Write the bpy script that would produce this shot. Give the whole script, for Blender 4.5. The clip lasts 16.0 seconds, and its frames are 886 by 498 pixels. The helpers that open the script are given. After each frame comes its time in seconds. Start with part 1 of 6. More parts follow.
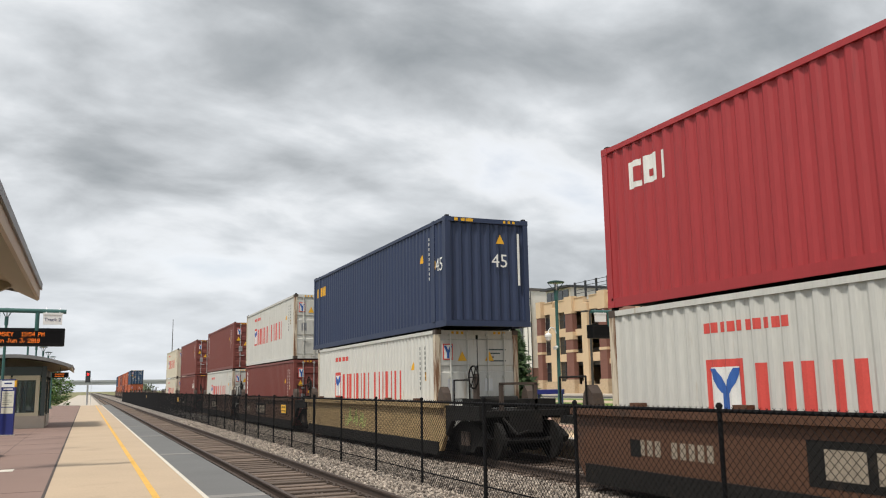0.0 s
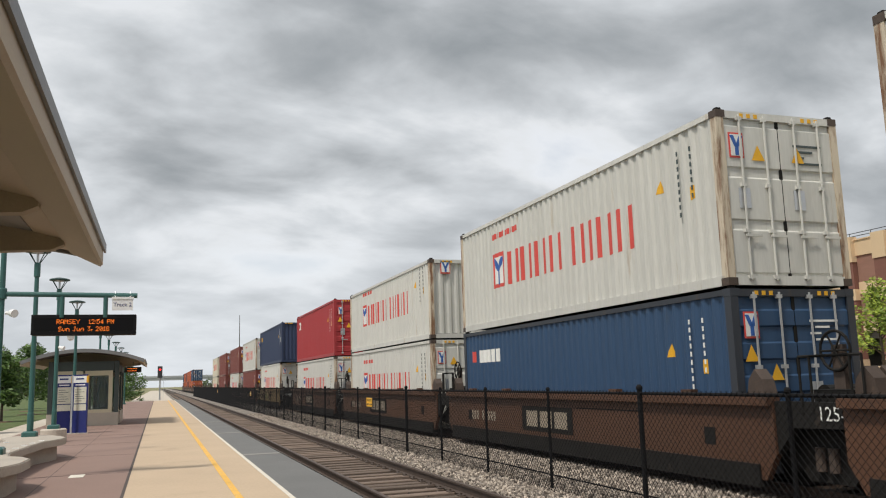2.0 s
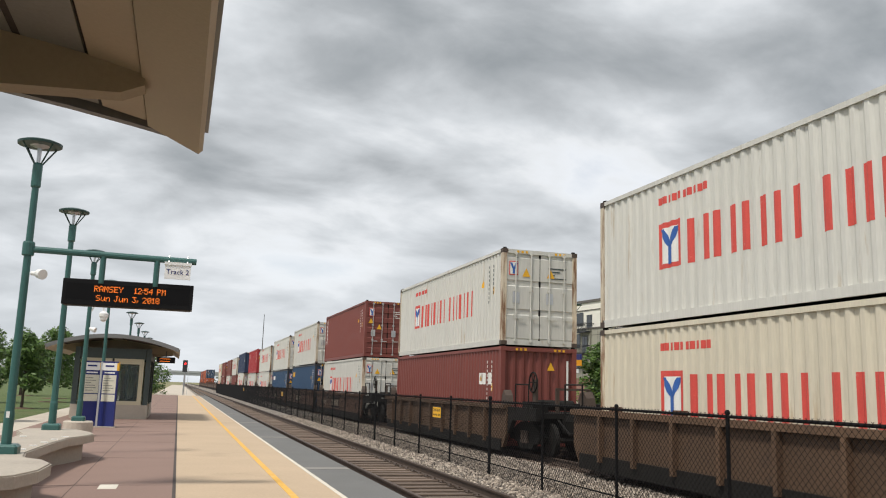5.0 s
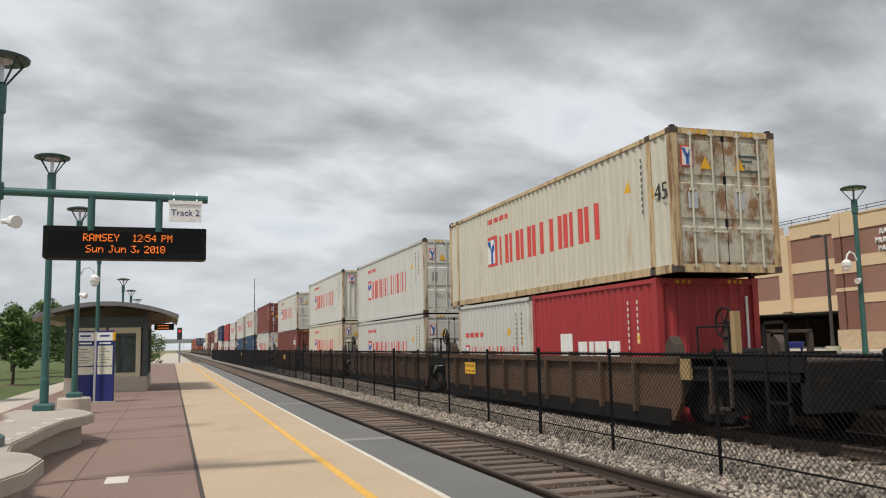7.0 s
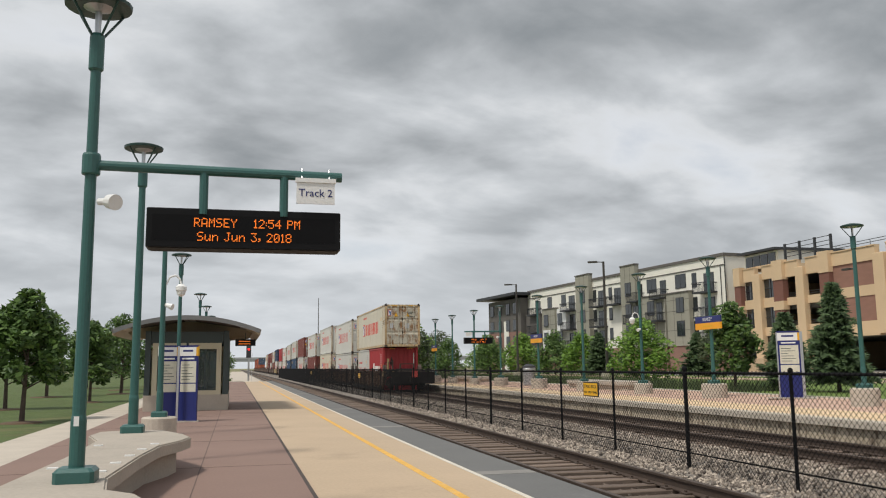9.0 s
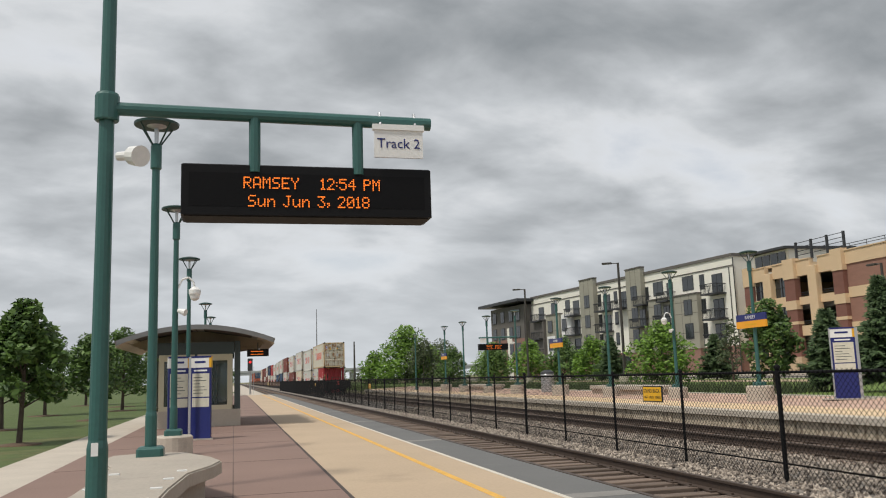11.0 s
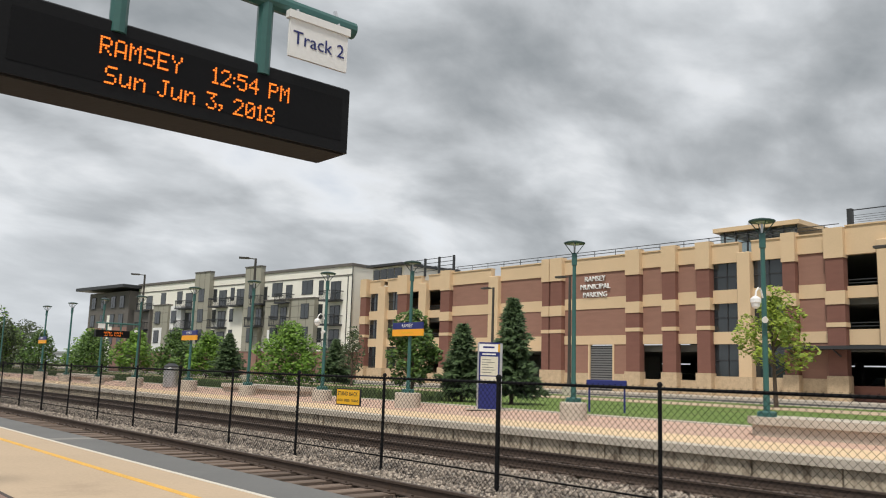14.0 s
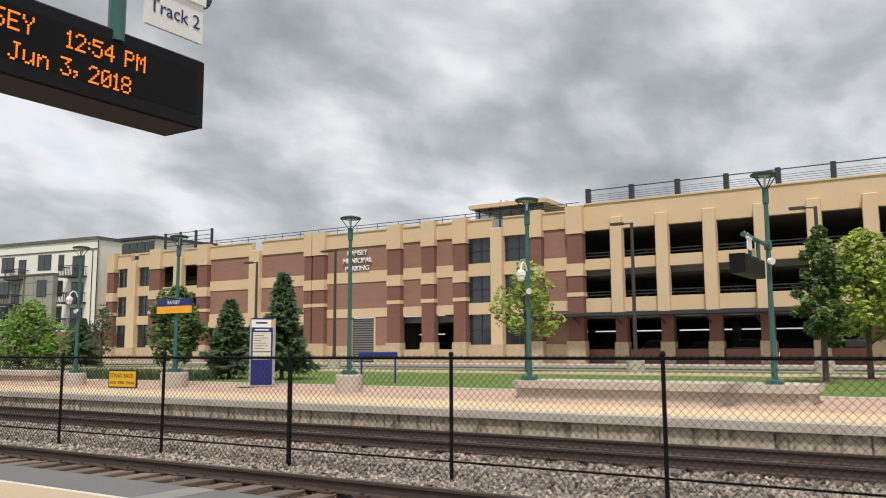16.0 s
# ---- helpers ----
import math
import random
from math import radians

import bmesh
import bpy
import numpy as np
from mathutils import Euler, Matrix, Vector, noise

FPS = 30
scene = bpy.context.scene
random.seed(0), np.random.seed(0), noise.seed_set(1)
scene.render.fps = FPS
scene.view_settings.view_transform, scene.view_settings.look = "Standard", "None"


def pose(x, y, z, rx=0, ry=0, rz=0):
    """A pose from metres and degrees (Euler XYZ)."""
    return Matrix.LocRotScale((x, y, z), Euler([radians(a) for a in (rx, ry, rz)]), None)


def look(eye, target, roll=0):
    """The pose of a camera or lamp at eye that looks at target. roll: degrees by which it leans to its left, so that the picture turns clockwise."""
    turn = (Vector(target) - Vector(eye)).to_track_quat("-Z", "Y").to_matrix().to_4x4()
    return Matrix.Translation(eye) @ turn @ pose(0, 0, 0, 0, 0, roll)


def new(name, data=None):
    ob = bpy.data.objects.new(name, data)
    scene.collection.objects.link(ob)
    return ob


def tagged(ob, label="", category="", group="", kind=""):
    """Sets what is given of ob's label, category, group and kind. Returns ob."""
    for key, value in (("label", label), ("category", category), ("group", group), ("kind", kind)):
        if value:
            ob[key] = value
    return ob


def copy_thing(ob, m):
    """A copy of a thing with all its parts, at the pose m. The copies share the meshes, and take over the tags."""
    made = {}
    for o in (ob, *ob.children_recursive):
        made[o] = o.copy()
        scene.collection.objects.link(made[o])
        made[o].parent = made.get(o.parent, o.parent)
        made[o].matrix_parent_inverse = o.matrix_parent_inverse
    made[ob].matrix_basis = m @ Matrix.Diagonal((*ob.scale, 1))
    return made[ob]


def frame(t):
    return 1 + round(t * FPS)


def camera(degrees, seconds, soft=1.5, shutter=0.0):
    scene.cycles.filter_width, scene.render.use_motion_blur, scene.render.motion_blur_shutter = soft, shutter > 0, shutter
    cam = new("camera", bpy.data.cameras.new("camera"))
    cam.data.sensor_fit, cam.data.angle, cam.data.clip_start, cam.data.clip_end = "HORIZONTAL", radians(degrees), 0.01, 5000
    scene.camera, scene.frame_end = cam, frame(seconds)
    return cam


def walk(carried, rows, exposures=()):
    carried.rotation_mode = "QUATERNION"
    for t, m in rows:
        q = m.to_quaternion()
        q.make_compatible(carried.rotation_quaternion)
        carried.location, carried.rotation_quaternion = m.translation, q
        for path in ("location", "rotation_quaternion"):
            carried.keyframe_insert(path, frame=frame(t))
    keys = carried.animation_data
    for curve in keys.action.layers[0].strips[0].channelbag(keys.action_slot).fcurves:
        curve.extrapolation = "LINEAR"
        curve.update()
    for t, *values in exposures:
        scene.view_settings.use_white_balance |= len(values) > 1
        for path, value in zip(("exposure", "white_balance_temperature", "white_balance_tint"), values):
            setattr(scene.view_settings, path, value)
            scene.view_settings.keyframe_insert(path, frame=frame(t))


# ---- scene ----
cam = camera(56.0, 16.0, soft=1.1)
PATH = [
    (0, (-3.166, -0.772, 1.723), (-2.394, 1.044, 2.047), -0.9),
    (0.5, (-3.188, -0.106, 1.721), (-2.528, 1.76, 2.007), -2.8),
    (1, (-3.178, 0.588, 1.713), (-2.555, 2.469, 1.984), -1.5),
    (1.5, (-3.219, 1.257, 1.69), (-2.622, 3.148, 1.952), -2.0),
    (2, (-3.229, 1.972, 1.698), (-2.589, 3.841, 2.005), -1.7),
    (2.5, (-3.314, 2.665, 1.712), (-2.663, 4.523, 2.062), -0.8),
    (3, (-3.391, 3.218, 1.699), (-2.854, 5.119, 2.01), 1.1),
    (3.5, (-3.534, 3.895, 1.694), (-2.959, 5.783, 2.017), 2.4),
    (6, (-3.812, 6.814, 1.629), (-3.218, 8.694, 1.967), -0.2),
    (6.5, (-3.895, 7.501, 1.639), (-3.29, 9.377, 1.98), -1.5),
    (7, (-3.99, 8.068, 1.625), (-3.374, 9.957, 1.853), -1.1),
    (7.5, (-4.07, 8.671, 1.631), (-3.487, 10.571, 1.86), -0.7),
    (8, (-4.248, 9.228, 1.628), (-3.726, 11.14, 1.901), -0.3),
    (10.5, (-4.867, 11.785, 1.51), (-4.41, 13.711, 1.794), -0.9),
    (11, (-4.993, 12.265, 1.538), (-4.507, 14.182, 1.838), -1.9),
    (11.5, (-5.079, 12.827, 1.529), (-4.479, 14.707, 1.855), -0.8),
    (12, (-5.177, 13.336, 1.525), (-4.609, 15.23, 1.825), -1.3),
    (12.5, (-5.416, 13.661, 1.521), (-4.792, 15.542, 1.791), -3.3),
    (13, (-5.612, 14.016, 1.522), (-4.779, 15.81, 1.815), -1.0),
    (13.5, (-5.817, 14.258, 1.516), (-4.698, 15.89, 1.806), 1.5),
    (14, (-6.035, 14.35, 1.512), (-4.742, 15.847, 1.81), 1.8),
    (14.5, (-6.077, 14.594, 1.529), (-4.727, 16.04, 1.825), -0.7),
    (15, (-6.344, 14.655, 1.472), (-4.845, 15.956, 1.719), -2.7),
    (15.5, (-6.433, 14.757, 1.514), (-4.769, 15.84, 1.76), -1.3),
    (16, (-6.497, 14.655, 1.507), (-4.821, 15.718, 1.751), -0.2),
]
walk(cam, [(t, look(eye, target, roll)) for t, eye, target, roll in PATH], [(0, 0.08), (1.5, 0.02), (2.5, -0.03), (3.5, 0.1), (6, -0.06), (6.5, -0.15), (7.5, -0.1), (8, -0.16), (12, -0.22), (14, -0.05), (16, 0.05)])

# ---------- light ----------
world = bpy.data.worlds.new("overcast_sky")
scene.world = world
world.use_nodes = True


def build_sky(nt):
    nt.nodes.clear()
    N, L = nt.nodes.new, nt.links.new

    def math_node(op, a, b=None, clamp=False):
        n = N("ShaderNodeMath")
        n.operation, n.use_clamp = op, clamp
        for k, v in enumerate((a, b)):
            if v is None:
                continue
            if isinstance(v, (int, float)):
                n.inputs[k].default_value = v
            else:
                L(v, n.inputs[k])
        return n.outputs[0]

    out, bg = N("ShaderNodeOutputWorld"), N("ShaderNodeBackground")
    tc, sep, comb = N("ShaderNodeTexCoord"), N("ShaderNodeSeparateXYZ"), N("ShaderNodeCombineXYZ")
    L(tc.outputs["Generated"], sep.inputs[0])
    h = math_node("MAXIMUM", sep.outputs[2], 0.0)
    den = math_node("ADD", h, 0.30)
    L(math_node("DIVIDE", sep.outputs[0], den), comb.inputs[0])
    L(math_node("DIVIDE", sep.outputs[1], den), comb.inputs[1])
    mp = N("ShaderNodeMapping")
    mp.inputs["Location"].default_value = SKY_SHIFT
    mp.inputs["Rotation"].default_value = (0, 0, radians(SKY_TURN))
    mp.inputs["Scale"].default_value = (1.0, 1.3, 1)
    L(comb.outputs[0], mp.inputs[0])
    big, fine = N("ShaderNodeTexNoise"), N("ShaderNodeTexNoise")
    for n, s, d, r, w in ((big, 0.95, 4, 0.5, 0.25), (fine, 2.7, 9, 0.52, 0.2)):
        n.inputs["Scale"].default_value, n.inputs["Detail"].default_value = s, d
        n.inputs["Roughness"].default_value, n.inputs["Distortion"].default_value = r, w
        L(mp.outputs[0], n.inputs["Vector"])
    v = math_node("ADD", math_node("MULTIPLY", big.outputs[0], 0.52), math_node("MULTIPLY", fine.outputs[0], 0.52))
    ramp = N("ShaderNodeValToRGB")
    for e, (p, c) in zip([ramp.color_ramp.elements[0], ramp.color_ramp.elements[1]], ((0.385, (0.32, 0.347, 0.37, 1)), (0.62, (0.90, 0.92, 0.945, 1)))):
        e.position, e.color = p, c
    for p, c in ((0.455, (0.44, 0.466, 0.49, 1)), (0.54, (0.65, 0.68, 0.71, 1))):
        ramp.color_ramp.elements.new(p).color = c
    L(v, ramp.inputs[0])
    sky = N("ShaderNodeTexSky")
    sky.sky_type, sky.sun_disc = "NISHITA", False
    sky.sun_elevation, sky.sun_rotation = radians(SUN_HEIGHT), radians(SUN_TURN)
    dim = N("ShaderNodeVectorMath")
    dim.operation = "SCALE"
    dim.inputs["Scale"].default_value = 0.1
    L(sky.outputs[0], dim.inputs[0])
    thin = N("ShaderNodeMapRange")
    thin.inputs[1].default_value, thin.inputs[2].default_value = 0.58, 0.74
    thin.inputs[3].default_value, thin.inputs[4].default_value = 0.0, 0.5
    L(v, thin.inputs[0])
    mix = N("ShaderNodeMix")
    mix.data_type = "RGBA"
    L(thin.outputs[0], mix.inputs[0])
    L(ramp.outputs[0], mix.inputs[6])
    L(dim.outputs[0], mix.inputs[7])
    haze = N("ShaderNodeMapRange")
    haze.inputs[1].default_value, haze.inputs[2].default_value = 0.0, 0.24
    haze.inputs[3].default_value, haze.inputs[4].default_value = 0.7, 0.0
    L(h, haze.inputs[0])
    # the cloud deck is thinner, and the haze brighter, towards the north than towards the east
    east = N("ShaderNodeMapRange")
    east.inputs[1].default_value, east.inputs[2].default_value = 0.25, 0.8
    east.inputs[3].default_value, east.inputs[4].default_value = 1.0, 0.35
    L(sep.outputs[0], east.inputs[0])
    low = N("ShaderNodeMix")
    low.data_type = "RGBA"
    L(math_node("MULTIPLY", haze.outputs[0], east.outputs[0]), low.inputs[0])
    L(mix.outputs[2], low.inputs[6])
    low.inputs[7].default_value = (0.80, 0.84, 0.88, 1)
    L(low.outputs[2], bg.inputs[0])
    bg.inputs[1].default_value = SKY_POWER
    L(bg.outputs[0], out.inputs[0])


SUN_HEIGHT, SUN_TURN, SKY_SHIFT, SKY_TURN, SKY_POWER = 60, 230, (3.1, 1.7, 0), -35, 1.0
build_sky(world.node_tree)
sun = new("sun", bpy.data.lights.new("sun", "SUN"))
sun.data.energy, sun.data.angle, sun.data.color = 3.1, radians(8), (1.0, 0.94, 0.85)
sun.matrix_world = look((-40, -22, 80), (0, 0, 0))

# ---------- materials ----------


def surf(name, colour, rough=0.7, metal=0.0, vary=0.25, scale=3.0, fine=40.0, bump=0.15, dist=0.01, second=None, amount=0.5, spots=1.2, stretch=(1, 1, 1), by_object=0.0, spec=0.5):
    """Paint, stone or metal: grain and stains at two scales, a second colour in patches, fine relief."""
    m = bpy.data.materials.new(name)
    m.use_nodes = True
    nt = m.node_tree
    N, L = nt.nodes.new, nt.links.new
    b = nt.nodes["Principled BSDF"]
    b.inputs["Roughness"].default_value, b.inputs["Metallic"].default_value = rough, metal
    b.inputs["Specular IOR Level"].default_value = spec
    tc, mp = N("ShaderNodeTexCoord"), N("ShaderNodeMapping")
    mp.inputs["Scale"].default_value = stretch
    L(tc.outputs["Object"], mp.inputs[0])
    info = N("ShaderNodeObjectInfo")
    off = N("ShaderNodeVectorMath")
    off.operation = "SCALE"
    off.inputs["Scale"].default_value = 37.0
    cx = N("ShaderNodeCombineXYZ")
    for k in range(3):
        L(info.outputs["Random"], cx.inputs[k])
    L(cx.outputs[0], off.inputs[0])
    add = N("ShaderNodeVectorMath")
    L(mp.outputs[0], add.inputs[0])
    L(off.outputs[0], add.inputs[1])
    n1, n2 = N("ShaderNodeTexNoise"), N("ShaderNodeTexNoise")
    for n, s, d in ((n1, scale, 5), (n2, fine, 4)):
        n.inputs["Scale"].default_value, n.inputs["Detail"].default_value = s, d
        L(add.outputs[0], n.inputs["Vector"])
    col = None
    if second:
        n3, mr, mx = N("ShaderNodeTexNoise"), N("ShaderNodeMapRange"), N("ShaderNodeMix")
        n3.inputs["Scale"].default_value, n3.inputs["Detail"].default_value, n3.inputs["Roughness"].default_value = spots, 7, 0.65
        L(add.outputs[0], n3.inputs["Vector"])
        mr.inputs[1].default_value, mr.inputs[2].default_value = 0.72 - 0.3 * amount, 0.86 - 0.3 * amount
        L(n3.outputs[0], mr.inputs[0])
        mx.data_type = "RGBA"
        L(mr.outputs[0], mx.inputs[0])
        mx.inputs[6].default_value, mx.inputs[7].default_value = (*colour, 1), (*second, 1)
        col = mx.outputs[2]
    sm = N("ShaderNodeMath")
    sm.operation = "ADD"
    L(n1.outputs[0], sm.inputs[0])
    L(n2.outputs[0], sm.inputs[1])
    mr = N("ShaderNodeMapRange")
    mr.inputs[1].default_value, mr.inputs[2].default_value = 0.6, 1.4
    mr.inputs[3].default_value, mr.inputs[4].default_value = 1 - vary, 1 + vary
    L(sm.outputs[0], mr.inputs[0])
    f = mr.outputs[0]
    if by_object:
        r = N("ShaderNodeMapRange")
        r.inputs[3].default_value, r.inputs[4].default_value = 1 - by_object, 1 + by_object
        L(info.outputs["Random"], r.inputs[0])
        mul = N("ShaderNodeMath")
        mul.operation = "MULTIPLY"
        L(f, mul.inputs[0])
        L(r.outputs[0], mul.inputs[1])
        f = mul.outputs[0]
    sc = N("ShaderNodeVectorMath")
    sc.operation = "SCALE"
    if col:
        L(col, sc.inputs[0])
    else:
        sc.inputs[0].default_value = colour
    L(f, sc.inputs["Scale"])
    L(sc.outputs[0], b.inputs["Base Color"])
    if bump:
        bp = N("ShaderNodeBump")
        bp.inputs["Strength"].default_value, bp.inputs["Distance"].default_value = bump, dist
        L(n2.outputs[0], bp.inputs["Height"])
        L(bp.outputs[0], b.inputs["Normal"])
    return m


def glow(name, colour, power):
    m = bpy.data.materials.new(name)
    m.use_nodes = True
    b = m.node_tree.nodes["Principled BSDF"]
    b.inputs["Base Color"].default_value = (*colour, 1)
    b.inputs["Emission Color"].default_value, b.inputs["Emission Strength"].default_value = (*colour, 1), power
    return m


def glass(name, tint, rough=0.05):
    m = bpy.data.materials.new(name)
    m.use_nodes = True
    b = m.node_tree.nodes["Principled BSDF"]
    b.inputs["Base Color"].default_value = (*tint, 1)
    b.inputs["Roughness"].default_value, b.inputs["Transmission Weight"].default_value, b.inputs["IOR"].default_value = rough, 0.85, 1.45
    return m


def stones_mat(name, c0, c1, size, bump=1.0):
    """Loose stone: cells with a grey of their own and deep gaps."""
    m = bpy.data.materials.new(name)
    m.use_nodes = True
    nt = m.node_tree
    N, L = nt.nodes.new, nt.links.new
    b = nt.nodes["Principled BSDF"]
    b.inputs["Roughness"].default_value = 0.9
    tc, v, n = N("ShaderNodeTexCoord"), N("ShaderNodeTexVoronoi"), N("ShaderNodeTexNoise")
    v.inputs["Scale"].default_value, n.inputs["Scale"].default_value = 1 / size, 0.8
    L(tc.outputs["Object"], v.inputs["Vector"])
    L(tc.outputs["Object"], n.inputs["Vector"])
    bw, mr, r = N("ShaderNodeSeparateColor"), N("ShaderNodeMath"), N("ShaderNodeValToRGB")
    L(v.outputs["Color"], bw.inputs[0])
    mr.operation = "MULTIPLY_ADD"
    mr.inputs[1].default_value = 0.6
    L(bw.outputs[0], mr.inputs[0])
    L(n.outputs[0], mr.inputs[2])
    r.color_ramp.elements[0].position, r.color_ramp.elements[0].color = 0.35, (*c0, 1)
    r.color_ramp.elements[1].position, r.color_ramp.elements[1].color = 1.05, (*c1, 1)
    L(mr.outputs[0], r.inputs[0])
    L(r.outputs[0], b.inputs["Base Color"])
    bp = N("ShaderNodeBump")
    bp.invert = True
    bp.inputs["Strength"].default_value, bp.inputs["Distance"].default_value = bump, size
    L(v.outputs["Distance"], bp.inputs["Height"])
    L(bp.outputs[0], b.inputs["Normal"])
    return m


def island_mat(name, c0, c1, rough=0.85, sheen=0.0):
    """Many small joined pieces, each with a shade of its own."""
    m = bpy.data.materials.new(name)
    m.use_nodes = True
    nt = m.node_tree
    b = nt.nodes["Principled BSDF"]
    b.inputs["Roughness"].default_value = rough
    g, r = nt.nodes.new("ShaderNodeNewGeometry"), nt.nodes.new("ShaderNodeValToRGB")
    r.color_ramp.elements[0].color, r.color_ramp.elements[1].color = (*c0, 1), (*c1, 1)
    nt.links.new(g.outputs["Random Per Island"], r.inputs[0])
    nt.links.new(r.outputs[0], b.inputs["Base Color"])
    if sheen:
        b.inputs["Transmission Weight"].default_value = 0.0
        b.inputs["Subsurface Weight"].default_value = sheen
        b.inputs["Subsurface Radius"].default_value = (0.02, 0.04, 0.01)
    return m


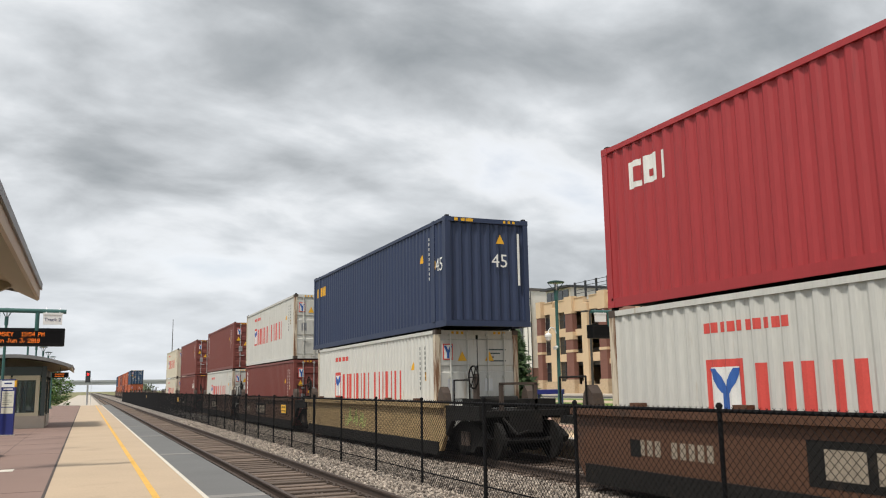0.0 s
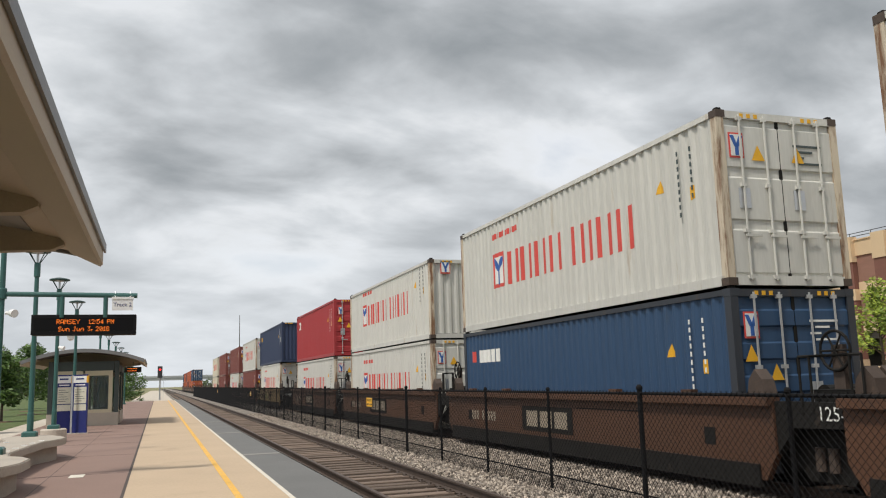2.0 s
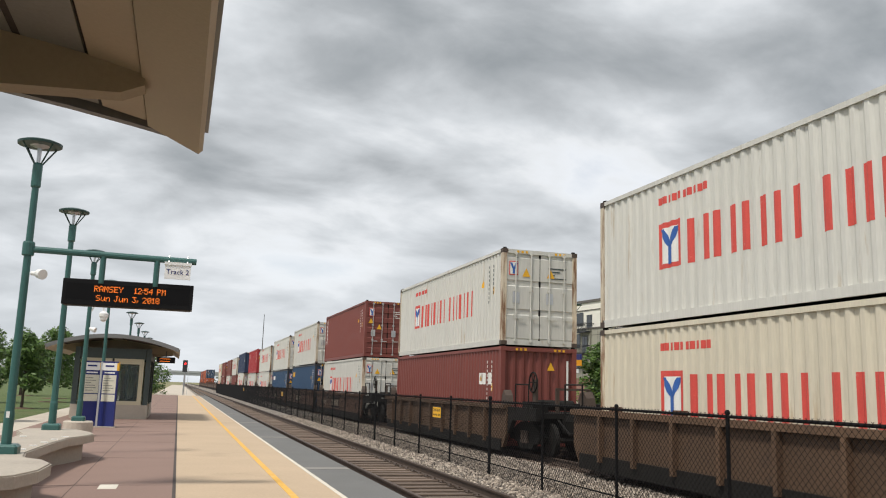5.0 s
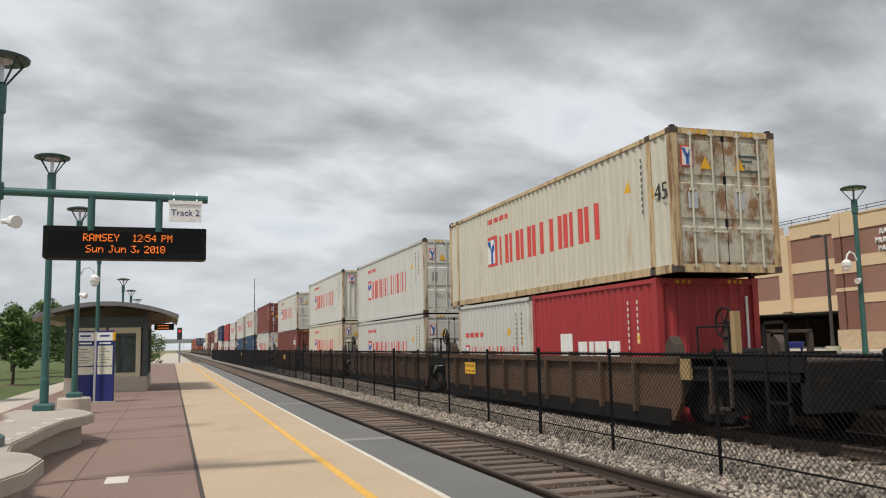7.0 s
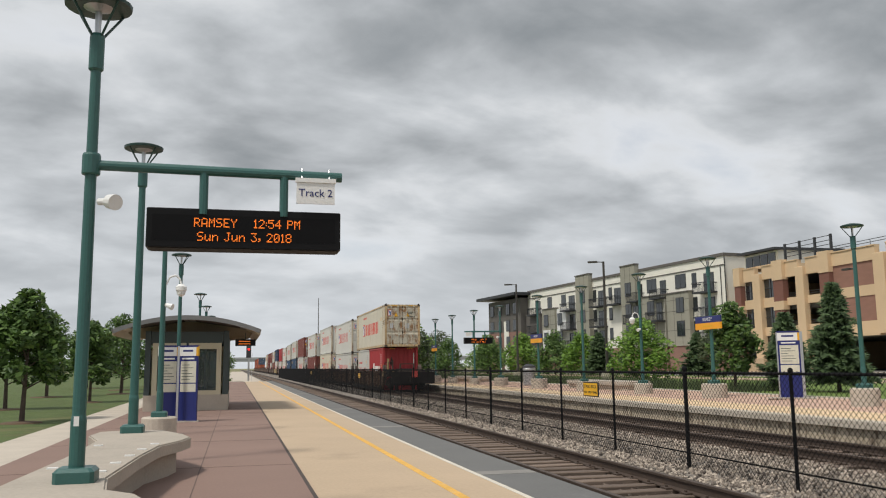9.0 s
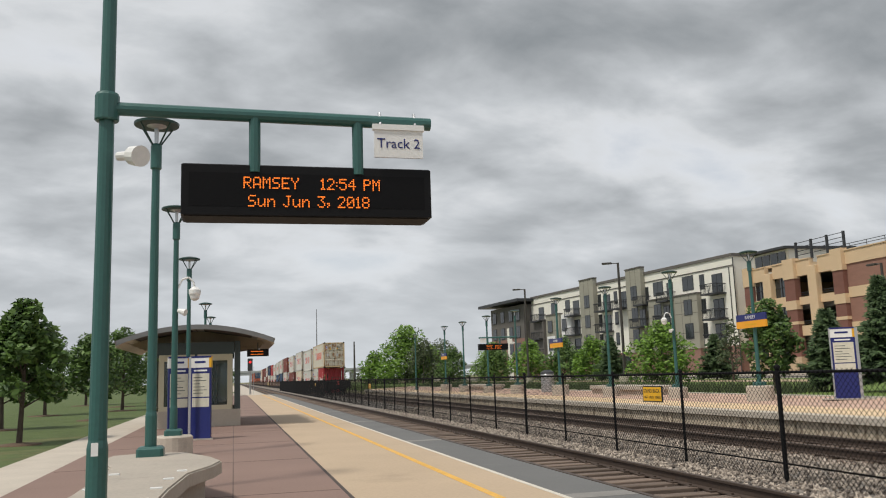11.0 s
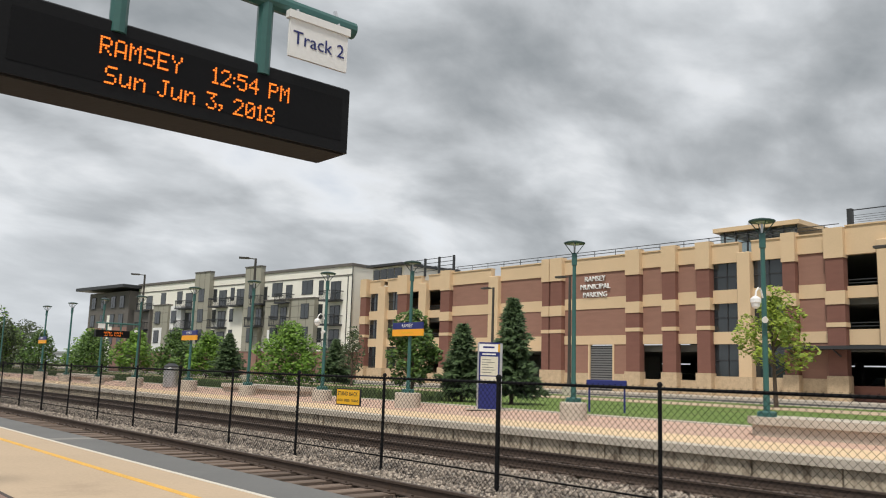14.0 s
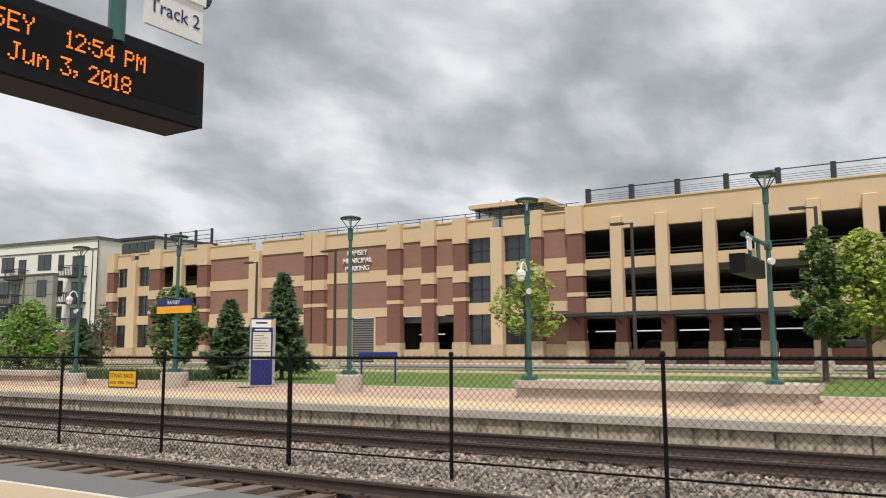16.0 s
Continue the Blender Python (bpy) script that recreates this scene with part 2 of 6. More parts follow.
M = dict(
    tan=surf("tan_concrete", (0.47, 0.36, 0.25), 0.85, vary=0.10, scale=0.6, fine=25, bump=0.1, second=(0.40, 0.305, 0.21), amount=0.4, spots=0.5),
    brown=surf("brown_paving", (0.235, 0.155, 0.127), 0.85, vary=0.12, scale=0.7, fine=30, bump=0.12, second=(0.165, 0.115, 0.098), amount=0.35, spots=0.45),
    grey=surf("grey_concrete", (0.14, 0.14, 0.137), 0.85, vary=0.14, scale=0.8, fine=40, second=(0.175, 0.175, 0.17), amount=0.3),
    concrete=surf("pale_concrete", (0.50, 0.445, 0.375), 0.85, vary=0.14, scale=1.3, fine=30, second=(0.38, 0.34, 0.29), amount=0.35),
    edge=surf("white_edge_paint", (0.62, 0.58, 0.50), 0.7, vary=0.12, scale=5),
    yellow_line=surf("yellow_line_paint", (0.70, 0.40, 0.07), 0.7, vary=0.2, scale=4, second=(0.56, 0.41, 0.24), amount=0.5, spots=3),
    score=surf("dark_brown_score", (0.115, 0.082, 0.07), 0.95),
    strip=surf("light_grey_joint_filler", (0.23, 0.22, 0.205), 0.85, vary=0.15),
    joint=surf("dark_joint", (0.07, 0.055, 0.05), 0.95),
    rail=surf("rusty_rail_steel", (0.085, 0.062, 0.05), 0.6, 0.3, vary=0.2, scale=6, second=(0.12, 0.08, 0.055), amount=0.5, spots=9),
    tie=surf("weathered_tie_wood", (0.155, 0.115, 0.09), 0.9, vary=0.35, scale=4, fine=30, bump=0.4, stretch=(0.3, 4, 4), second=(0.09, 0.066, 0.052), amount=0.45, by_object=0.3),
    # bed coloured darker than the loose stones: paints the shade in their gaps
    ballast=stones_mat("ballast_bed", (0.03, 0.027, 0.024), (0.34, 0.30, 0.26), 0.055),
    stone=island_mat("ballast_stone", (0.085, 0.07, 0.06), (0.56, 0.48, 0.40)),
    # stained stone, its colours darkened further for the shadow between the ties
    track_ballast=stones_mat("oil_stained_shaded_ballast", (0.02, 0.016, 0.013), (0.11, 0.088, 0.072), 0.055),
    track_stone=island_mat("oil_stained_shaded_stone", (0.03, 0.024, 0.02), (0.20, 0.155, 0.125)),
    stained_wall=surf("streaked_concrete_wall", (0.50, 0.43, 0.33), 0.9, vary=0.28, scale=3, fine=34, bump=0.4, dist=0.02, second=(0.16, 0.12, 0.085), amount=0.72, spots=2.6, stretch=(2.2, 2.2, 0.7), by_object=0.12),
    # tan paving again, brighter and yellower: warm sunlight put into the colour
    tan_east=surf("sun_toned_tan_paving", (0.68, 0.51, 0.32), 0.85, vary=0.10, scale=0.6, fine=25, second=(0.55, 0.42, 0.28), amount=0.35, spots=0.5),
    grass=surf("mown_grass", (0.13, 0.20, 0.04), 0.95, vary=0.35, scale=1.2, fine=60, bump=0.6, dist=0.04, second=(0.20, 0.21, 0.07), amount=0.4, spots=0.5),
    dull_lawn=surf("dull_lawn_grass", (0.085, 0.12, 0.035), 0.95, vary=0.35, scale=1.2, fine=60, bump=0.6, dist=0.04, second=(0.15, 0.145, 0.06), amount=0.45, spots=0.4),
    bench=surf("grey_bench_concrete", (0.40, 0.355, 0.30), 0.85, vary=0.14, scale=1.3, fine=30, second=(0.31, 0.275, 0.235), amount=0.4),
    rough_grass=surf("dry_tall_grass", (0.20, 0.19, 0.09), 0.95, vary=0.35, scale=0.8, fine=30, bump=0.6, dist=0.05, second=(0.12, 0.14, 0.05), amount=0.5, spots=0.3),
    pavers=surf("red_brick_paving", (0.52, 0.35, 0.27), 0.85, vary=0.16, scale=1.0, fine=22, second=(0.58, 0.42, 0.33), amount=0.4, spots=0.8),
    black=surf("black_fence_coating", (0.010, 0.010, 0.011), 0.85, vary=0.2, scale=8, spec=0.15),
    green=surf("green_pole_paint", (0.035, 0.115, 0.105), 0.38, vary=0.10, scale=3, second=(0.05, 0.15, 0.135), amount=0.3),
    dark_green=surf("dark_green_lamp_paint", (0.02, 0.055, 0.05), 0.4, vary=0.15),
    bronze=surf("bronze_pole_paint", (0.045, 0.04, 0.035), 0.5, vary=0.15),
    soffit=surf("beige_soffit_metal", (0.46, 0.375, 0.27), 0.6, vary=0.06, scale=1.5, fine=60),
    soffit_grey=surf("grey_soffit_board", (0.27, 0.255, 0.235), 0.75, vary=0.10, scale=1.5, fine=50),
    beam=surf("tan_roof_beam", (0.36, 0.29, 0.20), 0.65, vary=0.08, scale=2),
    roof_metal=surf("grey_roof_metal", (0.22, 0.22, 0.22), 0.5, 0.4, vary=0.1),
    white=surf("white_paint", (0.80, 0.80, 0.79), 0.45, vary=0.04),
    dark=surf("dark_text", (0.02, 0.02, 0.025), 0.6, vary=0.1),
    screen=surf("black_display_face", (0.005, 0.005, 0.006), 0.5, vary=0.1, spec=0.15),
    case=surf("black_display_case", (0.006, 0.006, 0.007), 0.5, vary=0.1, spec=0.2),
    dust_brown=surf("dusty_brown_metal", (0.10, 0.075, 0.055), 0.7, vary=0.15),
    dust=surf("dusty_dark_metal", (0.018, 0.015, 0.012), 0.8, vary=0.2),
    led=glow("amber_led", (1.0, 0.22, 0.02), 1.0),
    blue=surf("blue_panel_paint", (0.014, 0.022, 0.15), 0.4, vary=0.06),
    orange=surf("orange_panel_paint", (0.86, 0.38, 0.02), 0.5, vary=0.06),
    sign_yellow=surf("yellow_sign_paint", (0.85, 0.46, 0.02), 0.5, vary=0.06),
    alu=surf("brushed_aluminium", (0.55, 0.56, 0.58), 0.35, 0.8, vary=0.08),
    paper=surf("pale_notice_paper", (0.62, 0.60, 0.50), 0.7, vary=0.12, scale=9),
    slate=surf("slate_green_steel", (0.055, 0.075, 0.075), 0.5, vary=0.1),
    cream=surf("cream_window_frame", (0.60, 0.55, 0.40), 0.5, vary=0.05),
    pane=glass("window_glass", (0.34, 0.40, 0.40)),
    dark_pane=surf("dark_window_glass", (0.022, 0.028, 0.032), 0.08, vary=0.2, scale=0.4, bump=0.0, spec=0.8),
    bark=surf("tree_bark", (0.085, 0.065, 0.05), 0.95, vary=0.3, scale=8, fine=50, bump=0.6),
    leaf=island_mat("green_leaves", (0.03, 0.07, 0.012), (0.11, 0.195, 0.035), 0.6),
    leaf_bright=island_mat("bright_green_leaves", (0.065, 0.14, 0.012), (0.18, 0.32, 0.035), 0.6),
    leaf_yellow=island_mat("yellow_green_leaves", (0.13, 0.20, 0.02), (0.33, 0.40, 0.045), 0.6),
    leaf_far=island_mat("dull_green_leaves", (0.040, 0.060, 0.025), (0.10, 0.13, 0.055), 0.7),
    needle=island_mat("spruce_needles", (0.028, 0.055, 0.02), (0.08, 0.135, 0.045), 0.7),
    mulch=surf("brown_mulch", (0.13, 0.085, 0.055), 0.95, vary=0.3, scale=12, bump=0.7),
    asphalt=surf("asphalt_road", (0.055, 0.055, 0.057), 0.9, vary=0.15),
    g_tan=surf("buff_precast_concrete", (0.66, 0.49, 0.31), 0.8, vary=0.06, scale=0.6, fine=14, second=(0.60, 0.44, 0.28), amount=0.3, spots=0.4),
    g_brick=surf("brown_brick_facing", (0.29, 0.155, 0.115), 0.85, vary=0.12, scale=0.8, fine=18, bump=0.25, stretch=(1, 1, 4)),
    g_dark_brick=surf("dark_brick_facing", (0.20, 0.09, 0.068), 0.85, vary=0.12, scale=0.8, fine=18, bump=0.25, stretch=(1, 1, 4)),
    g_stone=surf("buff_split_stone", (0.50, 0.38, 0.25), 0.9, vary=0.2, scale=3, fine=12, bump=0.6, dist=0.03),
    g_slab=surf("grey_deck_slab", (0.22, 0.215, 0.20), 0.85, vary=0.12, scale=0.5),
    charcoal=surf("charcoal_steel", (0.032, 0.034, 0.038), 0.5, vary=0.1),
    apt_white=surf("cream_render", (0.82, 0.80, 0.72), 0.85, vary=0.05, scale=0.4),
    apt_grey=surf("grey_green_cladding", (0.32, 0.31, 0.255), 0.8, vary=0.08, scale=0.5),
    apt_dark=surf("brown_grey_cladding", (0.13, 0.12, 0.11), 0.8, vary=0.1, scale=0.5),
    apt_brick=surf("reddish_brick_base", (0.26, 0.15, 0.12), 0.85, vary=0.12, scale=1.0, fine=18),
    far_band=surf("far_pale_concrete", (0.40, 0.42, 0.43), 0.9, vary=0.08),
    red_lamp=glow("red_signal_lamp", (1.0, 0.02, 0.02), 3.0),
    # grimy steel, taken darker still for the shade beneath the wagons
    black_steel=surf("grimy_shaded_black_steel", (0.012, 0.011, 0.010), 0.8, 0.0, vary=0.3, scale=4, spec=0.25, second=(0.035, 0.027, 0.021), amount=0.4, spots=3),
    ttx=surf("orange_brown_railcar_paint", (0.095, 0.041, 0.02), 0.65, vary=0.16, scale=1.2, fine=20, second=(0.043, 0.025, 0.017), amount=0.5, spots=0.9, stretch=(1, 0.6, 1.6), by_object=0.15),
    ttx_rust=surf("rusty_brown_railcar_paint", (0.105, 0.06, 0.034), 0.75, vary=0.25, scale=1.5, fine=20, second=(0.06, 0.037, 0.026), amount=0.5, spots=1.1, by_object=0.2),
    ttx_tan=surf("tan_railcar_paint", (0.36, 0.25, 0.12), 0.75, vary=0.2, scale=1.5, fine=20, second=(0.16, 0.09, 0.05), amount=0.45, spots=1.1),
    worn_white=surf("worn_beige_marking", (0.30, 0.25, 0.19), 0.7, vary=0.25, scale=9),
    graffiti=surf("pale_green_spray_paint", (0.42, 0.48, 0.16), 0.7, vary=0.3, scale=4),
    hat=surf("yellow_warning_paint", (0.75, 0.40, 0.02), 0.6, vary=0.12),
    logo_red=surf("red_logo_paint", (0.62, 0.075, 0.06), 0.6, vary=0.12, second=(0.62, 0.30, 0.25), amount=0.25, spots=5),
    logo_blue=surf("blue_logo_paint", (0.03, 0.11, 0.38), 0.6, vary=0.12),
    logo_white=surf("white_logo_paint", (0.75, 0.75, 0.72), 0.6, vary=0.1),
    rod=surf("galvanised_rod", (0.50, 0.50, 0.50), 0.45, 0.5, vary=0.15),
)


def box_paint(name, colour, rust=(0.25, 0.12, 0.05), amount=0.2, spots=1.0):
    return surf(name, colour, 0.55, vary=0.10, scale=0.9, fine=9, bump=0.05, second=rust, amount=amount, spots=spots, stretch=(3.2, 3.2, 0.4), by_object=0.07)


PAINT = dict(
    white=box_paint("white_container_paint", (0.575, 0.57, 0.53), (0.40, 0.31, 0.21), 0.36),
    cream=box_paint("cream_container_paint", (0.60, 0.55, 0.44), (0.42, 0.30, 0.16), 0.35),
    rusty=box_paint("yellowed_container_paint", (0.56, 0.53, 0.44), (0.42, 0.29, 0.16), 0.42),
    red=box_paint("red_container_paint", (0.36, 0.03, 0.035), (0.22, 0.025, 0.028), 0.3),
    maroon=box_paint("maroon_container_paint", (0.185, 0.048, 0.038), (0.13, 0.035, 0.03), 0.3),
    navy=box_paint("navy_container_paint", (0.022, 0.036, 0.085), (0.035, 0.045, 0.085), 0.3),
    blue=box_paint("blue_container_paint", (0.022, 0.060, 0.13), (0.04, 0.06, 0.09), 0.3),
    rust_edge=box_paint("rust_stained_white_paint", (0.60, 0.52, 0.40), (0.20, 0.10, 0.05), 0.85, 2.0),
    rust_edge2=box_paint("rust_eaten_cream_paint", (0.56, 0.42, 0.24), (0.22, 0.11, 0.05), 0.72, 2.0),
    rust_door=surf("rust_blotched_door_paint", (0.50, 0.47, 0.39), 0.65, vary=0.16, scale=1.6, fine=14, bump=0.1, second=(0.24, 0.13, 0.06), amount=0.86, spots=2.4, stretch=(1.3, 1.3, 0.8)),
    dark_edge=box_paint("dirty_dark_blue_paint", (0.03, 0.035, 0.045), (0.06, 0.045, 0.035), 0.5),
    orange=box_paint("orange_container_paint", (0.42, 0.10, 0.04)),
)

# ---------- mesh helpers ----------


class Geo:
    """Vertices and faces of one mesh, put together from simple solids."""

    def __init__(self):
        self.v, self.f = [], []

    def add(self, vs, fs):
        n = len(self.v)
        self.v += [tuple(p) for p in vs]
        self.f += [tuple(n + i for i in q) for q in fs]
        return self

    def box(self, x0, y0, z0, x1, y1, z1):
        vs = [(x, y, z) for z in (z0, z1) for x, y in ((x0, y0), (x1, y0), (x1, y1), (x0, y1))]
        return self.add(vs, [(3, 2, 1, 0), (4, 5, 6, 7), (0, 1, 5, 4), (1, 2, 6, 5), (2, 3, 7, 6), (3, 0, 4, 7)])

    def soft(self, x0, y0, z0, x1, y1, z1, c=0.02):
        """A block with chamfered upright edges and top."""
        ring = lambda d: [(x0 + d, y0), (x1 - d, y0), (x1, y0 + d), (x1, y1 - d), (x1 - d, y1), (x0 + d, y1), (x0, y1 - d), (x0, y0 + d)]
        cx, cy = (x0 + x1) / 2, (y0 + y1) / 2
        top = [(cx + (x - cx) * (1 - 2 * c / (x1 - x0)), cy + (y - cy) * (1 - 2 * c / (y1 - y0))) for x, y in ring(c)]
        vs = [(x, y, z0) for x, y in ring(c)] + [(x, y, z1 - c) for x, y in ring(c)] + [(x, y, z1) for x, y in top]
        fs = [tuple(range(7, -1, -1)), tuple(range(16, 24))]
        for k in range(2):
            fs += [(8 * k + i, 8 * k + (i + 1) % 8, 8 * k + 8 + (i + 1) % 8, 8 * k + 8 + i) for i in range(8)]
        return self.add(vs, fs)

    def tube(self, p, q, r, r1=None, n=10):
        p, q = Vector(p), Vector(q)
        r1 = r if r1 is None else r1
        a = (q - p).normalized()
        u = a.orthogonal().normalized()
        w = a.cross(u)
        vs = [c + (u * math.cos(t) + w * math.sin(t)) * s for c, s in ((p, r), (q, r1)) for t in [2 * math.pi * k / n for k in range(n)]]
        return self.add(vs, [tuple(range(n - 1, -1, -1)), tuple(range(n, 2 * n))] + [(k, (k + 1) % n, n + (k + 1) % n, n + k) for k in range(n)])

    def lathe(self, rings, n=16, at=(0, 0)):
        """rings: (radius, z) from below upwards."""
        vs = [(at[0] + r * math.cos(2 * math.pi * k / n), at[1] + r * math.sin(2 * math.pi * k / n), z) for r, z in rings for k in range(n)]
        fs = [tuple(range(n - 1, -1, -1)), tuple(range((len(rings) - 1) * n, len(rings) * n))]
        for j in range(len(rings) - 1):
            fs += [(j * n + k, j * n + (k + 1) % n, (j + 1) * n + (k + 1) % n, (j + 1) * n + k) for k in range(n)]
        return self.add(vs, fs)

    def prism(self, outline, z0, z1):
        n = len(outline)
        vs = [(x, y, z) for z in (z0, z1) for x, y in outline]
        return self.add(vs, [tuple(range(n - 1, -1, -1)), tuple(range(n, 2 * n))] + [(k, (k + 1) % n, n + (k + 1) % n, n + k) for k in range(n)])

    def extrude_y(self, section, y0, y1):
        """section: (x, z) points, swept along y."""
        n = len(section)
        vs = [(x, y, z) for y in (y0, y1) for x, z in section]
        return self.add(vs, [tuple(range(n)), tuple(range(2 * n - 1, n - 1, -1))] + [(k, n + k, n + (k + 1) % n, (k + 1) % n) for k in range(n)])

    def extrude_x(self, section, x0, x1):
        n = len(section)
        vs = [(x, y, z) for x in (x0, x1) for y, z in section]
        return self.add(vs, [tuple(range(n - 1, -1, -1)), tuple(range(n, 2 * n))] + [(k, (k + 1) % n, n + (k + 1) % n, n + k) for k in range(n)])

    def mesh(self, name, material):
        me = bpy.data.meshes.new(name)
        me.from_pydata(self.v, [], self.f)
        me.materials.append(material)
        me.update()
        return me


def part(name, geo, material, parent=None, label="", smooth=False):
    me = geo.mesh(name, material) if isinstance(geo, Geo) else geo
    if smooth:
        me.polygons.foreach_set("use_smooth", [True] * len(me.polygons))
    ob = new(name, me)
    ob.parent = parent
    return tagged(ob, label) if label else ob


def thing(name, label, category, group="", kind="", m=None):
    ob = new(name)
    ob.empty_display_size = 0.2
    if m:
        ob.matrix_basis = m
    return tagged(ob, label, category, group, kind)


def structure(name, geo, material, label, category=""):
    return tagged(part(name, geo, material), label, category or name, "", "structure")


def letters(name, body, size, material, parent, m, label="", extrude=0.004):
    """Writing in the built-in font, as a mesh. Reads along x, upright along y, before m is applied."""
    cu = bpy.data.curves.new(name, "FONT")
    cu.body, cu.size, cu.extrude, cu.align_x, cu.align_y, cu.resolution_u = body, size, extrude, "CENTER", "CENTER", 2
    tmp = new("tmp", cu)
    bpy.context.view_layer.update()
    me = bpy.data.meshes.new_from_object(tmp.evaluated_get(bpy.context.evaluated_depsgraph_get()))
    bpy.data.objects.remove(tmp)
    me.name = name
    me.materials.clear()
    me.materials.append(material)
    ob = part(name, me, material, parent, label)
    ob.matrix_basis = m
    return ob


FACE_SOUTH = pose(0, 0, 0, 90, 0, 0)      # writing on a face that looks along -y
FACE_WEST = pose(0, 0, 0, 90, 0, -90)     # writing on a face that looks along -x

# ---------- ground, platforms, tracks ----------
PLAT = 0.2
g = Geo()
g.add([(-1500, -800, -0.32), (1500, -800, -0.32), (1500, 3000, -0.32), (-1500, 3000, -0.32)], [(0, 1, 2, 3)])
structure("ground", g, M["rough_grass"], "dry green grassland reaching to the horizon", "ground")
structure("ballast_bed", Geo().extrude_y([(-1.2, -0.31), (-0.9, -0.26), (1.9, -0.26), (2.1, -0.18), (5.0, -0.18), (5.2, -0.26), (7.7, -0.26), (7.9, -0.18), (8.4, -0.31)], -60, 900), M["ballast"], "grey crushed-stone ballast under the two tracks", "ballast")
structure("track_bed", Geo().box(-0.58, -40, -0.3, 1.95, 900, -0.225).box(5.15, -40, -0.3, 7.75, 900, -0.225), M["track_ballast"], "oil-stained ballast between the rails, darkened as shade between ties", "ballast")
platform_west = thing("platform_west", "concrete station platform with brown paving and a yellow line", "platform", kind="structure")
part("tan_strip", Geo().box(-3.66, -40, -0.3, -1.545, 100, PLAT), M["tan"], platform_west, "smooth tan concrete strip")
part("edge_line", Geo().box(-1.545, -40, -0.3, -1.48, 100, PLAT + 0.004), M["edge"], platform_west, "white painted platform edge")
part("yellow_line", Geo().box(-2.212, -40, PLAT, -2.115, 100, PLAT + 0.004), M["yellow_line"], platform_west, "worn yellow safety line")
part("brown_paving", Geo().box(-7.85, -40, -0.3, -3.68, 100, PLAT), M["brown"], platform_west, "brown stamped concrete paving")
part("joint", Geo().box(-3.70, -40, -0.25, -3.655, 100, PLAT + 0.003), M["joint"], platform_west, "dark expansion joint")
part("pale_strip", Geo().box(-8.93, -40, -0.3, -7.85, 100, PLAT - 0.005), M["concrete"], platform_west, "pale concrete edging strip")
part("grey_panel", Geo().box(-1.48, -40, -0.3, -0.62, 105, PLAT - 0.03), M["grey"], platform_west, "grey concrete crossing strip beside the rail")
for k in range(26):
    y = -8 + 4.4 * k
    part("score_line", Geo().box(-7.8, y, PLAT - 0.01, -3.72, y + 0.012, PLAT + 0.0025), M["score"], platform_west)
part("long_score_line", Geo().box(-5.0, -40, PLAT - 0.01, -4.988, 100, PLAT + 0.0025), M["score"], platform_west)
for k in range(14):
    y = -6 + 9.0 * k
    part("panel_gap", Geo().box(-1.46, y, PLAT - 0.05, -0.63, y + 0.35, PLAT - 0.026), M["strip"], platform_west, "pale joint strip between panels")
for k in range(150):
    y = 9 + 0.34 * k
    part("edge_clip", Geo().box(-0.63, y, PLAT - 0.14, -0.56, y + 0.16, PLAT - 0.05), M["black_steel"], platform_west)
part("utility_plate", Geo().box(-4.66, 17.95, PLAT, -4.42, 18.45, PLAT + 0.006), M["edge"], platform_west, "small white floor plate")
part("step_edge", Geo().box(-8.93, 100, -0.3, -1.48, 100.4, 0.12), M["concrete"], platform_west)
structure("lawn_west", Geo().box(-400, -60, -0.3, -8.95, 400, 0.13), M["dull_lawn"], "mown green lawn beside the platform", "lawn")
structure("gravel_path", Geo().box(-6.5, 100.4, -0.3, -1.5, 420, 0.02), M["concrete"], "pale gravel path past the platform end", "path")

EAST_EDGE, EAST = 0.33, 0.50      # the opposite platform rises gently away from its edge
platform_east = thing("platform_east", "opposite station platform with brick paving and concrete edge", "platform", kind="structure")


def east_slab(name, x0, x1, material, label, lift=0.0):
    """A strip of the opposite platform, sloping with it."""
    z = lambda x: EAST_EDGE + (EAST - EAST_EDGE) * (x - 8.2) / 4.9 + lift
    return part(name, Geo().extrude_y([(x0, -0.3), (x1, -0.3), (x1, z(x1)), (x0, z(x0))], -30, 100), M[material], platform_east, label)


wall_rng = random.Random(12)
part("edge_wall", Geo().box(8.34, -30, -0.3, 8.62, 100, 0.18), M["stained_wall"], platform_east, "stained concrete platform wall")
y = 2.0
while y < 96:
    w = wall_rng.uniform(1.1, 2.1)
    part("wall_panel", Geo().soft(8.30 - wall_rng.uniform(0, 0.02), y + 0.02, -0.3, 8.345, y + w - 0.02, 0.18, 0.008), M["stained_wall"], platform_east, "weathered wall panel")
    y += w
part("edge_lip", Geo().soft(8.20, -30, 0.18, 8.62, 100, EAST_EDGE + 0.012, 0.012), M["concrete"], platform_east, "pale concrete lip")
east_slab("tan_strip", 8.62, 10.0, "tan_east", "tan warning strip")
east_slab("brick_paving", 10.0, 12.9, "pavers", "red brick paving")
east_slab("kerb", 12.9, 13.25, "concrete", "pale concrete edging", 0.02)
structure("lawn_east", Geo().extrude_y([(13.25, -0.3), (25.5, -0.3), (25.5, 0.54), (13.25, EAST)], -60, 220), M["grass"], "mown green lawn behind the opposite platform", "lawn")
structure("pavement_east", Geo().box(25.5, -60, -0.3, 29.5, 220, 0.56), M["tan"], "tan concrete pavement beside the street", "pavement")
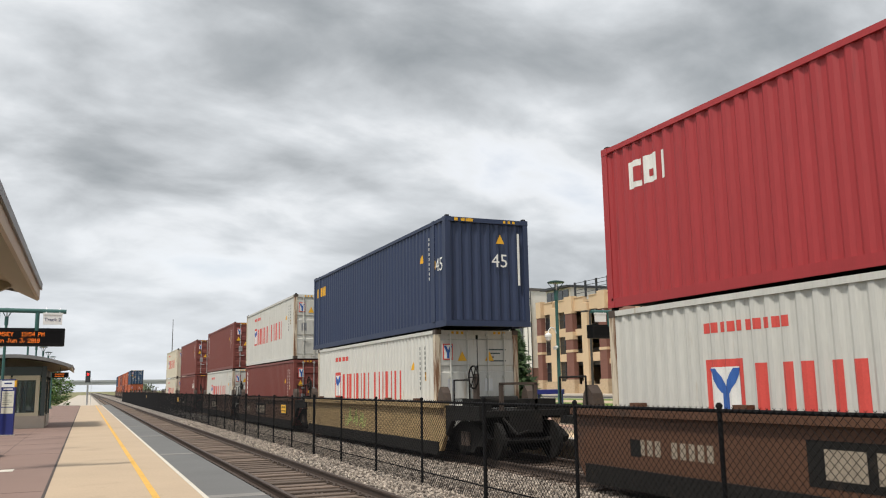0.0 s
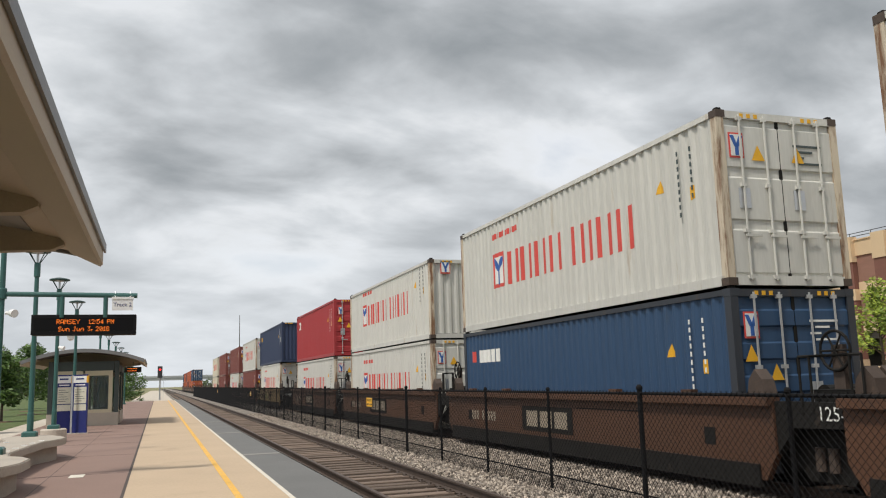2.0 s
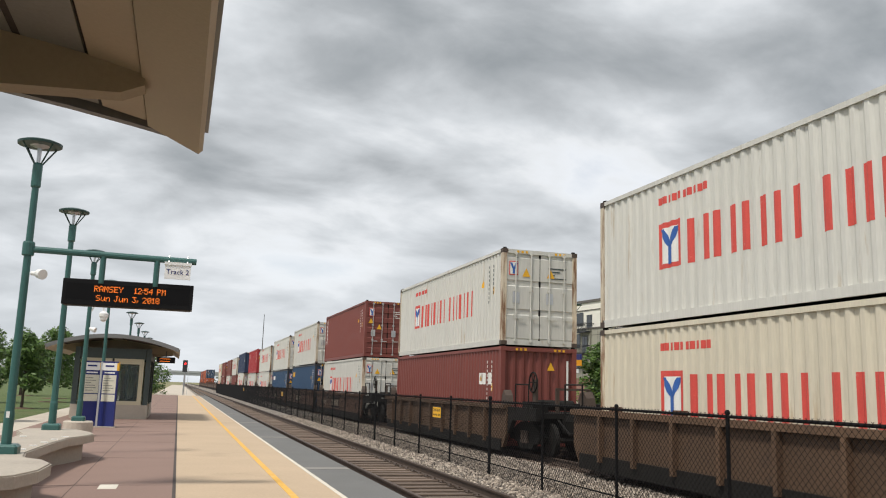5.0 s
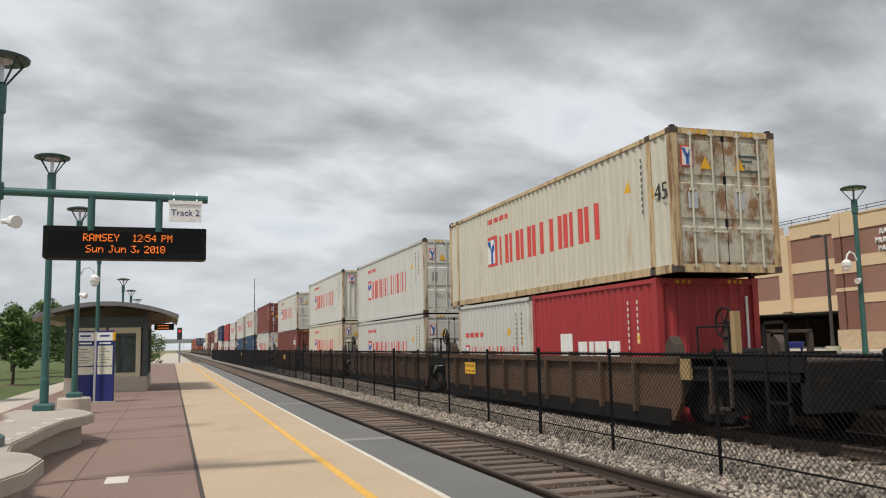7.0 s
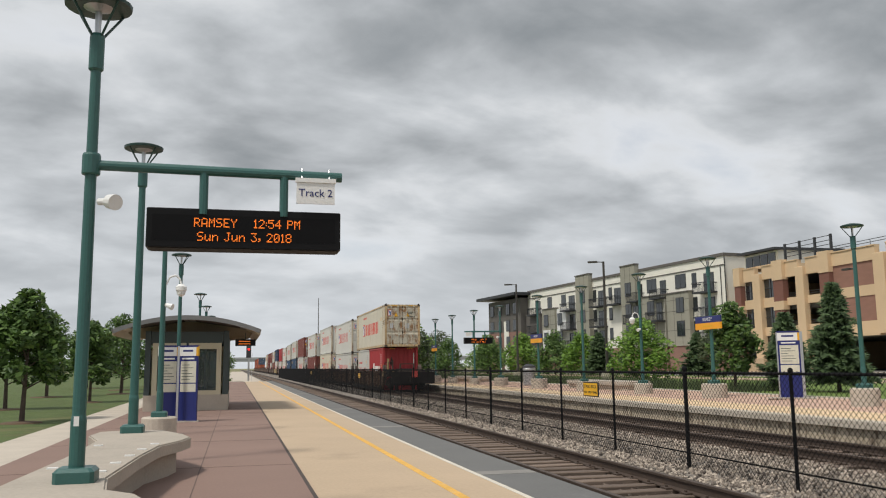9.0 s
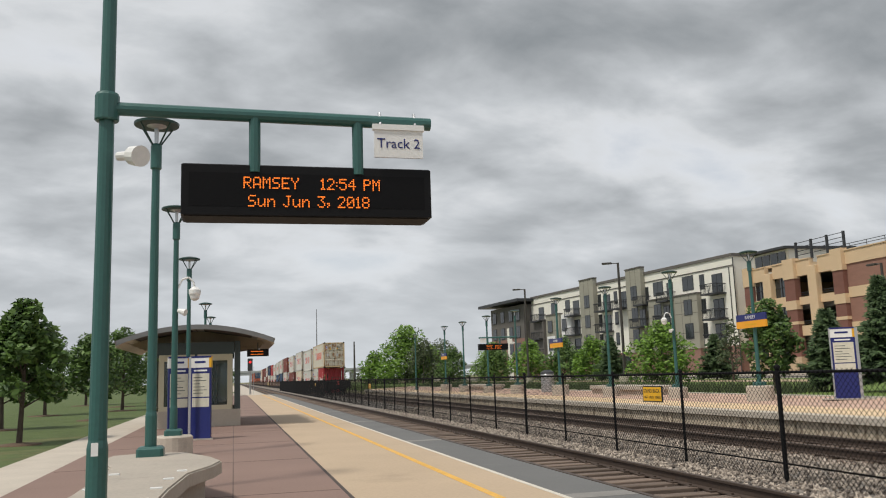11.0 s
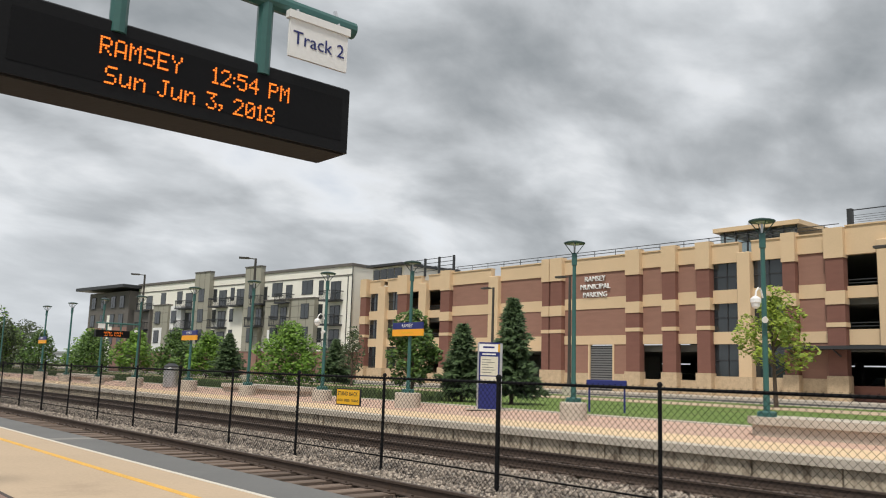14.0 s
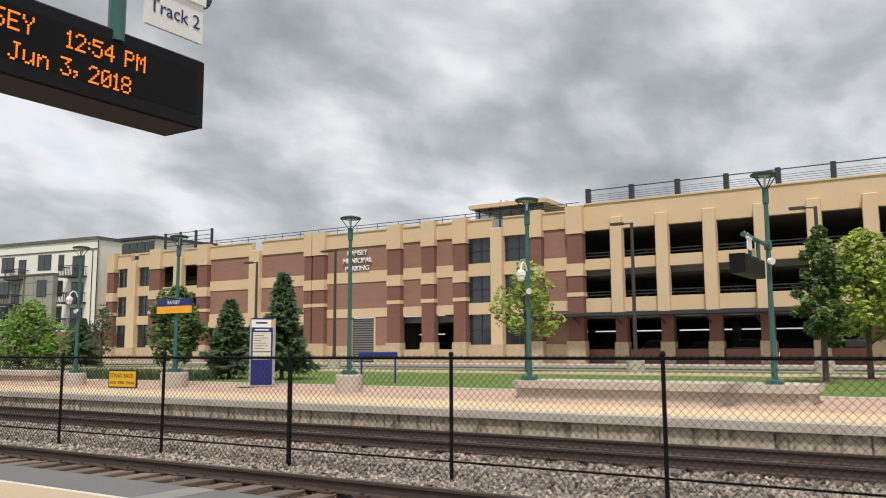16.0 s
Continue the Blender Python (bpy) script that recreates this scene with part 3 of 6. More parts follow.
structure("planting_strip", Geo().box(29.5, -60, -0.3, 33, 220, 0.55), M["grass"], "grass strip along the street", "lawn")
structure("kerb_east", Geo().box(33, -60, -0.3, 33.5, 220, 0.58), M["concrete"], "pale concrete kerb", "kerb")
structure("road", Geo().box(33.5, -60, -0.3, 44, 220, 0.44), M["asphalt"], "grey asphalt street", "road")
structure("pavement_garage", Geo().box(44, -60, -0.3, 120, 220, 0.60), M["concrete"], "pale concrete pavement along the buildings", "pavement")

RAIL = [(-0.07, -0.17), (0.07, -0.17), (0.07, -0.155), (0.012, -0.135), (0.012, -0.045), (0.037, -0.035), (0.037, -0.004), (0.03, 0), (-0.03, 0), (-0.037, -0.004), (-0.037, -0.035), (-0.012, -0.045), (-0.012, -0.135), (-0.07, -0.155)]


def track(centre, y0, y1, tie0, ties):
    t = thing("railway_track", "rusty steel rails on weathered wooden ties", "track", "tracks", "structure", pose(centre, 0, 0))
    for s in (-0.7525, 0.7525):
        part("rail", Geo().extrude_y([(x + s, z) for x, z in RAIL], y0, y1), M["rail"], t)
    me = Geo().soft(-1.28, -0.115, -0.32, 1.28, 0.115, -0.158, 0.012).mesh("tie", M["tie"])
    rng = random.Random(int(centre * 10))
    for k in range(ties):
        o = part("tie", me, None, t)
        o.matrix_basis = pose(rng.uniform(-0.05, 0.05), tie0 + 0.53 * k + rng.uniform(-0.03, 0.03), rng.uniform(-0.012, 0.008), 0, 0, rng.uniform(-1.2, 1.2))
    rest = Geo()
    for k in range(ties, ties + 260):
        rest.soft(-1.28, tie0 + 0.53 * k - 0.115, -0.32, 1.28, tie0 + 0.53 * k + 0.115, -0.16, 0.012)
    tagged(part("far_ties", rest, M["tie"], t), kind="stuff")
    pl = Geo()
    for k in range(160):
        for s in (-0.7525, 0.7525):
            pl.box(s - 0.16, tie0 + 0.53 * k - 0.09, -0.165, s + 0.16, tie0 + 0.53 * k + 0.09, -0.145)
            pl.box(s + 0.085, tie0 + 0.53 * k - 0.03, -0.15, s + 0.115, tie0 + 0.53 * k + 0.0, -0.12)
            pl.box(s - 0.115, tie0 + 0.53 * k, -0.15, s - 0.085, tie0 + 0.53 * k + 0.03, -0.12)
    tagged(part("tie_plates_and_spikes", pl, M["rail"], t), kind="stuff")
    return t


TRACK_EAST = 6.45
track(0.7525, -40, 900, 3.82, 176)
track(TRACK_EAST, -60, 900, 12.0, 110)

# loose stones on the ballast bed
rng = random.Random(5)
clean, dark_stones = Geo(), Geo()
OCT = [(1, 0, 0), (0, 1, 0), (-1, 0, 0), (0, -1, 0), (0, 0, 1), (0, 0, -1)]
OCF = [(0, 1, 4), (1, 2, 4), (2, 3, 4), (3, 0, 4), (1, 0, 5), (2, 1, 5), (3, 2, 5), (0, 3, 5)]
for k in range(56000):
    y = (9 if k % 5 else 4) + 48 * rng.random() ** 1.5
    between = k % 3 == 0
    x = (rng.choice((rng.uniform(-0.55, 2.0), rng.uniform(5.1, 7.8))) if between else rng.uniform(1.85, 5.3) if rng.random() < 0.85 else rng.uniform(7.7, 8.25))
    r = rng.uniform(0.018, 0.042)
    q = Euler((rng.uniform(0, 3), rng.uniform(0, 3), rng.uniform(0, 3))).to_matrix()
    s = (r * rng.uniform(0.8, 1.4), r * rng.uniform(0.7, 1.2), r * rng.uniform(0.6, 1.0))
    c = Vector((x, y, (-0.228 if between else -0.172) + rng.uniform(-0.01, 0.022)))
    (dark_stones if between else clean).add([c + q @ Vector((a * s[0], b * s[1], d * s[2])) for a, b, d in OCT], OCF)
tagged(part("ballast_stones", clean, M["stone"]), "loose grey and pinkish ballast stones between the tracks", "ballast", "", "stuff")
tagged(part("stained_stones", dark_stones, M["track_stone"]), "oil-stained ballast stones between the rails, darkened as shade between ties", "ballast", "", "stuff")

# ---------- chain-link fence ----------
FX, FY0, FSTEP, FN, FZ0, FZ1 = 2.955, 0.60, 2.847, 58, -0.2, 1.42
fence = thing("chain_link_fence", "long black chain-link fence between the two tracks", "fence", kind="structure")
post = Geo().lathe([(0.026, FZ0), (0.026, FZ1 + 0.03), (0.036, FZ1 + 0.035), (0.036, FZ1 + 0.06), (0.016, FZ1 + 0.085)], 8).mesh("post", M["black"])
corner = Geo().lathe([(0.036, FZ0), (0.036, FZ1 + 0.05), (0.046, FZ1 + 0.055), (0.046, FZ1 + 0.09), (0.02, FZ1 + 0.12)], 8).mesh("terminal_post", M["black"])
for k in range(-6, FN):
    o = part("terminal_post" if k % 4 == 0 else "post", corner if k % 4 == 0 else post, None, fence)
    o.location = (FX, FY0 + FSTEP * k, 0)
ya, yb = FY0 - 6 * FSTEP, FY0 + FSTEP * (FN - 1)
part("top_rail", Geo().tube((FX, ya, FZ1), (FX, yb, FZ1), 0.021, n=8), M["black"], fence)
part("bottom_rail", Geo().tube((FX, ya, FZ0 + 0.28), (FX, yb, FZ0 + 0.28), 0.014, n=6), M["black"], fence)
wire, W, step = Geo(), 0.0031, 0.094
H = FZ1 + 0.04 - FZ0 - 0.03
n = int((yb - ya + H) / step)
for k in range(n):
    y = ya - H + k * step
    for sgn in (1, -1):
        a, b = (y, y + H) if sgn > 0 else (y + H, y)
        z0, z1 = FZ0 + 0.03, FZ1 + 0.04
        fx = FX - 0.028 - 0.002 * sgn
        wire.add([(fx - W, a, z0), (fx + W, a - W, z0), (fx + W, a + W, z0), (fx - W, b, z1), (fx + W, b - W, z1), (fx + W, b + W, z1)], [(0, 1, 4, 3), (1, 2, 5, 4), (2, 0, 3, 5)])
tagged(part("wire_mesh", wire, M["black"], fence, "black coated diamond wire mesh"), kind="stuff")


def fence_sign(y, lettered):
    s = thing("fence_sign", "yellow warning sign wired to the chain-link fence", "sign", "fence signs", m=pose(FX - 0.05, y, 1.05))
    part("frame", Geo().box(-0.012, -0.385, -0.155, 0.012, 0.385, 0.155), M["dark"], s, "dark border")
    part("panel", Geo().box(-0.016, -0.36, -0.132, 0.0, 0.36, 0.132), M["sign_yellow"], s)
    if lettered:
        for word, y, z, size in (("STAND", 0.165, 0.055, 0.105), ("BACK", -0.175, 0.055, 0.105), ("HIGH", 0.245, -0.065, 0.066), ("SPEED", 0.025, -0.065, 0.066), ("TRAINS", -0.225, -0.065, 0.066)):
            letters("text", word, size, M["dark"], s, pose(-0.018, y, z) @ FACE_WEST, extrude=0.001)
    else:
        for z in (0.06, -0.06):
            part("text_bar", Geo().box(-0.018, -0.28, z - 0.025, -0.01, 0.28, z + 0.025), M["dark"], s)


fence_sign(27.23, True)
fence_sign(62.3, False)
fence_sign(96.9, False)

# ---------- street lamps, signs, benches ----------


def lamp_parts(t, top, base=0.0, r=0.062):
    part("base_plate", Geo().soft(-0.16, -0.16, base, 0.16, 0.16, base + 0.12, 0.03), M["green"], t)
    part("pole", Geo().lathe([(r * 1.15, base + 0.1), (r * 1.15, base + 0.5), (r, base + 0.55), (r * 0.8, top - 0.62)], 14), M["green"], t, smooth=False)
    part("collar", Geo().lathe([(r * 0.8, top - 0.66), (r * 1.15, top - 0.64), (r * 1.15, top - 0.34), (r * 0.9, top - 0.31)], 14), M["green"], t)
    for k in range(4):
        a = math.pi / 4 + k * math.pi / 2
        part("arm", Geo().tube((0.05 * math.cos(a), 0.05 * math.sin(a), top - 0.34), (0.27 * math.cos(a), 0.27 * math.sin(a), top - 0.05), 0.012, n=6), M["dark_green"], t)
    part("glass", Geo().lathe([(0.025, top - 0.32), (0.03, top - 0.1), (0.16, top - 0.055)], 12), M["alu"], t, "pale lamp tube")
    part("cap", Geo().lathe([(0.24, top - 0.065), (0.285, top - 0.06), (0.29, top - 0.03), (0.23, top - 0.005), (0.1, top + 0.025), (0.02, top + 0.03)], 20), M["dark_green"], t, "dark round lamp cap")


def street_lamp(x, y, base, top=5.0, plinth=False, camera_arm=0, group="platform lamps"):
    t = thing("street_lamp", "green steel platform lamp with a round cap", "street lamp", group, m=pose(x, y, 0))
    lamp_parts(t, top, base)
    if plinth:
        part("plinth", Geo().lathe([(0.36, PLAT), (0.36, base - 0.03), (0.33, base)], 20), M["concrete"], t, "round concrete plinth")
    if camera_arm:
        s = camera_arm
        arm = Geo()
        pts = [(0.05 * s, 0, 3.4), (0.12 * s, 0, 3.56), (0.24 * s, 0, 3.6), (0.33 * s, 0, 3.52), (0.36 * s, 0, 3.4)]
        for p, q in zip(pts, pts[1:]):
            arm.tube(p, q, 0.02, n=8)
        part("camera_arm", arm, M["white"], t, "white curved bracket")
        cam_g = Geo().lathe([(0.03, 3.14), (0.085, 3.18), (0.10, 3.26), (0.115, 3.27), (0.115, 3.35), (0.05, 3.41)], 14, (0.36 * s, 0))
        part("dome_camera", cam_g, M["white"], t, "white dome camera")
        part("speaker", Geo().tube((0.06 * s, -0.05, 2.95), (0.2 * s, -0.12, 2.9), 0.04, 0.07, 12), M["white"], t)
    return t


SIGN_Y = 17.95
street_lamp(-6.0, 23.55, 0.66)
street_lamp(-6.1, 29.2, 0.58, plinth=True, camera_arm=1)
for y in (36.2, 50.0, 58.0, 67, 76, 86):
    street_lamp(-6.2, y, PLAT)


GLYPHS = dict(
    R="####.|#...#|#...#|####.|#.#..|#..#.|#...#", A=".###.|#...#|#...#|#...#|#####|#...#|#...#", M="#...#|##.##|#.#.#|#.#.#|#...#|#...#|#...#",
    S=".####|#....|#....|.###.|....#|....#|####.", E="#####|#....|#....|####.|#....|#....|#####", Y="#...#|#...#|.#.#.|..#..|..#..|..#..|..#..",
    P="####.|#...#|#...#|####.|#....|#....|#....", J="..###|...#.|...#.|...#.|...#.|#..#.|.##..", u=".....|.....|#...#|#...#|#...#|#..##|.##.#",
    n=".....|.....|#.##.|##..#|#...#|#...#|#...#")
GLYPHS.update({"0": ".###.|#...#|#..##|#.#.#|##..#|#...#|.###.", "1": ".#.|##.|.#.|.#.|.#.|.#.|###", "2": ".###.|#...#|....#|...#.|..#..|.#...|#####",
               "3": "#####|...#.|..#..|...#.|....#|#...#|.###.", "4": "...#.|..##.|.#.#.|#..#.|#####|...#.|...#.", "5": "#####|#....|####.|....#|....#|#...#|.###.",
               "8": ".###.|#...#|#...#|.###.|#...#|#...#|.###.", ":": ".|.|#|.|#|.|.", ",": "..|..|..|..|##|.#|#.", " ": "...|...|...|...|...|...|..."})


def led_line(name, text, parent, m, width, pitch=0.0118):
    """One line of a dot-matrix display: a small round lamp for every lit dot. Starts at the left end of width, before m is applied."""
    g, col = Geo(), 0
    for ch in text:
        rows = GLYPHS[ch].split("|")
        for r, row in enumerate(rows):
            for c, dot in enumerate(row):
                if dot == "#":
                    x, z = (col + c) * 0.9 * pitch - width / 2, (3 - r) * pitch
                    g.tube((x, 0.001, z), (x, -0.0025, z), 0.0053, 0.0046, 6)
        col += len(rows[0]) + 1
    ob = tagged(part(name, g, M["led"], parent, "amber lamp dots"), kind="stuff")
    ob.matrix_basis = m
    return ob


def display_post(m, mirrored=False, plinth=False, lit=True, base=0.66):
    s = -1 if mirrored else 1
    t = thing("departure_display", "green pole carrying a black amber-lettered platform display", "display", "platform displays", m=m)
    lamp_parts(t, 4.87, base, 0.056)
    if plinth:
        part("plinth", Geo().lathe([(0.42, PLAT - 0.04), (0.42, 0.63), (0.39, 0.66)], 20), M["concrete"], t, "round concrete plinth")
    part("arm", Geo().tube((0, 0, 3.36), (2.195 * s, 0, 3.34), 0.045, n=12), M["green"], t)
    part("collar_ring", Geo().lathe([(0.07, 3.27), (0.078, 3.28), (0.078, 3.44), (0.07, 3.46)], 14), M["green"], t)
    for x in (0.955, 1.665):
        part("hanger", Geo().tube((x * s, 0, 2.95), (x * s, 0, 3.33), 0.04, n=10), M["green"], t)
    xa, xb = sorted((0.475 * s, 2.185 * s))
    c = part("case", Geo().soft(xa, -0.02, 2.65, xb, 0.27, 3.0, 0.008), M["case"], t, "black display case")
    for y, f in ((-0.022, 1), (0.272, -1)):
        part("screen", Geo().box(xa + 0.05, min(y, y + 0.006 * f), 2.71, xb - 0.05, max(y, y + 0.006 * f), 2.94), M["screen"], c)
    mid = (xa + xb) / 2
    part("underside", Geo().box(xa + 0.02, 0.0, 2.642, xb - 0.02, 0.25, 2.652), M["dust"], c, "dusty dark underside")
    for y, rot in ((-0.026, 0), (0.275, 180)) if lit else ():
        for name, text, width, dx, z in (("station_text", "RAMSEY", 0.371, -0.26, 2.874), ("clock_text", "12:54 PM", 0.40, 0.275, 2.874),
                                         ("date_text", "Sun Jun 3, 2018", 0.82, -0.005, 2.748)):
            led_line(name, text, c, pose(mid, y, z, 0, 0, rot) @ pose(dx, 0, 0), width)
    p = part("track_plate", Geo().box(1.775 * s if s > 0 else -2.125, -0.06, 3.07, 2.125 if s > 0 else -1.775, -0.045, 3.30), M["white"], t, "white number plate")
    if s > 0:
        letters("plate_text", "Track 2", 0.10, M["blue"], p, pose(1.95 * s, -0.062, 3.17, 90, 0, 0), "", 0.001)
    part("bracket", Geo().box(min(1.765 * s, 2.135 * s), -0.07, 3.27, max(1.765 * s, 2.135 * s), -0.03, 3.31), M["white"], p)
    for x in (1.825, 2.075):
        part("clip", Geo().tube((x * s, -0.05, 3.29), (x * s, 0.0, 3.41), 0.012, n=6), M["alu"], p)
    part("speaker", Geo().tube((0.08 * s, -0.02, 3.03), (0.20 * s, -0.10, 3.02), 0.03, n=10).tube((0.17 * s, -0.05, 3.03), (0.23 * s, -0.12, 3.01), 0.062, 0.07, 14), M["white"], t, "pale loudspeaker")
    part("sticker", Geo().box(-0.02, -0.115, 1.12, 0.02, -0.105, 1.2), M["white"], t)
    return t


display_post(pose(-5.815, SIGN_Y, 0))

# concrete seat wall round the pole feet
SEAT = [(-5.55, 15.0), (-5.25, 15.25), (-5.1, 15.8), (-5.08, 16.6), (-5.25, 17.1), (-5.5, 17.4), (-5.6, 18.2), (-5.52, 20.0), (-5.42, 21.2), (-5.2, 21.9), (-5.12, 22.4),
        (-5.25, 23.0), (-5.6, 23.9), (-6.1, 24.1), (-6.5, 23.9), (-6.55, 23.2), (-6.3, 22.2), (-6.3, 20.0), (-6.4, 17.6), (-6.9, 16.8), (-6.9, 15.7), (-6.5, 15.1), (-6.0, 14.95)]


def shrink(poly, d):
    out = []
    for k, p in enumerate(poly):
        a, b = Vector(poly[k - 1]), Vector(poly[(k + 1) % len(poly)])
        t = (b - a).normalized()
        out.append((p[0] - t.y * d, p[1] + t.x * d))
    return out


seat = thing("concrete_bench", "curved pale concrete seat wall around the pole feet", "bench")
part("seat_slab", Geo().prism(SEAT, 0.52, 0.645).prism(shrink(SEAT, 0.02), 0.645, 0.66), M["bench"], seat)
part("wall", Geo().prism(shrink(SEAT, 0.18), 0.1, 0.53), M["bench"], seat, "grey concrete base wall")
for x, y in ((-5.72, 18.6), (-5.68, 19.3), (-5.63, 20.0), (-5.58, 20.7), (-5.5, 21.4), (-6.2, 19.0), (-6.2, 20.2), (-6.15, 21.4)):
    part("skate_stop", Geo().box(x - 0.05, y - 0.03, 0.655, x + 0.05, y + 0.03, 0.672), M["white"], seat, "small white metal stud")


def info_pylon(m, folded=True, group="information pylons"):
    """A folded information panel: two faces that meet at an edge."""
    t = thing("information_pylon", "tall blue and white information panel with notices", "information panel", group, m=m)
    for a, off in ((18, -0.34), (-18, 0.34)) if folded else ((0, 0),):
        f = part("panel", Geo().soft(-0.32, -0.05, 0, 0.32, 0.05, 2.0, 0.01), M["blue"], t, "blue notice panel")
        f.matrix_basis = pose(off, 0, 0, 0, 0, a)
        part("header", Geo().box(-0.33, -0.056, 1.72, 0.33, 0.056, 1.99), M["white"], f, "white header band")
        part("stripe", Geo().box(0.26, -0.058, 1.72, 0.332, 0.058, 1.99), M["hat"], f, "yellow corner stripe")
        part("header_bar", Geo().box(-0.2, -0.06, 1.83, 0.15, 0.06, 1.88), M["blue"], f)
        part("header_cap", Geo().box(-0.33, -0.06, 1.955, 0.33, 0.06, 2.0), M["blue"], f)
        part("notice", Geo().box(-0.27, -0.055, 1.02, 0.27, 0.055, 1.58), M["paper"], f, "pale printed timetable")
        part("lower_notice", Geo().box(-0.27, -0.055, 0.78, 0.27, 0.055, 0.99), M["paper"], f, "pale printed notice")
        part("title_bar", Geo().box(-0.22, -0.057, 1.63, 0.2, 0.057, 1.67), M["white"], f)
        for k in range(6):
            part("text_bar", Geo().box(-0.23, -0.058, 1.10 + 0.075 * k, -0.23 + (0.3, 0.42, 0.36, 0.2, 0.4, 0.28)[k], 0.058, 1.115 + 0.075 * k), M["slate"], f)
    part("edge_trim", Geo().box(-0.035, -0.16, 0, 0.035, -0.09, 1.98) if folded else Geo().box(0.32, -0.07, 0, 0.40, 0.07, 1.98).box(-0.36, -0.06, 0, -0.32, 0.06, 1.98), M["alu"], t, "bare metal corner trim")
    part("foot", Geo().box(-0.7, -0.2, -0.0, 0.7, 0.2, 0.03), M["concrete"], t)
    return t


info_pylon(pose(-6.02, 33.6, PLAT, 0, 0, 0) @ Matrix.Diagonal((0.78, 1, 1, 1)))


# ---------- shelters ----------
def shelter(y0, length, walls=True, x0=-8.55, x1=-3.67, eave=2.75, rise=0.62, front_display=False):
    t = thing("platform_shelter", "platform shelter with a low arched roof on tan beams", "shelter", "platform shelters", m=pose(0, y0, 0))
    c, n = (x0 + x1) / 2, 16
    half = (x1 - x0) / 2
    arch = lambda x: eave + rise * (1 - ((x - c) / half) ** 2)
    xs = [x0 + 0.02 + (x1 - x0 - 0.04) * k / n for k in range(n + 1)]
    part("roof_deck", Geo().extrude_y([(x, arch(x) + 0.13) for x in xs] + [(x, arch(x) + 0.20) for x in reversed(xs)], 0.02, length - 0.02), M["roof_metal"], t, "grey metal roof")
    bw = 0.27
    inner0, inner1 = x0 + 0.47, x1 - 0.47
    k = 0
    x = inner1
    while x - bw > inner0:
        a, b = x - bw + 0.016, x - 0.016
        part("soffit_board", Geo().extrude_y([(a, arch(a) + 0.09), (b, arch(b) + 0.09), (b, arch(b) + 0.12), (a, arch(a) + 0.12)], 0.1, length - 0.1), M["soffit_grey"], t)
        x -= bw
    part("soffit_backing", Geo().extrude_y([(inner0, arch(inner0) + 0.115), (c, arch(c) + 0.115), (inner1, arch(inner1) + 0.115), (inner1, arch(inner1) + 0.128), (c, arch(c) + 0.128), (inner0, arch(inner0) + 0.128)], 0.1, length - 0.1), M["joint"], t)
    for s, e in ((1, x1), (-1, x0)):
        a, b, d = e - 0.47 * s, e - 0.27 * s, e - 0.02 * s
        part("edge_soffit", Geo().extrude_y([(a, arch(a) + 0.085), (b, arch(b) + 0.075), (b, arch(b) + 0.12), (a, arch(a) + 0.12)][::s], 0.1, length - 0.1), M["soffit"], t, "beige soffit strip")
        part("fascia", Geo().extrude_y([(b + 0.006 * s, arch(b) + 0.06), (d, eave), (e, eave + 0.02), (e, eave + 0.17), (d - 0.02 * s, eave + 0.17), (b + 0.006 * s, arch(b) + 0.13)][::s], 0.065, length - 0.065), M["soffit"], t, "beige sheet-metal fascia")
        part("drip_edge", Geo().box(min(e + 0.003 * s, e + 0.02 * s), 0.004, eave + 0.13, max(e + 0.003 * s, e + 0.02 * s), length - 0.004, eave + 0.205), M["roof_metal"], t, "dark drip edge")
    for y in (0.0, length - 0.06):
        part("end_trim", Geo().extrude_y([(x, arch(x) + 0.055) for x in xs] + [(x, arch(x) + 0.2) for x in reversed(xs)], y, y + 0.06), M["roof_metal"], t, "dark end trim")
    nb = max(2, int(length / 1.55))
    for k in range(nb):
        y = length - 0.75 - k * 1.5
        if y < 0.3:
            break
        sec = [(x1 - 0.25, arch(x1 - 0.25) + 0.09), (x1 - 0.25, arch(x1 - 0.25) + 0.03), (x1 - 0.34, arch(x1 - 0.34) - 0.03), (c + 0.9, eave - 0.02), (c, eave - 0.06), (c - 0.9, eave - 0.02), (x0 + 0.34, arch(x0 + 0.34) - 0.03), (x0 + 0.25, arch(x0 + 0.25) + 0.03)]
        top = [(x, arch(x) + 0.09) for x in xs if x0 + 0.25 <= x <= x1 - 0.25]
        part("roof_beam", Geo().extrude_y(sec[:-1] + [(x0 + 0.25, arch(x0 + 0.25) + 0.09)] + top[1:-1], y, y + 0.11), M["beam"], t, "tapered tan beam")
    if walls:
        wx0, wx1, wy0, wy1 = -7.5, -4.78, 1.1, length - 1.1
        base = 0.72
        w = part("base_wall", Geo().box(wx0, wy0, 0.1, wx1, wy0 + 0.2, base).box(wx0, wy1 - 0.2, 0.1, wx1, wy1, base).box(wx0, wy0 + 0.2, 0.1, wx0 + 0.2, wy1 - 0.2, base).box(wx1 - 0.2, wy0 + 1.6, 0.1, wx1, wy1 - 0.2, base), M["concrete"], t, "pale block base wall")
        for x, y in ((wx0, wy0), (wx1 - 0.2, wy0), (wx0, wy1 - 0.2), (wx1 - 0.2, wy1 - 0.2), (wx1 - 0.2, (wy0 + wy1) / 2)):
            part("post", Geo().box(x + 0.01, y + 0.01, base, x + 0.19, y + 0.19, 2.84), M["slate"], t, "slate green post")
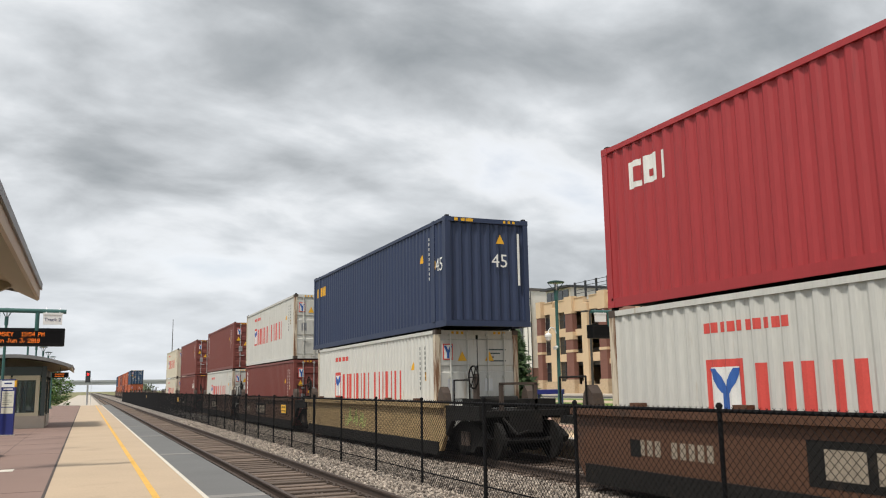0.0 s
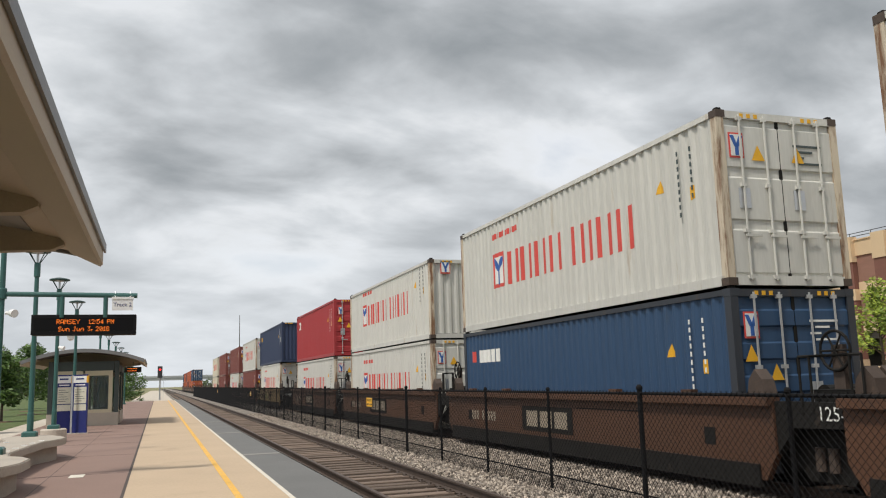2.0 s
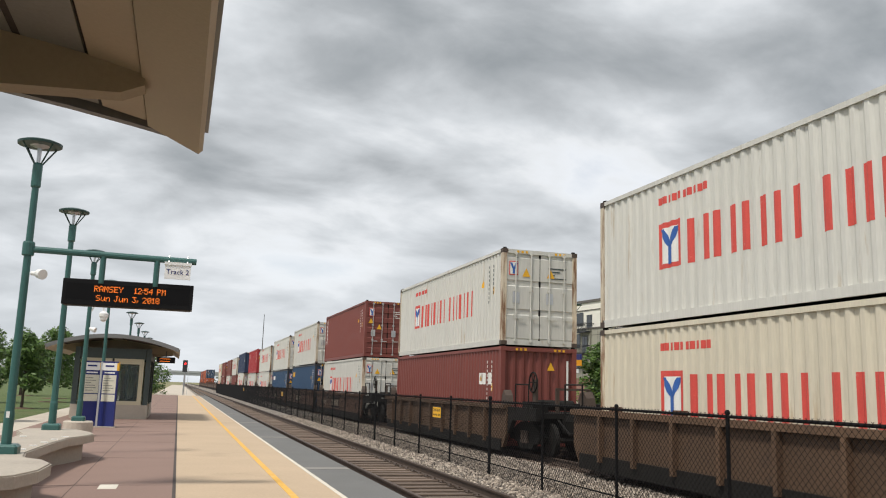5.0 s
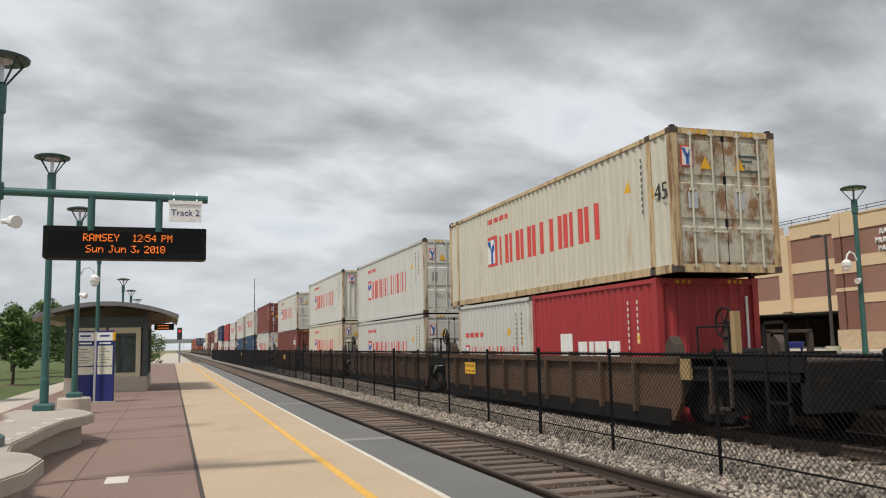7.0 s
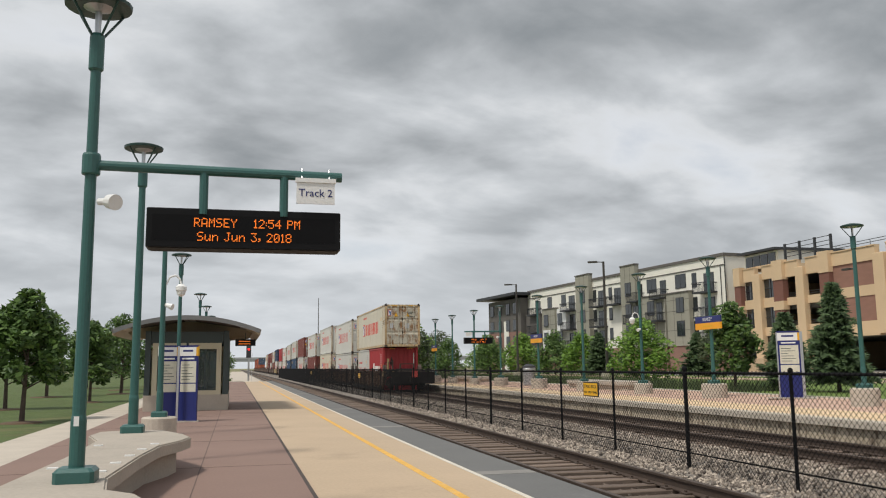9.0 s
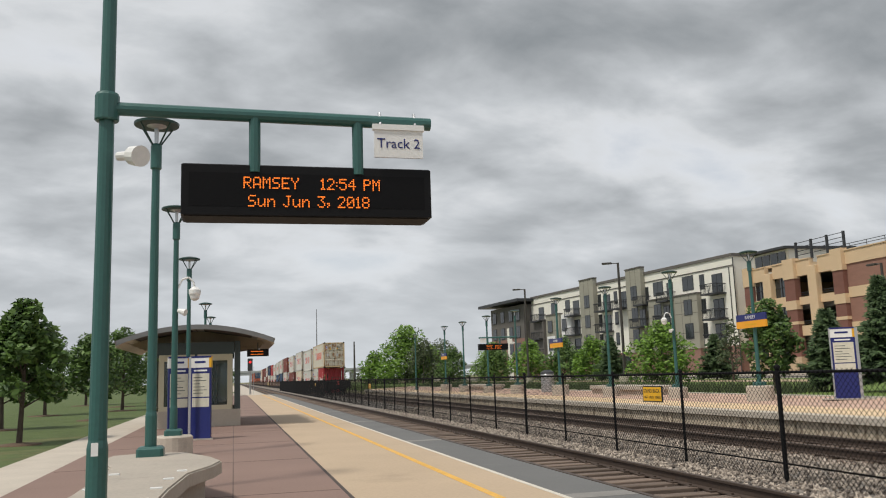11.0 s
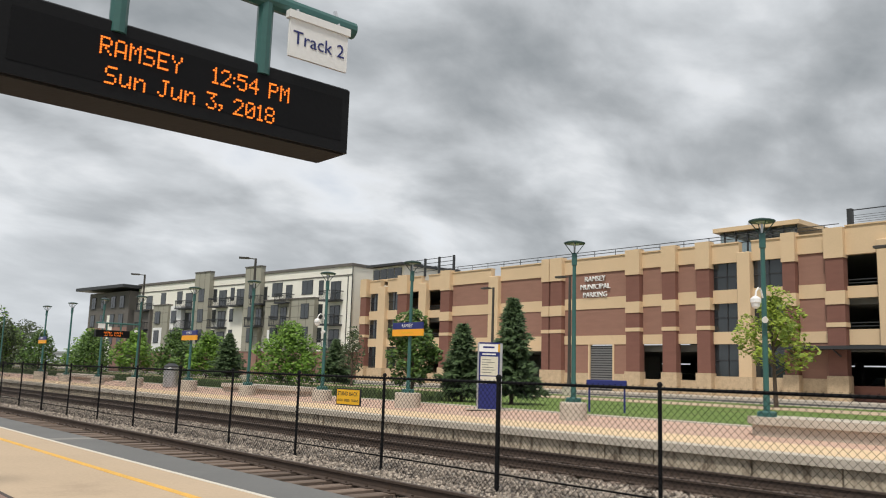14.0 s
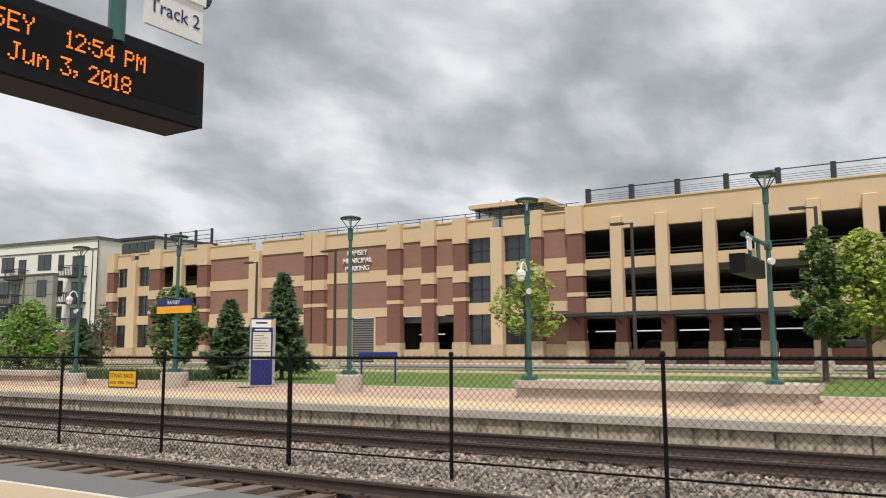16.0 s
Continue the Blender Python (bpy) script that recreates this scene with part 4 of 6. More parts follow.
        for y in (wy0 + 0.02, wy1 - 0.18):
            part("header", Geo().box(wx0 + 0.2, y, 2.42, wx1 - 0.2, y + 0.16, 2.82), M["slate"], t, "slate green header")
            for a, b in ((wx0 + 0.25, -6.18), (-6.1, wx1 - 0.25)):
                f = part("window_frame", Geo().box(a, y - 0.02, base, b, y + 0.11, base + 0.14).box(a, y - 0.02, 2.24, b, y + 0.11, 2.44).box(a, y - 0.02, base + 0.14, a + 0.16, y + 0.11, 2.24).box(b - 0.16, y - 0.02, base + 0.14, b, y + 0.11, 2.24), M["cream"], t, "cream window frame")
                part("pane", Geo().box(a + 0.16, y + 0.06, base + 0.14, b - 0.16, y + 0.075, 2.24), M["pane"], f)
                part("mullion", Geo().box((a + b) / 2 - 0.02, y + 0.05, base + 0.1, (a + b) / 2 + 0.02, y + 0.09, 2.24), M["slate"], f)
        for x in (wx0 + 0.02, wx1 - 0.18):
            part("header", Geo().box(x, wy0 + 0.2, 2.42, x + 0.16, wy1 - 0.2, 2.82), M["slate"], t)
            ys = [wy0 + 0.25 + (wy1 - wy0 - 0.5) * k / 3 for k in range(4)]
            for a, b in zip(ys, ys[1:]):
                f = part("window_frame", Geo().box(x + 0.03, a, base, x + 0.11, b - 0.04, base + 0.08).box(x + 0.03, a, 2.2, x + 0.11, b - 0.04, 2.28).box(x + 0.03, a, base + 0.08, x + 0.11, a + 0.08, 2.2).box(x + 0.03, b - 0.12, base + 0.08, x + 0.11, b - 0.04, 2.2), M["cream"], t, "cream window frame")
                part("pane", Geo().box(x + 0.06, a + 0.08, base + 0.08, x + 0.075, b - 0.12, 2.2), M["pane"], f)
        part("inner_bench", Geo().box(wx0 + 0.35, wy0 + 1.0, 0.55, wx0 + 0.8, wy1 - 1.0, 0.62).box(wx0 + 0.4, wy0 + 1.1, PLAT, wx0 + 0.5, wy0 + 1.2, 0.56).box(wx0 + 0.4, wy1 - 1.2, PLAT, wx0 + 0.5, wy1 - 1.1, 0.56), M["slate"], t)
    else:
        for y in (1.0, length - 6.0):
            part("column", Geo().lathe([(0.12, PLAT), (0.12, 2.9)], 14, (-6.9, y)), M["green"], t, "round green column")
    return t


shelter(38.6, 7.2, x1=-3.78, x0=-8.4, eave=2.66, rise=0.45)
shelter(-9.0, 18.82, walls=False, x1=-3.71, rise=0.26)
roof_cam = thing("dome_camera", "brown dome camera on a curved arm under the shelter roof", "camera", m=pose(-4.5, 8.48, 0.08))
arm = Geo()
bend = [(0, 0, 2.36), (0, 0, 2.44), (-0.03, 0, 2.52), (-0.10, 0, 2.58), (-0.18, 0, 2.58), (-0.25, 0, 2.62), (-0.28, 0, 2.72), (-0.28, 0, 3.02)]
for p, q in zip(bend, bend[1:]):
    arm.tube(p, q, 0.022, n=8)
part("arm", arm, M["dust_brown"], roof_cam, "curved brown arm")
part("housing", Geo().lathe([(0.098, 2.22), (0.098, 2.235), (0.088, 2.30), (0.07, 2.345), (0.035, 2.37), (0.024, 2.40)], 18), M["dust_brown"], roof_cam, "dusty brown housing")
part("dome", Geo().lathe([(0.02, 2.165), (0.05, 2.178), (0.066, 2.20), (0.07, 2.222)], 18), M["screen"], roof_cam, "dark glossy dome")
platform_screen = thing("platform_screen", "small black amber display under the shelter eave", "display", m=pose(-4.25, 39.6, 2.46) @ Matrix.Diagonal((0.8, 0.8, 0.8, 1)))
part("case", Geo().soft(-0.42, -0.1, -0.16, 0.42, 0.1, 0.12, 0.01), M["case"], platform_screen)
for z in (0.03, -0.08):
    part("text_bar", Geo().box(-0.28, -0.106, z - 0.008, 0.2, -0.1, z + 0.012), M["led"], platform_screen, "amber text line")
part("hanger", Geo().tube((0, 0, 0.1), (0, 0, 0.4), 0.02, n=6), M["slate"], platform_screen)

# ---------- east platform: lamps, signs, planters ----------


def station_sign(x, y, base=0.9):
    t = thing("station_sign", "blue and orange station name board on a green lamp pole", "sign", "station name boards", m=pose(x, y, 0))
    lamp_parts(t, 5.18, base)
    part("plinth", Geo().lathe([(0.42, PLAT), (0.42, base - 0.03), (0.39, base)], 20), M["concrete"], t, "round concrete plinth")
    b = part("name_board", Geo().soft(-0.78, -0.03, 2.94, 0.78, 0.03, 3.16, 0.008), M["blue"], t, "blue name board")
    part("lower_board", Geo().box(-0.78, -0.032, 2.72, 0.78, 0.032, 2.94), M["orange"], t, "orange board")
    b.matrix_basis = pose(0, -0.1, 0)
    for o in t.children:
        if o.name.startswith(("name_board", "lower_board")):
            o.matrix_basis = pose(0, 0, 0, 0, 0, -90) @ pose(0, -0.1, 0)
    letters("name", "RAMSEY", 0.16, M["white"], b, pose(0, -0.034, 3.05, 90, 0, 0), "", 0.001)
    for o in t.children:
        if o.name.startswith("lower_board"):
            part("text_bar", Geo().box(-0.3, -0.036, 2.8, 0.3, 0.0, 2.85), M["hat"], o)
    return t


station_sign(11.1, 35.7)
station_sign(10.6, 51.2)
station_sign(10.3, 73.0)
street_lamp(11.32, 28.97, 0.9, 5.2, plinth=True)
street_lamp(11.3, 23.55, 0.83, 5.16, camera_arm=-1)
street_lamp(11.0, 40.6, 0.83, 5.16, plinth=True, camera_arm=-1)
street_lamp(10.8, 45.9, 0.83, 5.16, plinth=True)
street_lamp(10.4, 62.5, 0.8, 5.16, plinth=True)
street_lamp(10.3, 67.8, 0.8, 5.16, plinth=True)
street_lamp(10.4, 84, 0.4, 5.16)
display_post(pose(11.3, 18.09, 0.27), True, lit=False, base=0.54)
display_post(pose(10.6, 57.6, 0.22), True, True)


def planter(x0, x1, y0, y1, top=0.83):
    t = thing("concrete_planter", "long pale concrete planter wall with rounded coping", "planter", "concrete planters")
    ring = [(x0 + 0.3, y0), (x1 - 0.3, y0), (x1, y0 + 0.3), (x1, y1 - 0.3), (x1 - 0.3, y1), (x0 + 0.3, y1), (x0, y1 - 0.3), (x0, y0 + 0.3)]
    part("coping", Geo().prism(ring, top - 0.16, top), M["concrete"], t, "pale coping slab")
    part("wall", Geo().prism(shrink(ring, 0.1), 0.1, top - 0.16), M["concrete"], t, "stained concrete wall")
    return t


planter(10.9, 12.5, 17.3, 23.95)
planter(11.5, 13.0, 43.5, 50.0)
planter(11.2, 12.7, 66, 73)
info_pylon(pose(12.1, 33.0, 0.48, 0, 0, -38) @ Matrix.Diagonal((1.0, 1.2, 1.03, 1)), False)
litter_bin = thing("litter_bin", "grey cylindrical litter bin on the platform", "bin", m=pose(11.6, 55.5, 0.45))
part("drum", Geo().lathe([(0.34, 0), (0.36, 0.05), (0.36, 0.95), (0.3, 1.05)], 18), M["alu"], litter_bin)
part("lid", Geo().lathe([(0.37, 1.0), (0.37, 1.06), (0.15, 1.2)], 18), M["charcoal"], litter_bin)
board = thing("notice_stand", "low blue steel stand on the lawn", "stand", m=pose(15.2, 30.9, EAST, 0, 0, -55))
part("top_panel", Geo().soft(-0.62, -0.12, 0.8, 0.62, 0.12, 1.0, 0.02), M["blue"], board)
for x in (-0.56, 0.52):
    part("leg", Geo().box(x, -0.04, 0, x + 0.06, 0.04, 0.82), M["blue"], board)


def tall_lamp(x, y, top=8.6, turn=0):
    t = thing("parking_lamp", "tall bronze street light on a concrete footing", "street light", "street lights", m=pose(x, y, 0.52, 0, 0, turn))
    part("footing", Geo().lathe([(0.4, 0), (0.4, 0.6)], 16), M["concrete"], t, "round concrete footing")
    part("pole", Geo().lathe([(0.14, 0.6), (0.10, 1.1), (0.075, top)], 10), M["bronze"], t)
    part("arm", Geo().tube((0, 0, top - 0.05), (0.55, 0, top), 0.035, n=6), M["bronze"], t)
    part("head", Geo().soft(0.4, -0.16, top - 0.06, 1.05, 0.16, top + 0.05, 0.02), M["bronze"], t, "flat lamp head")


for x, y, tp, tr in ((19.6, 62.4, 8.0, 150), (19.5, 80.5, 8.2, 150), (31.5, 28.1, 7.05, 90), (31.5, 20.0, 7.05, 90), (31.5, 46.3, 6.95, 90), (31.5, 52.7, 6.65, 90)):
    tall_lamp(x, y, tp, tr)

# ---------- parking garage ----------
GX = 50.0
garage = thing("parking_garage", "three-storey brick and buff concrete parking garage with open decks", "building", m=pose(0, -1.25, 0.42))
Y_L, Y_R, Y_M = 94.4, -45.0, 40.4
DECKS = (0.35, 3.95, 7.05, 10.4)


def gp(name, x0, y0, z0, x1, y1, z1, mat, label="", soft=False):
    y0, y1 = min(y0, y1), max(y0, y1)
    return part(name, Geo().box(GX + x0, y0, z0, GX + x1, y1, z1), M[mat], garage, label)


for z in DECKS[1:3]:
    gp("deck", 0.9, Y_R, z - 0.5, 38, Y_L - 1, z, "g_slab", "grey concrete parking deck")
gp("roof_deck", 0.9, Y_R, 10.1, 38, Y_L - 1, 10.5, "g_slab", "grey concrete roof deck")
gp("floor_slab", 0.6, Y_R, 0.0, 38, Y_L - 1, 0.3, "g_slab")
# unseen back and end walls, added to limit daylight showing through the decks
gp("back_wall", 38, Y_R, 0, 38.4, Y_L - 1, 3.32, "g_slab")
gp("end_wall", 0.9, Y_L - 1, 0, 38.4, Y_L - 0.6, 10.4, "g_tan")
# added partition: blocks the sky behind so the entrance reads dark
gp("inner_wall", 13.0, 63.0, 0.3, 13.3, 80.0, 3.45, "g_slab", "grey wall added to keep the vehicle entrance dark")
for z in (4.0, 7.1):
    gp("back_parapet", 38, Y_R, z + 0.4, 38.4, Y_L - 1, z + 1.2, "g_tan")
for y in range(-40, 90, 9):
    for z0, z1 in ((0.3, 3.45), (3.95, 6.55), (7.05, 10.1)):
        gp("inner_column", 14, y, z0, 14.6, y + 0.6, z1, "g_slab")
        gp("inner_column", 27, y, z0, 27.6, y + 0.6, z1, "g_slab")


def brick_bay(y0, y1, low_open=False, door=False, top=11.35, entrance=False):
    """A closed bay: brick fields between buff bands."""
    gp("parapet", 0.0, y0, 10.1, 0.5, y1, top, "g_tan", "buff parapet band")
    gp("parapet_cap", -0.08, y0, top, 0.55, y1, top + 0.1, "g_tan")
    gp("brick_field", 0.1, y0, 7.95, 0.5, y1, 10.1, "g_brick", "brown brick field")
    gp("buff_band", 0.04, y0, 7.0, 0.5, y1, 7.95, "g_tan", "buff concrete band")
    gp("brick_field", 0.1, y0, 4.75, 0.5, y1, 7.0, "g_brick", "brown brick field")
    gp("buff_band", 0.04, y0, 4.0, 0.5, y1, 4.75, "g_tan", "buff concrete band")
    if entrance:
        gp("entrance_beam", -0.1, y0, 3.45, 0.6, y1, 4.0, "g_tan", "buff beam over the vehicle entrance")
    elif low_open:
        gp("sill_wall", 0.1, y0, 0.2, 0.5, y1, 1.25, "g_stone", "buff stone sill wall")
    else:
        yy = [(y0, y1)]
        if door:
            m = (y0 + y1) / 2 - 0.6
            yy = [(y0, m - 1.35), (m + 1.35, y1)] if y0 < y1 else [(y1, m - 1.35), (m + 1.35, y0)]
            gp("roller_door", 0.2, m - 1.2, 0.2, 0.3, m + 1.2, 3.9, "charcoal", "grey slatted roller door")
            for k in range(18):
                gp("slat", 0.17, m - 1.2, 0.3 + 0.2 * k, 0.21, m + 1.2, 0.42 + 0.2 * k, "roof_metal")
            for s in (m - 1.35, m + 1.2):
                gp("door_jamb", 0.02, s, 0.2, 0.4, s + 0.15, 4.0, "g_tan")
        for a, b in yy:
            gp("brick_field", 0.1, a, 1.6, 0.5, b, 4.0, "g_brick", "brown brick field")
            gp("stone_base", 0.02, a, 0.15, 0.5, b, 1.6, "g_stone", "buff split-stone base")


def brick_pier(y, w, top=11.65):
    y0, y1 = y - w / 2, y + w / 2
    gp("pier_cap", -0.42, y0, 9.6, 0.3, y1, top, "g_tan", "buff pier cap")
    gp("pier", -0.34, y0 + 0.05, 7.4, 0.3, y1 - 0.05, 9.6, "g_dark_brick", "dark brick pier")
    gp("pier_block", -0.40, y0, 6.5, 0.3, y1, 7.4, "g_tan", "buff block")
    gp("pier", -0.34, y0 + 0.05, 5.3, 0.3, y1 - 0.05, 6.5, "g_dark_brick", "dark brick pier")
    gp("pier_band", -0.38, y0, 5.0, 0.3, y1, 5.3, "g_tan")
    gp("pier", -0.34, y0 + 0.05, 1.8, 0.3, y1 - 0.05, 5.0, "g_dark_brick", "dark brick pier")
    gp("pier_base", -0.45, y0 - 0.05, 0.15, 0.3, y1 + 0.05, 1.8, "g_stone", "buff split-stone pier base")


def tan_column(y, w=1.05, top=10.6, base=True):
    y0, y1 = y - w / 2, y + w / 2
    part("column", Geo().soft(GX - 0.38, y0, 1.6 if base else 3.6, GX + 0.3, y1, top, 0.05), M["g_tan"], garage, "buff concrete column")
    if base:
        gp("column_base", -0.5, y0 - 0.1, 0.15, 0.3, y1 + 0.1, 1.6, "g_stone", "buff split-stone base")


def window_bay(y0, y1, top=11.35):
    gp("parapet", 0.0, y0, 9.95, 0.5, y1, top, "g_tan", "buff parapet band")
    gp("parapet_cap", -0.08, y0, top, 0.55, y1, top + 0.1, "g_tan")
    for z0, z1, b in ((7.95, 9.95, 0.95), (4.85, 6.95, 0.95), (1.6, 3.95, 0.9)):
        w = gp("window", 0.25, y0, z0, 0.3, y1, z1, "dark_pane", "dark window")
        a, c = min(y0, y1), max(y0, y1)
        part("mullion", Geo().box(GX + 0.2, (a + c) / 2 - 0.04, z0, GX + 0.26, (a + c) / 2 + 0.04, z1).box(GX + 0.2, a, (z0 + z1) / 2 - 0.03, GX + 0.26, c, (z0 + z1) / 2 + 0.03), M["charcoal"], w)
    for z0, z1 in ((6.95, 7.95), (3.95, 4.85)):
        gp("spandrel", 0.05, y0, z0, 0.5, y1, z1, "g_tan", "buff spandrel")
    gp("stone_base", 0.02, y0, 0.15, 0.5, y1, 1.6, "g_stone")


def open_bay(y0, y1, top=11.7, upper=True):
    """An open deck bay: dark openings over buff spandrels."""
    gp("parapet", 0.0, y0, 9.8, 0.5, y1, top, "g_tan", "buff parapet band")
    gp("parapet_cap", -0.08, y0, top, 0.55, y1, top + 0.1, "g_tan")
    gp("spandrel", 0.05, y0, 6.92, 0.5, y1, 7.7, "g_tan", "buff spandrel")
    gp("spandrel", 0.05, y0, 3.85, 0.5, y1, 4.85, "g_tan", "buff spandrel")
    a, c = min(y0, y1), max(y0, y1)
    for z in (7.7, 4.85):
        part("guard_rail", Geo().box(GX + 0.3, a, z + 0.2, GX + 0.34, c, z + 0.26).box(GX + 0.3, a, z + 0.42, GX + 0.34, c, z + 0.48), M["charcoal"], garage)


window_bay(93.1, 91.0)
window_bay(89.7, 87.5)
for a, b in ((85.8, 83.8), (82.6, 80.3)):
    open_bay(a, b, 11.35)
    gp("sill_wall", 0.1, a, 0.2, 0.5, b, 1.25, "g_stone")
tan_column(90.35, 1.3)
tan_column(83.2, 1.2)
for y, w in ((93.8, 1.2), (86.6, 1.7), (79.55, 1.5), (65.85, 0.9), (64.6, 1.4), (56.4, 1.4), (53.0, 1.3), (50.0, 1.2), (43.3, 1.0), (40.15, 1.3)):
    brick_pier(y, w)
brick_bay(78.8, 73.2, entrance=True)
tan_column(72.55, 1.3, base=False)
brick_bay(71.9, 66.3, entrance=True)
brick_bay(63.9, 57.1, door=True)
brick_bay(55.7, 53.7, low_open=True)
brick_bay(52.4, 50.6, low_open=True)
window_bay(49.4, 47.2)
tan_column(46.7, 1.0)
window_bay(46.2, 43.8)
brick_bay(42.8, 40.8)
cols = [39.5, 37.0, 33.7, 30.45, 27.15, 23.95, 20.75] + [20.75 - 3.25 * k for k in range(1, 19)]
for a, b in zip(cols, cols[1:]):
    open_bay(a, b)
for k, y in enumerate(cols[1:]):
    tan_column(y, 0.85, 10.6, base=False)
    gp("low_pier", 0.35, y - 0.42, 1.7, 0.95, y + 0.42, 3.6, "g_dark_brick", "dark brick pier")
    gp("low_pier_base", 0.3, y - 0.5, 0.15, 1.0, y + 0.5, 1.7, "g_stone", "stone pier base")
    gp("low_wall", 0.5, y + 0.5, 0.15, 0.8, y + 2.75, 1.2, "g_dark_brick", "low brick wall")
part("canopy", Geo().box(GX - 1.7, -40, 3.5, GX + 0.05, 43.5, 3.72), M["charcoal"], garage, "dark steel canopy")
for k in range(28):
    y = 43 - 3.1 * k
    part("canopy_bracket", Geo().extrude_y([(GX - 1.6, 3.5), (GX + 0.0, 2.9), (GX + 0.0, 3.0), (GX - 1.5, 3.52)], y, y + 0.08), M["charcoal"], garage)
# parapet railings
for k in range(20):
    y = 39.2 - 3.3 * k
    gp("rail_post", 0.05, y - 0.16, 11.7, 0.4, y + 0.16, 12.9, "charcoal", "dark steel railing post")
for z in (11.95, 12.1, 12.25, 12.4, 12.75):
    part("railing_bar", Geo().box(GX + 0.2, -30, z, GX + 0.23, 39.2, z + (0.07 if z > 12.6 else 0.02)), M["charcoal"], garage)
for z in (11.75, 12.0):
    part("roof_rail", Geo().tube((GX + 0.3, 40, z), (GX + 0.3, 79, z), 0.03, n=6), M["charcoal"], garage)
for k in range(18):
    part("roof_rail_post", Geo().tube((GX + 0.3, 41 + 2.2 * k, 11.4), (GX + 0.3, 41 + 2.2 * k, 12.0), 0.03, n=6), M["charcoal"], garage)
for k in range(4):
    gp("rail_post", 0.25, 79.0 + 2.3 * k, 11.4, 0.45, 79.2 + 2.3 * k, 13.3, "charcoal", "dark steel railing post")
for z in (11.9, 12.3, 12.7, 13.15):
    part("railing_bar", Geo().box(GX + 0.3, 79.0, z, GX + 0.34, 86.0, z + 0.06), M["charcoal"], garage)
# glazed lift lobby on the roof
LY = 43.1
lobby = part("lift_lobby", Geo().box(GX + 1, LY, 12.5, GX + 7.5, LY + 6.8, 12.82), M["g_tan"], garage, "buff lobby roof slab")
part("vent", Geo().lathe([(0.3, 12.8), (0.3, 13.05), (0.42, 13.1), (0.3, 13.35)], 12, (GX + 3, LY + 4.6)), M["alu"], lobby)
for k in range(7):
    part("lobby_post", Geo().box(GX + 1.3, LY + 0.3 + 0.94 * k, 10.5, GX + 1.4, LY + 0.4 + 0.94 * k, 12.5), M["charcoal"], lobby)
for z in (11.6, 12.3):
    part("lobby_bar", Geo().box(GX + 1.3, LY + 0.3, z, GX + 1.4, LY + 6.4, z + 0.06), M["charcoal"], lobby)
part("lobby_glass", Geo().box(GX + 1.44, LY + 0.4, 10.5, GX + 1.46, LY + 6.4, 12.5), M["pane"], lobby)
part("lobby_core", Geo().box(GX + 5.2, LY + 2.7, 10.5, GX + 7, LY + 4.3, 12.5), M["g_slab"], lobby)
# glazed corner tower at the far end
part("tower_wall", Geo().box(GX + 0.6, 87.8, 11.3, GX + 9, 94.2, 11.6), M["g_tan"], garage)
part("tower_roof", Geo().extrude_x([(87.6, 13.0), (94.3, 13.1), (94.3, 13.35), (87.6, 13.25)], GX + 0.2, GX + 9), M["charcoal"], garage, "dark sloping tower roof")
for k in range(4):
    part("tower_window", Geo().box(GX + 0.9, 88.5 + 1.35 * k, 11.6, GX + 1.0, 89.7 + 1.35 * k, 12.8), M["dark_pane"], garage)
part("tower_core", Geo().box(GX + 0.98, 88.1, 11.4, GX + 8.8, 94.0, 13.05), M["apt_white"], garage)
for k, row in enumerate(("RAMSEY", "MUNICIPAL", "PARKING")):
    letters("sign_letters", row, 0.62, M["white"], garage, pose(GX - 0.02, 60.5, 9.56 - 0.68 * k) @ FACE_WEST, "pale raised sign letters", 0.06)


def parked_car(x, y, z, paint, turn=0):
    t = thing("parked_car", "parked car inside the open garage deck", "car", "cars in the garage", m=pose(x, y, z, 0, 0, turn))
    body = [(-2.2, 0.3), (2.2, 0.3), (2.25, 0.75), (1.9, 0.9), (1.2, 0.98), (-1.9, 1.02), (-2.25, 0.8)]
    part("body", Geo().extrude_y([(a, b) for a, b in body], -0.88, 0.88), paint, t)
    cab = [(1.15, 0.97), (0.45, 1.45), (-1.3, 1.48), (-1.95, 1.0)]
    part("cabin", Geo().extrude_y(cab, -0.74, 0.74), M["dark_pane"], t, "dark glazed cabin")
    part("roof", Geo().extrude_y([(0.45, 1.45), (0.4, 1.5), (-1.25, 1.53), (-1.32, 1.48)], -0.7, 0.7), paint, t)
    for a in (-1.35, 1.4):
        for s in (-0.8, 0.8):
            part("wheel", Geo().tube((a, s - 0.1, 0.33), (a, s + 0.1, 0.33), 0.33, n=14), M["charcoal"], t)


CAR_PAINT = [surf("red_car_paint", (0.45, 0.03, 0.03), 0.3, vary=0.04), surf("silver_car_paint", (0.45, 0.46, 0.47), 0.3, 0.4, vary=0.04), surf("black_car_paint", (0.02, 0.02, 0.025), 0.3, vary=0.04), surf("white_car_paint", (0.7, 0.7, 0.68), 0.3, vary=0.04)]
rng = random.Random(9)
for k, y in enumerate((23.0, 26.0, 29.0, 32.0, 35.5, 38.5, 55, 51.5, 19.5, 16)):
    parked_car(GX + 4.5, y - 1.25, 0.72, CAR_PAINT[(0, 2, 1, 2, 1, 2, 3, 2, 1, 2)[k]], 90 if k == 0 else 0)
for k, y in enumerate((21.5, 25.5, 28.4, 31.8, 35.2, 18)):
    parked_car(GX + 5, y - 1.25, 4.37, CAR_PAINT[(1, 3, 2, 1, 3, 2)[k]])
for k, y in enumerate((25.0, 29.5, 36)):
    parked_car(GX + 6, y - 1.25, 7.47, CAR_PAINT[(1, 3, 1)[k]])

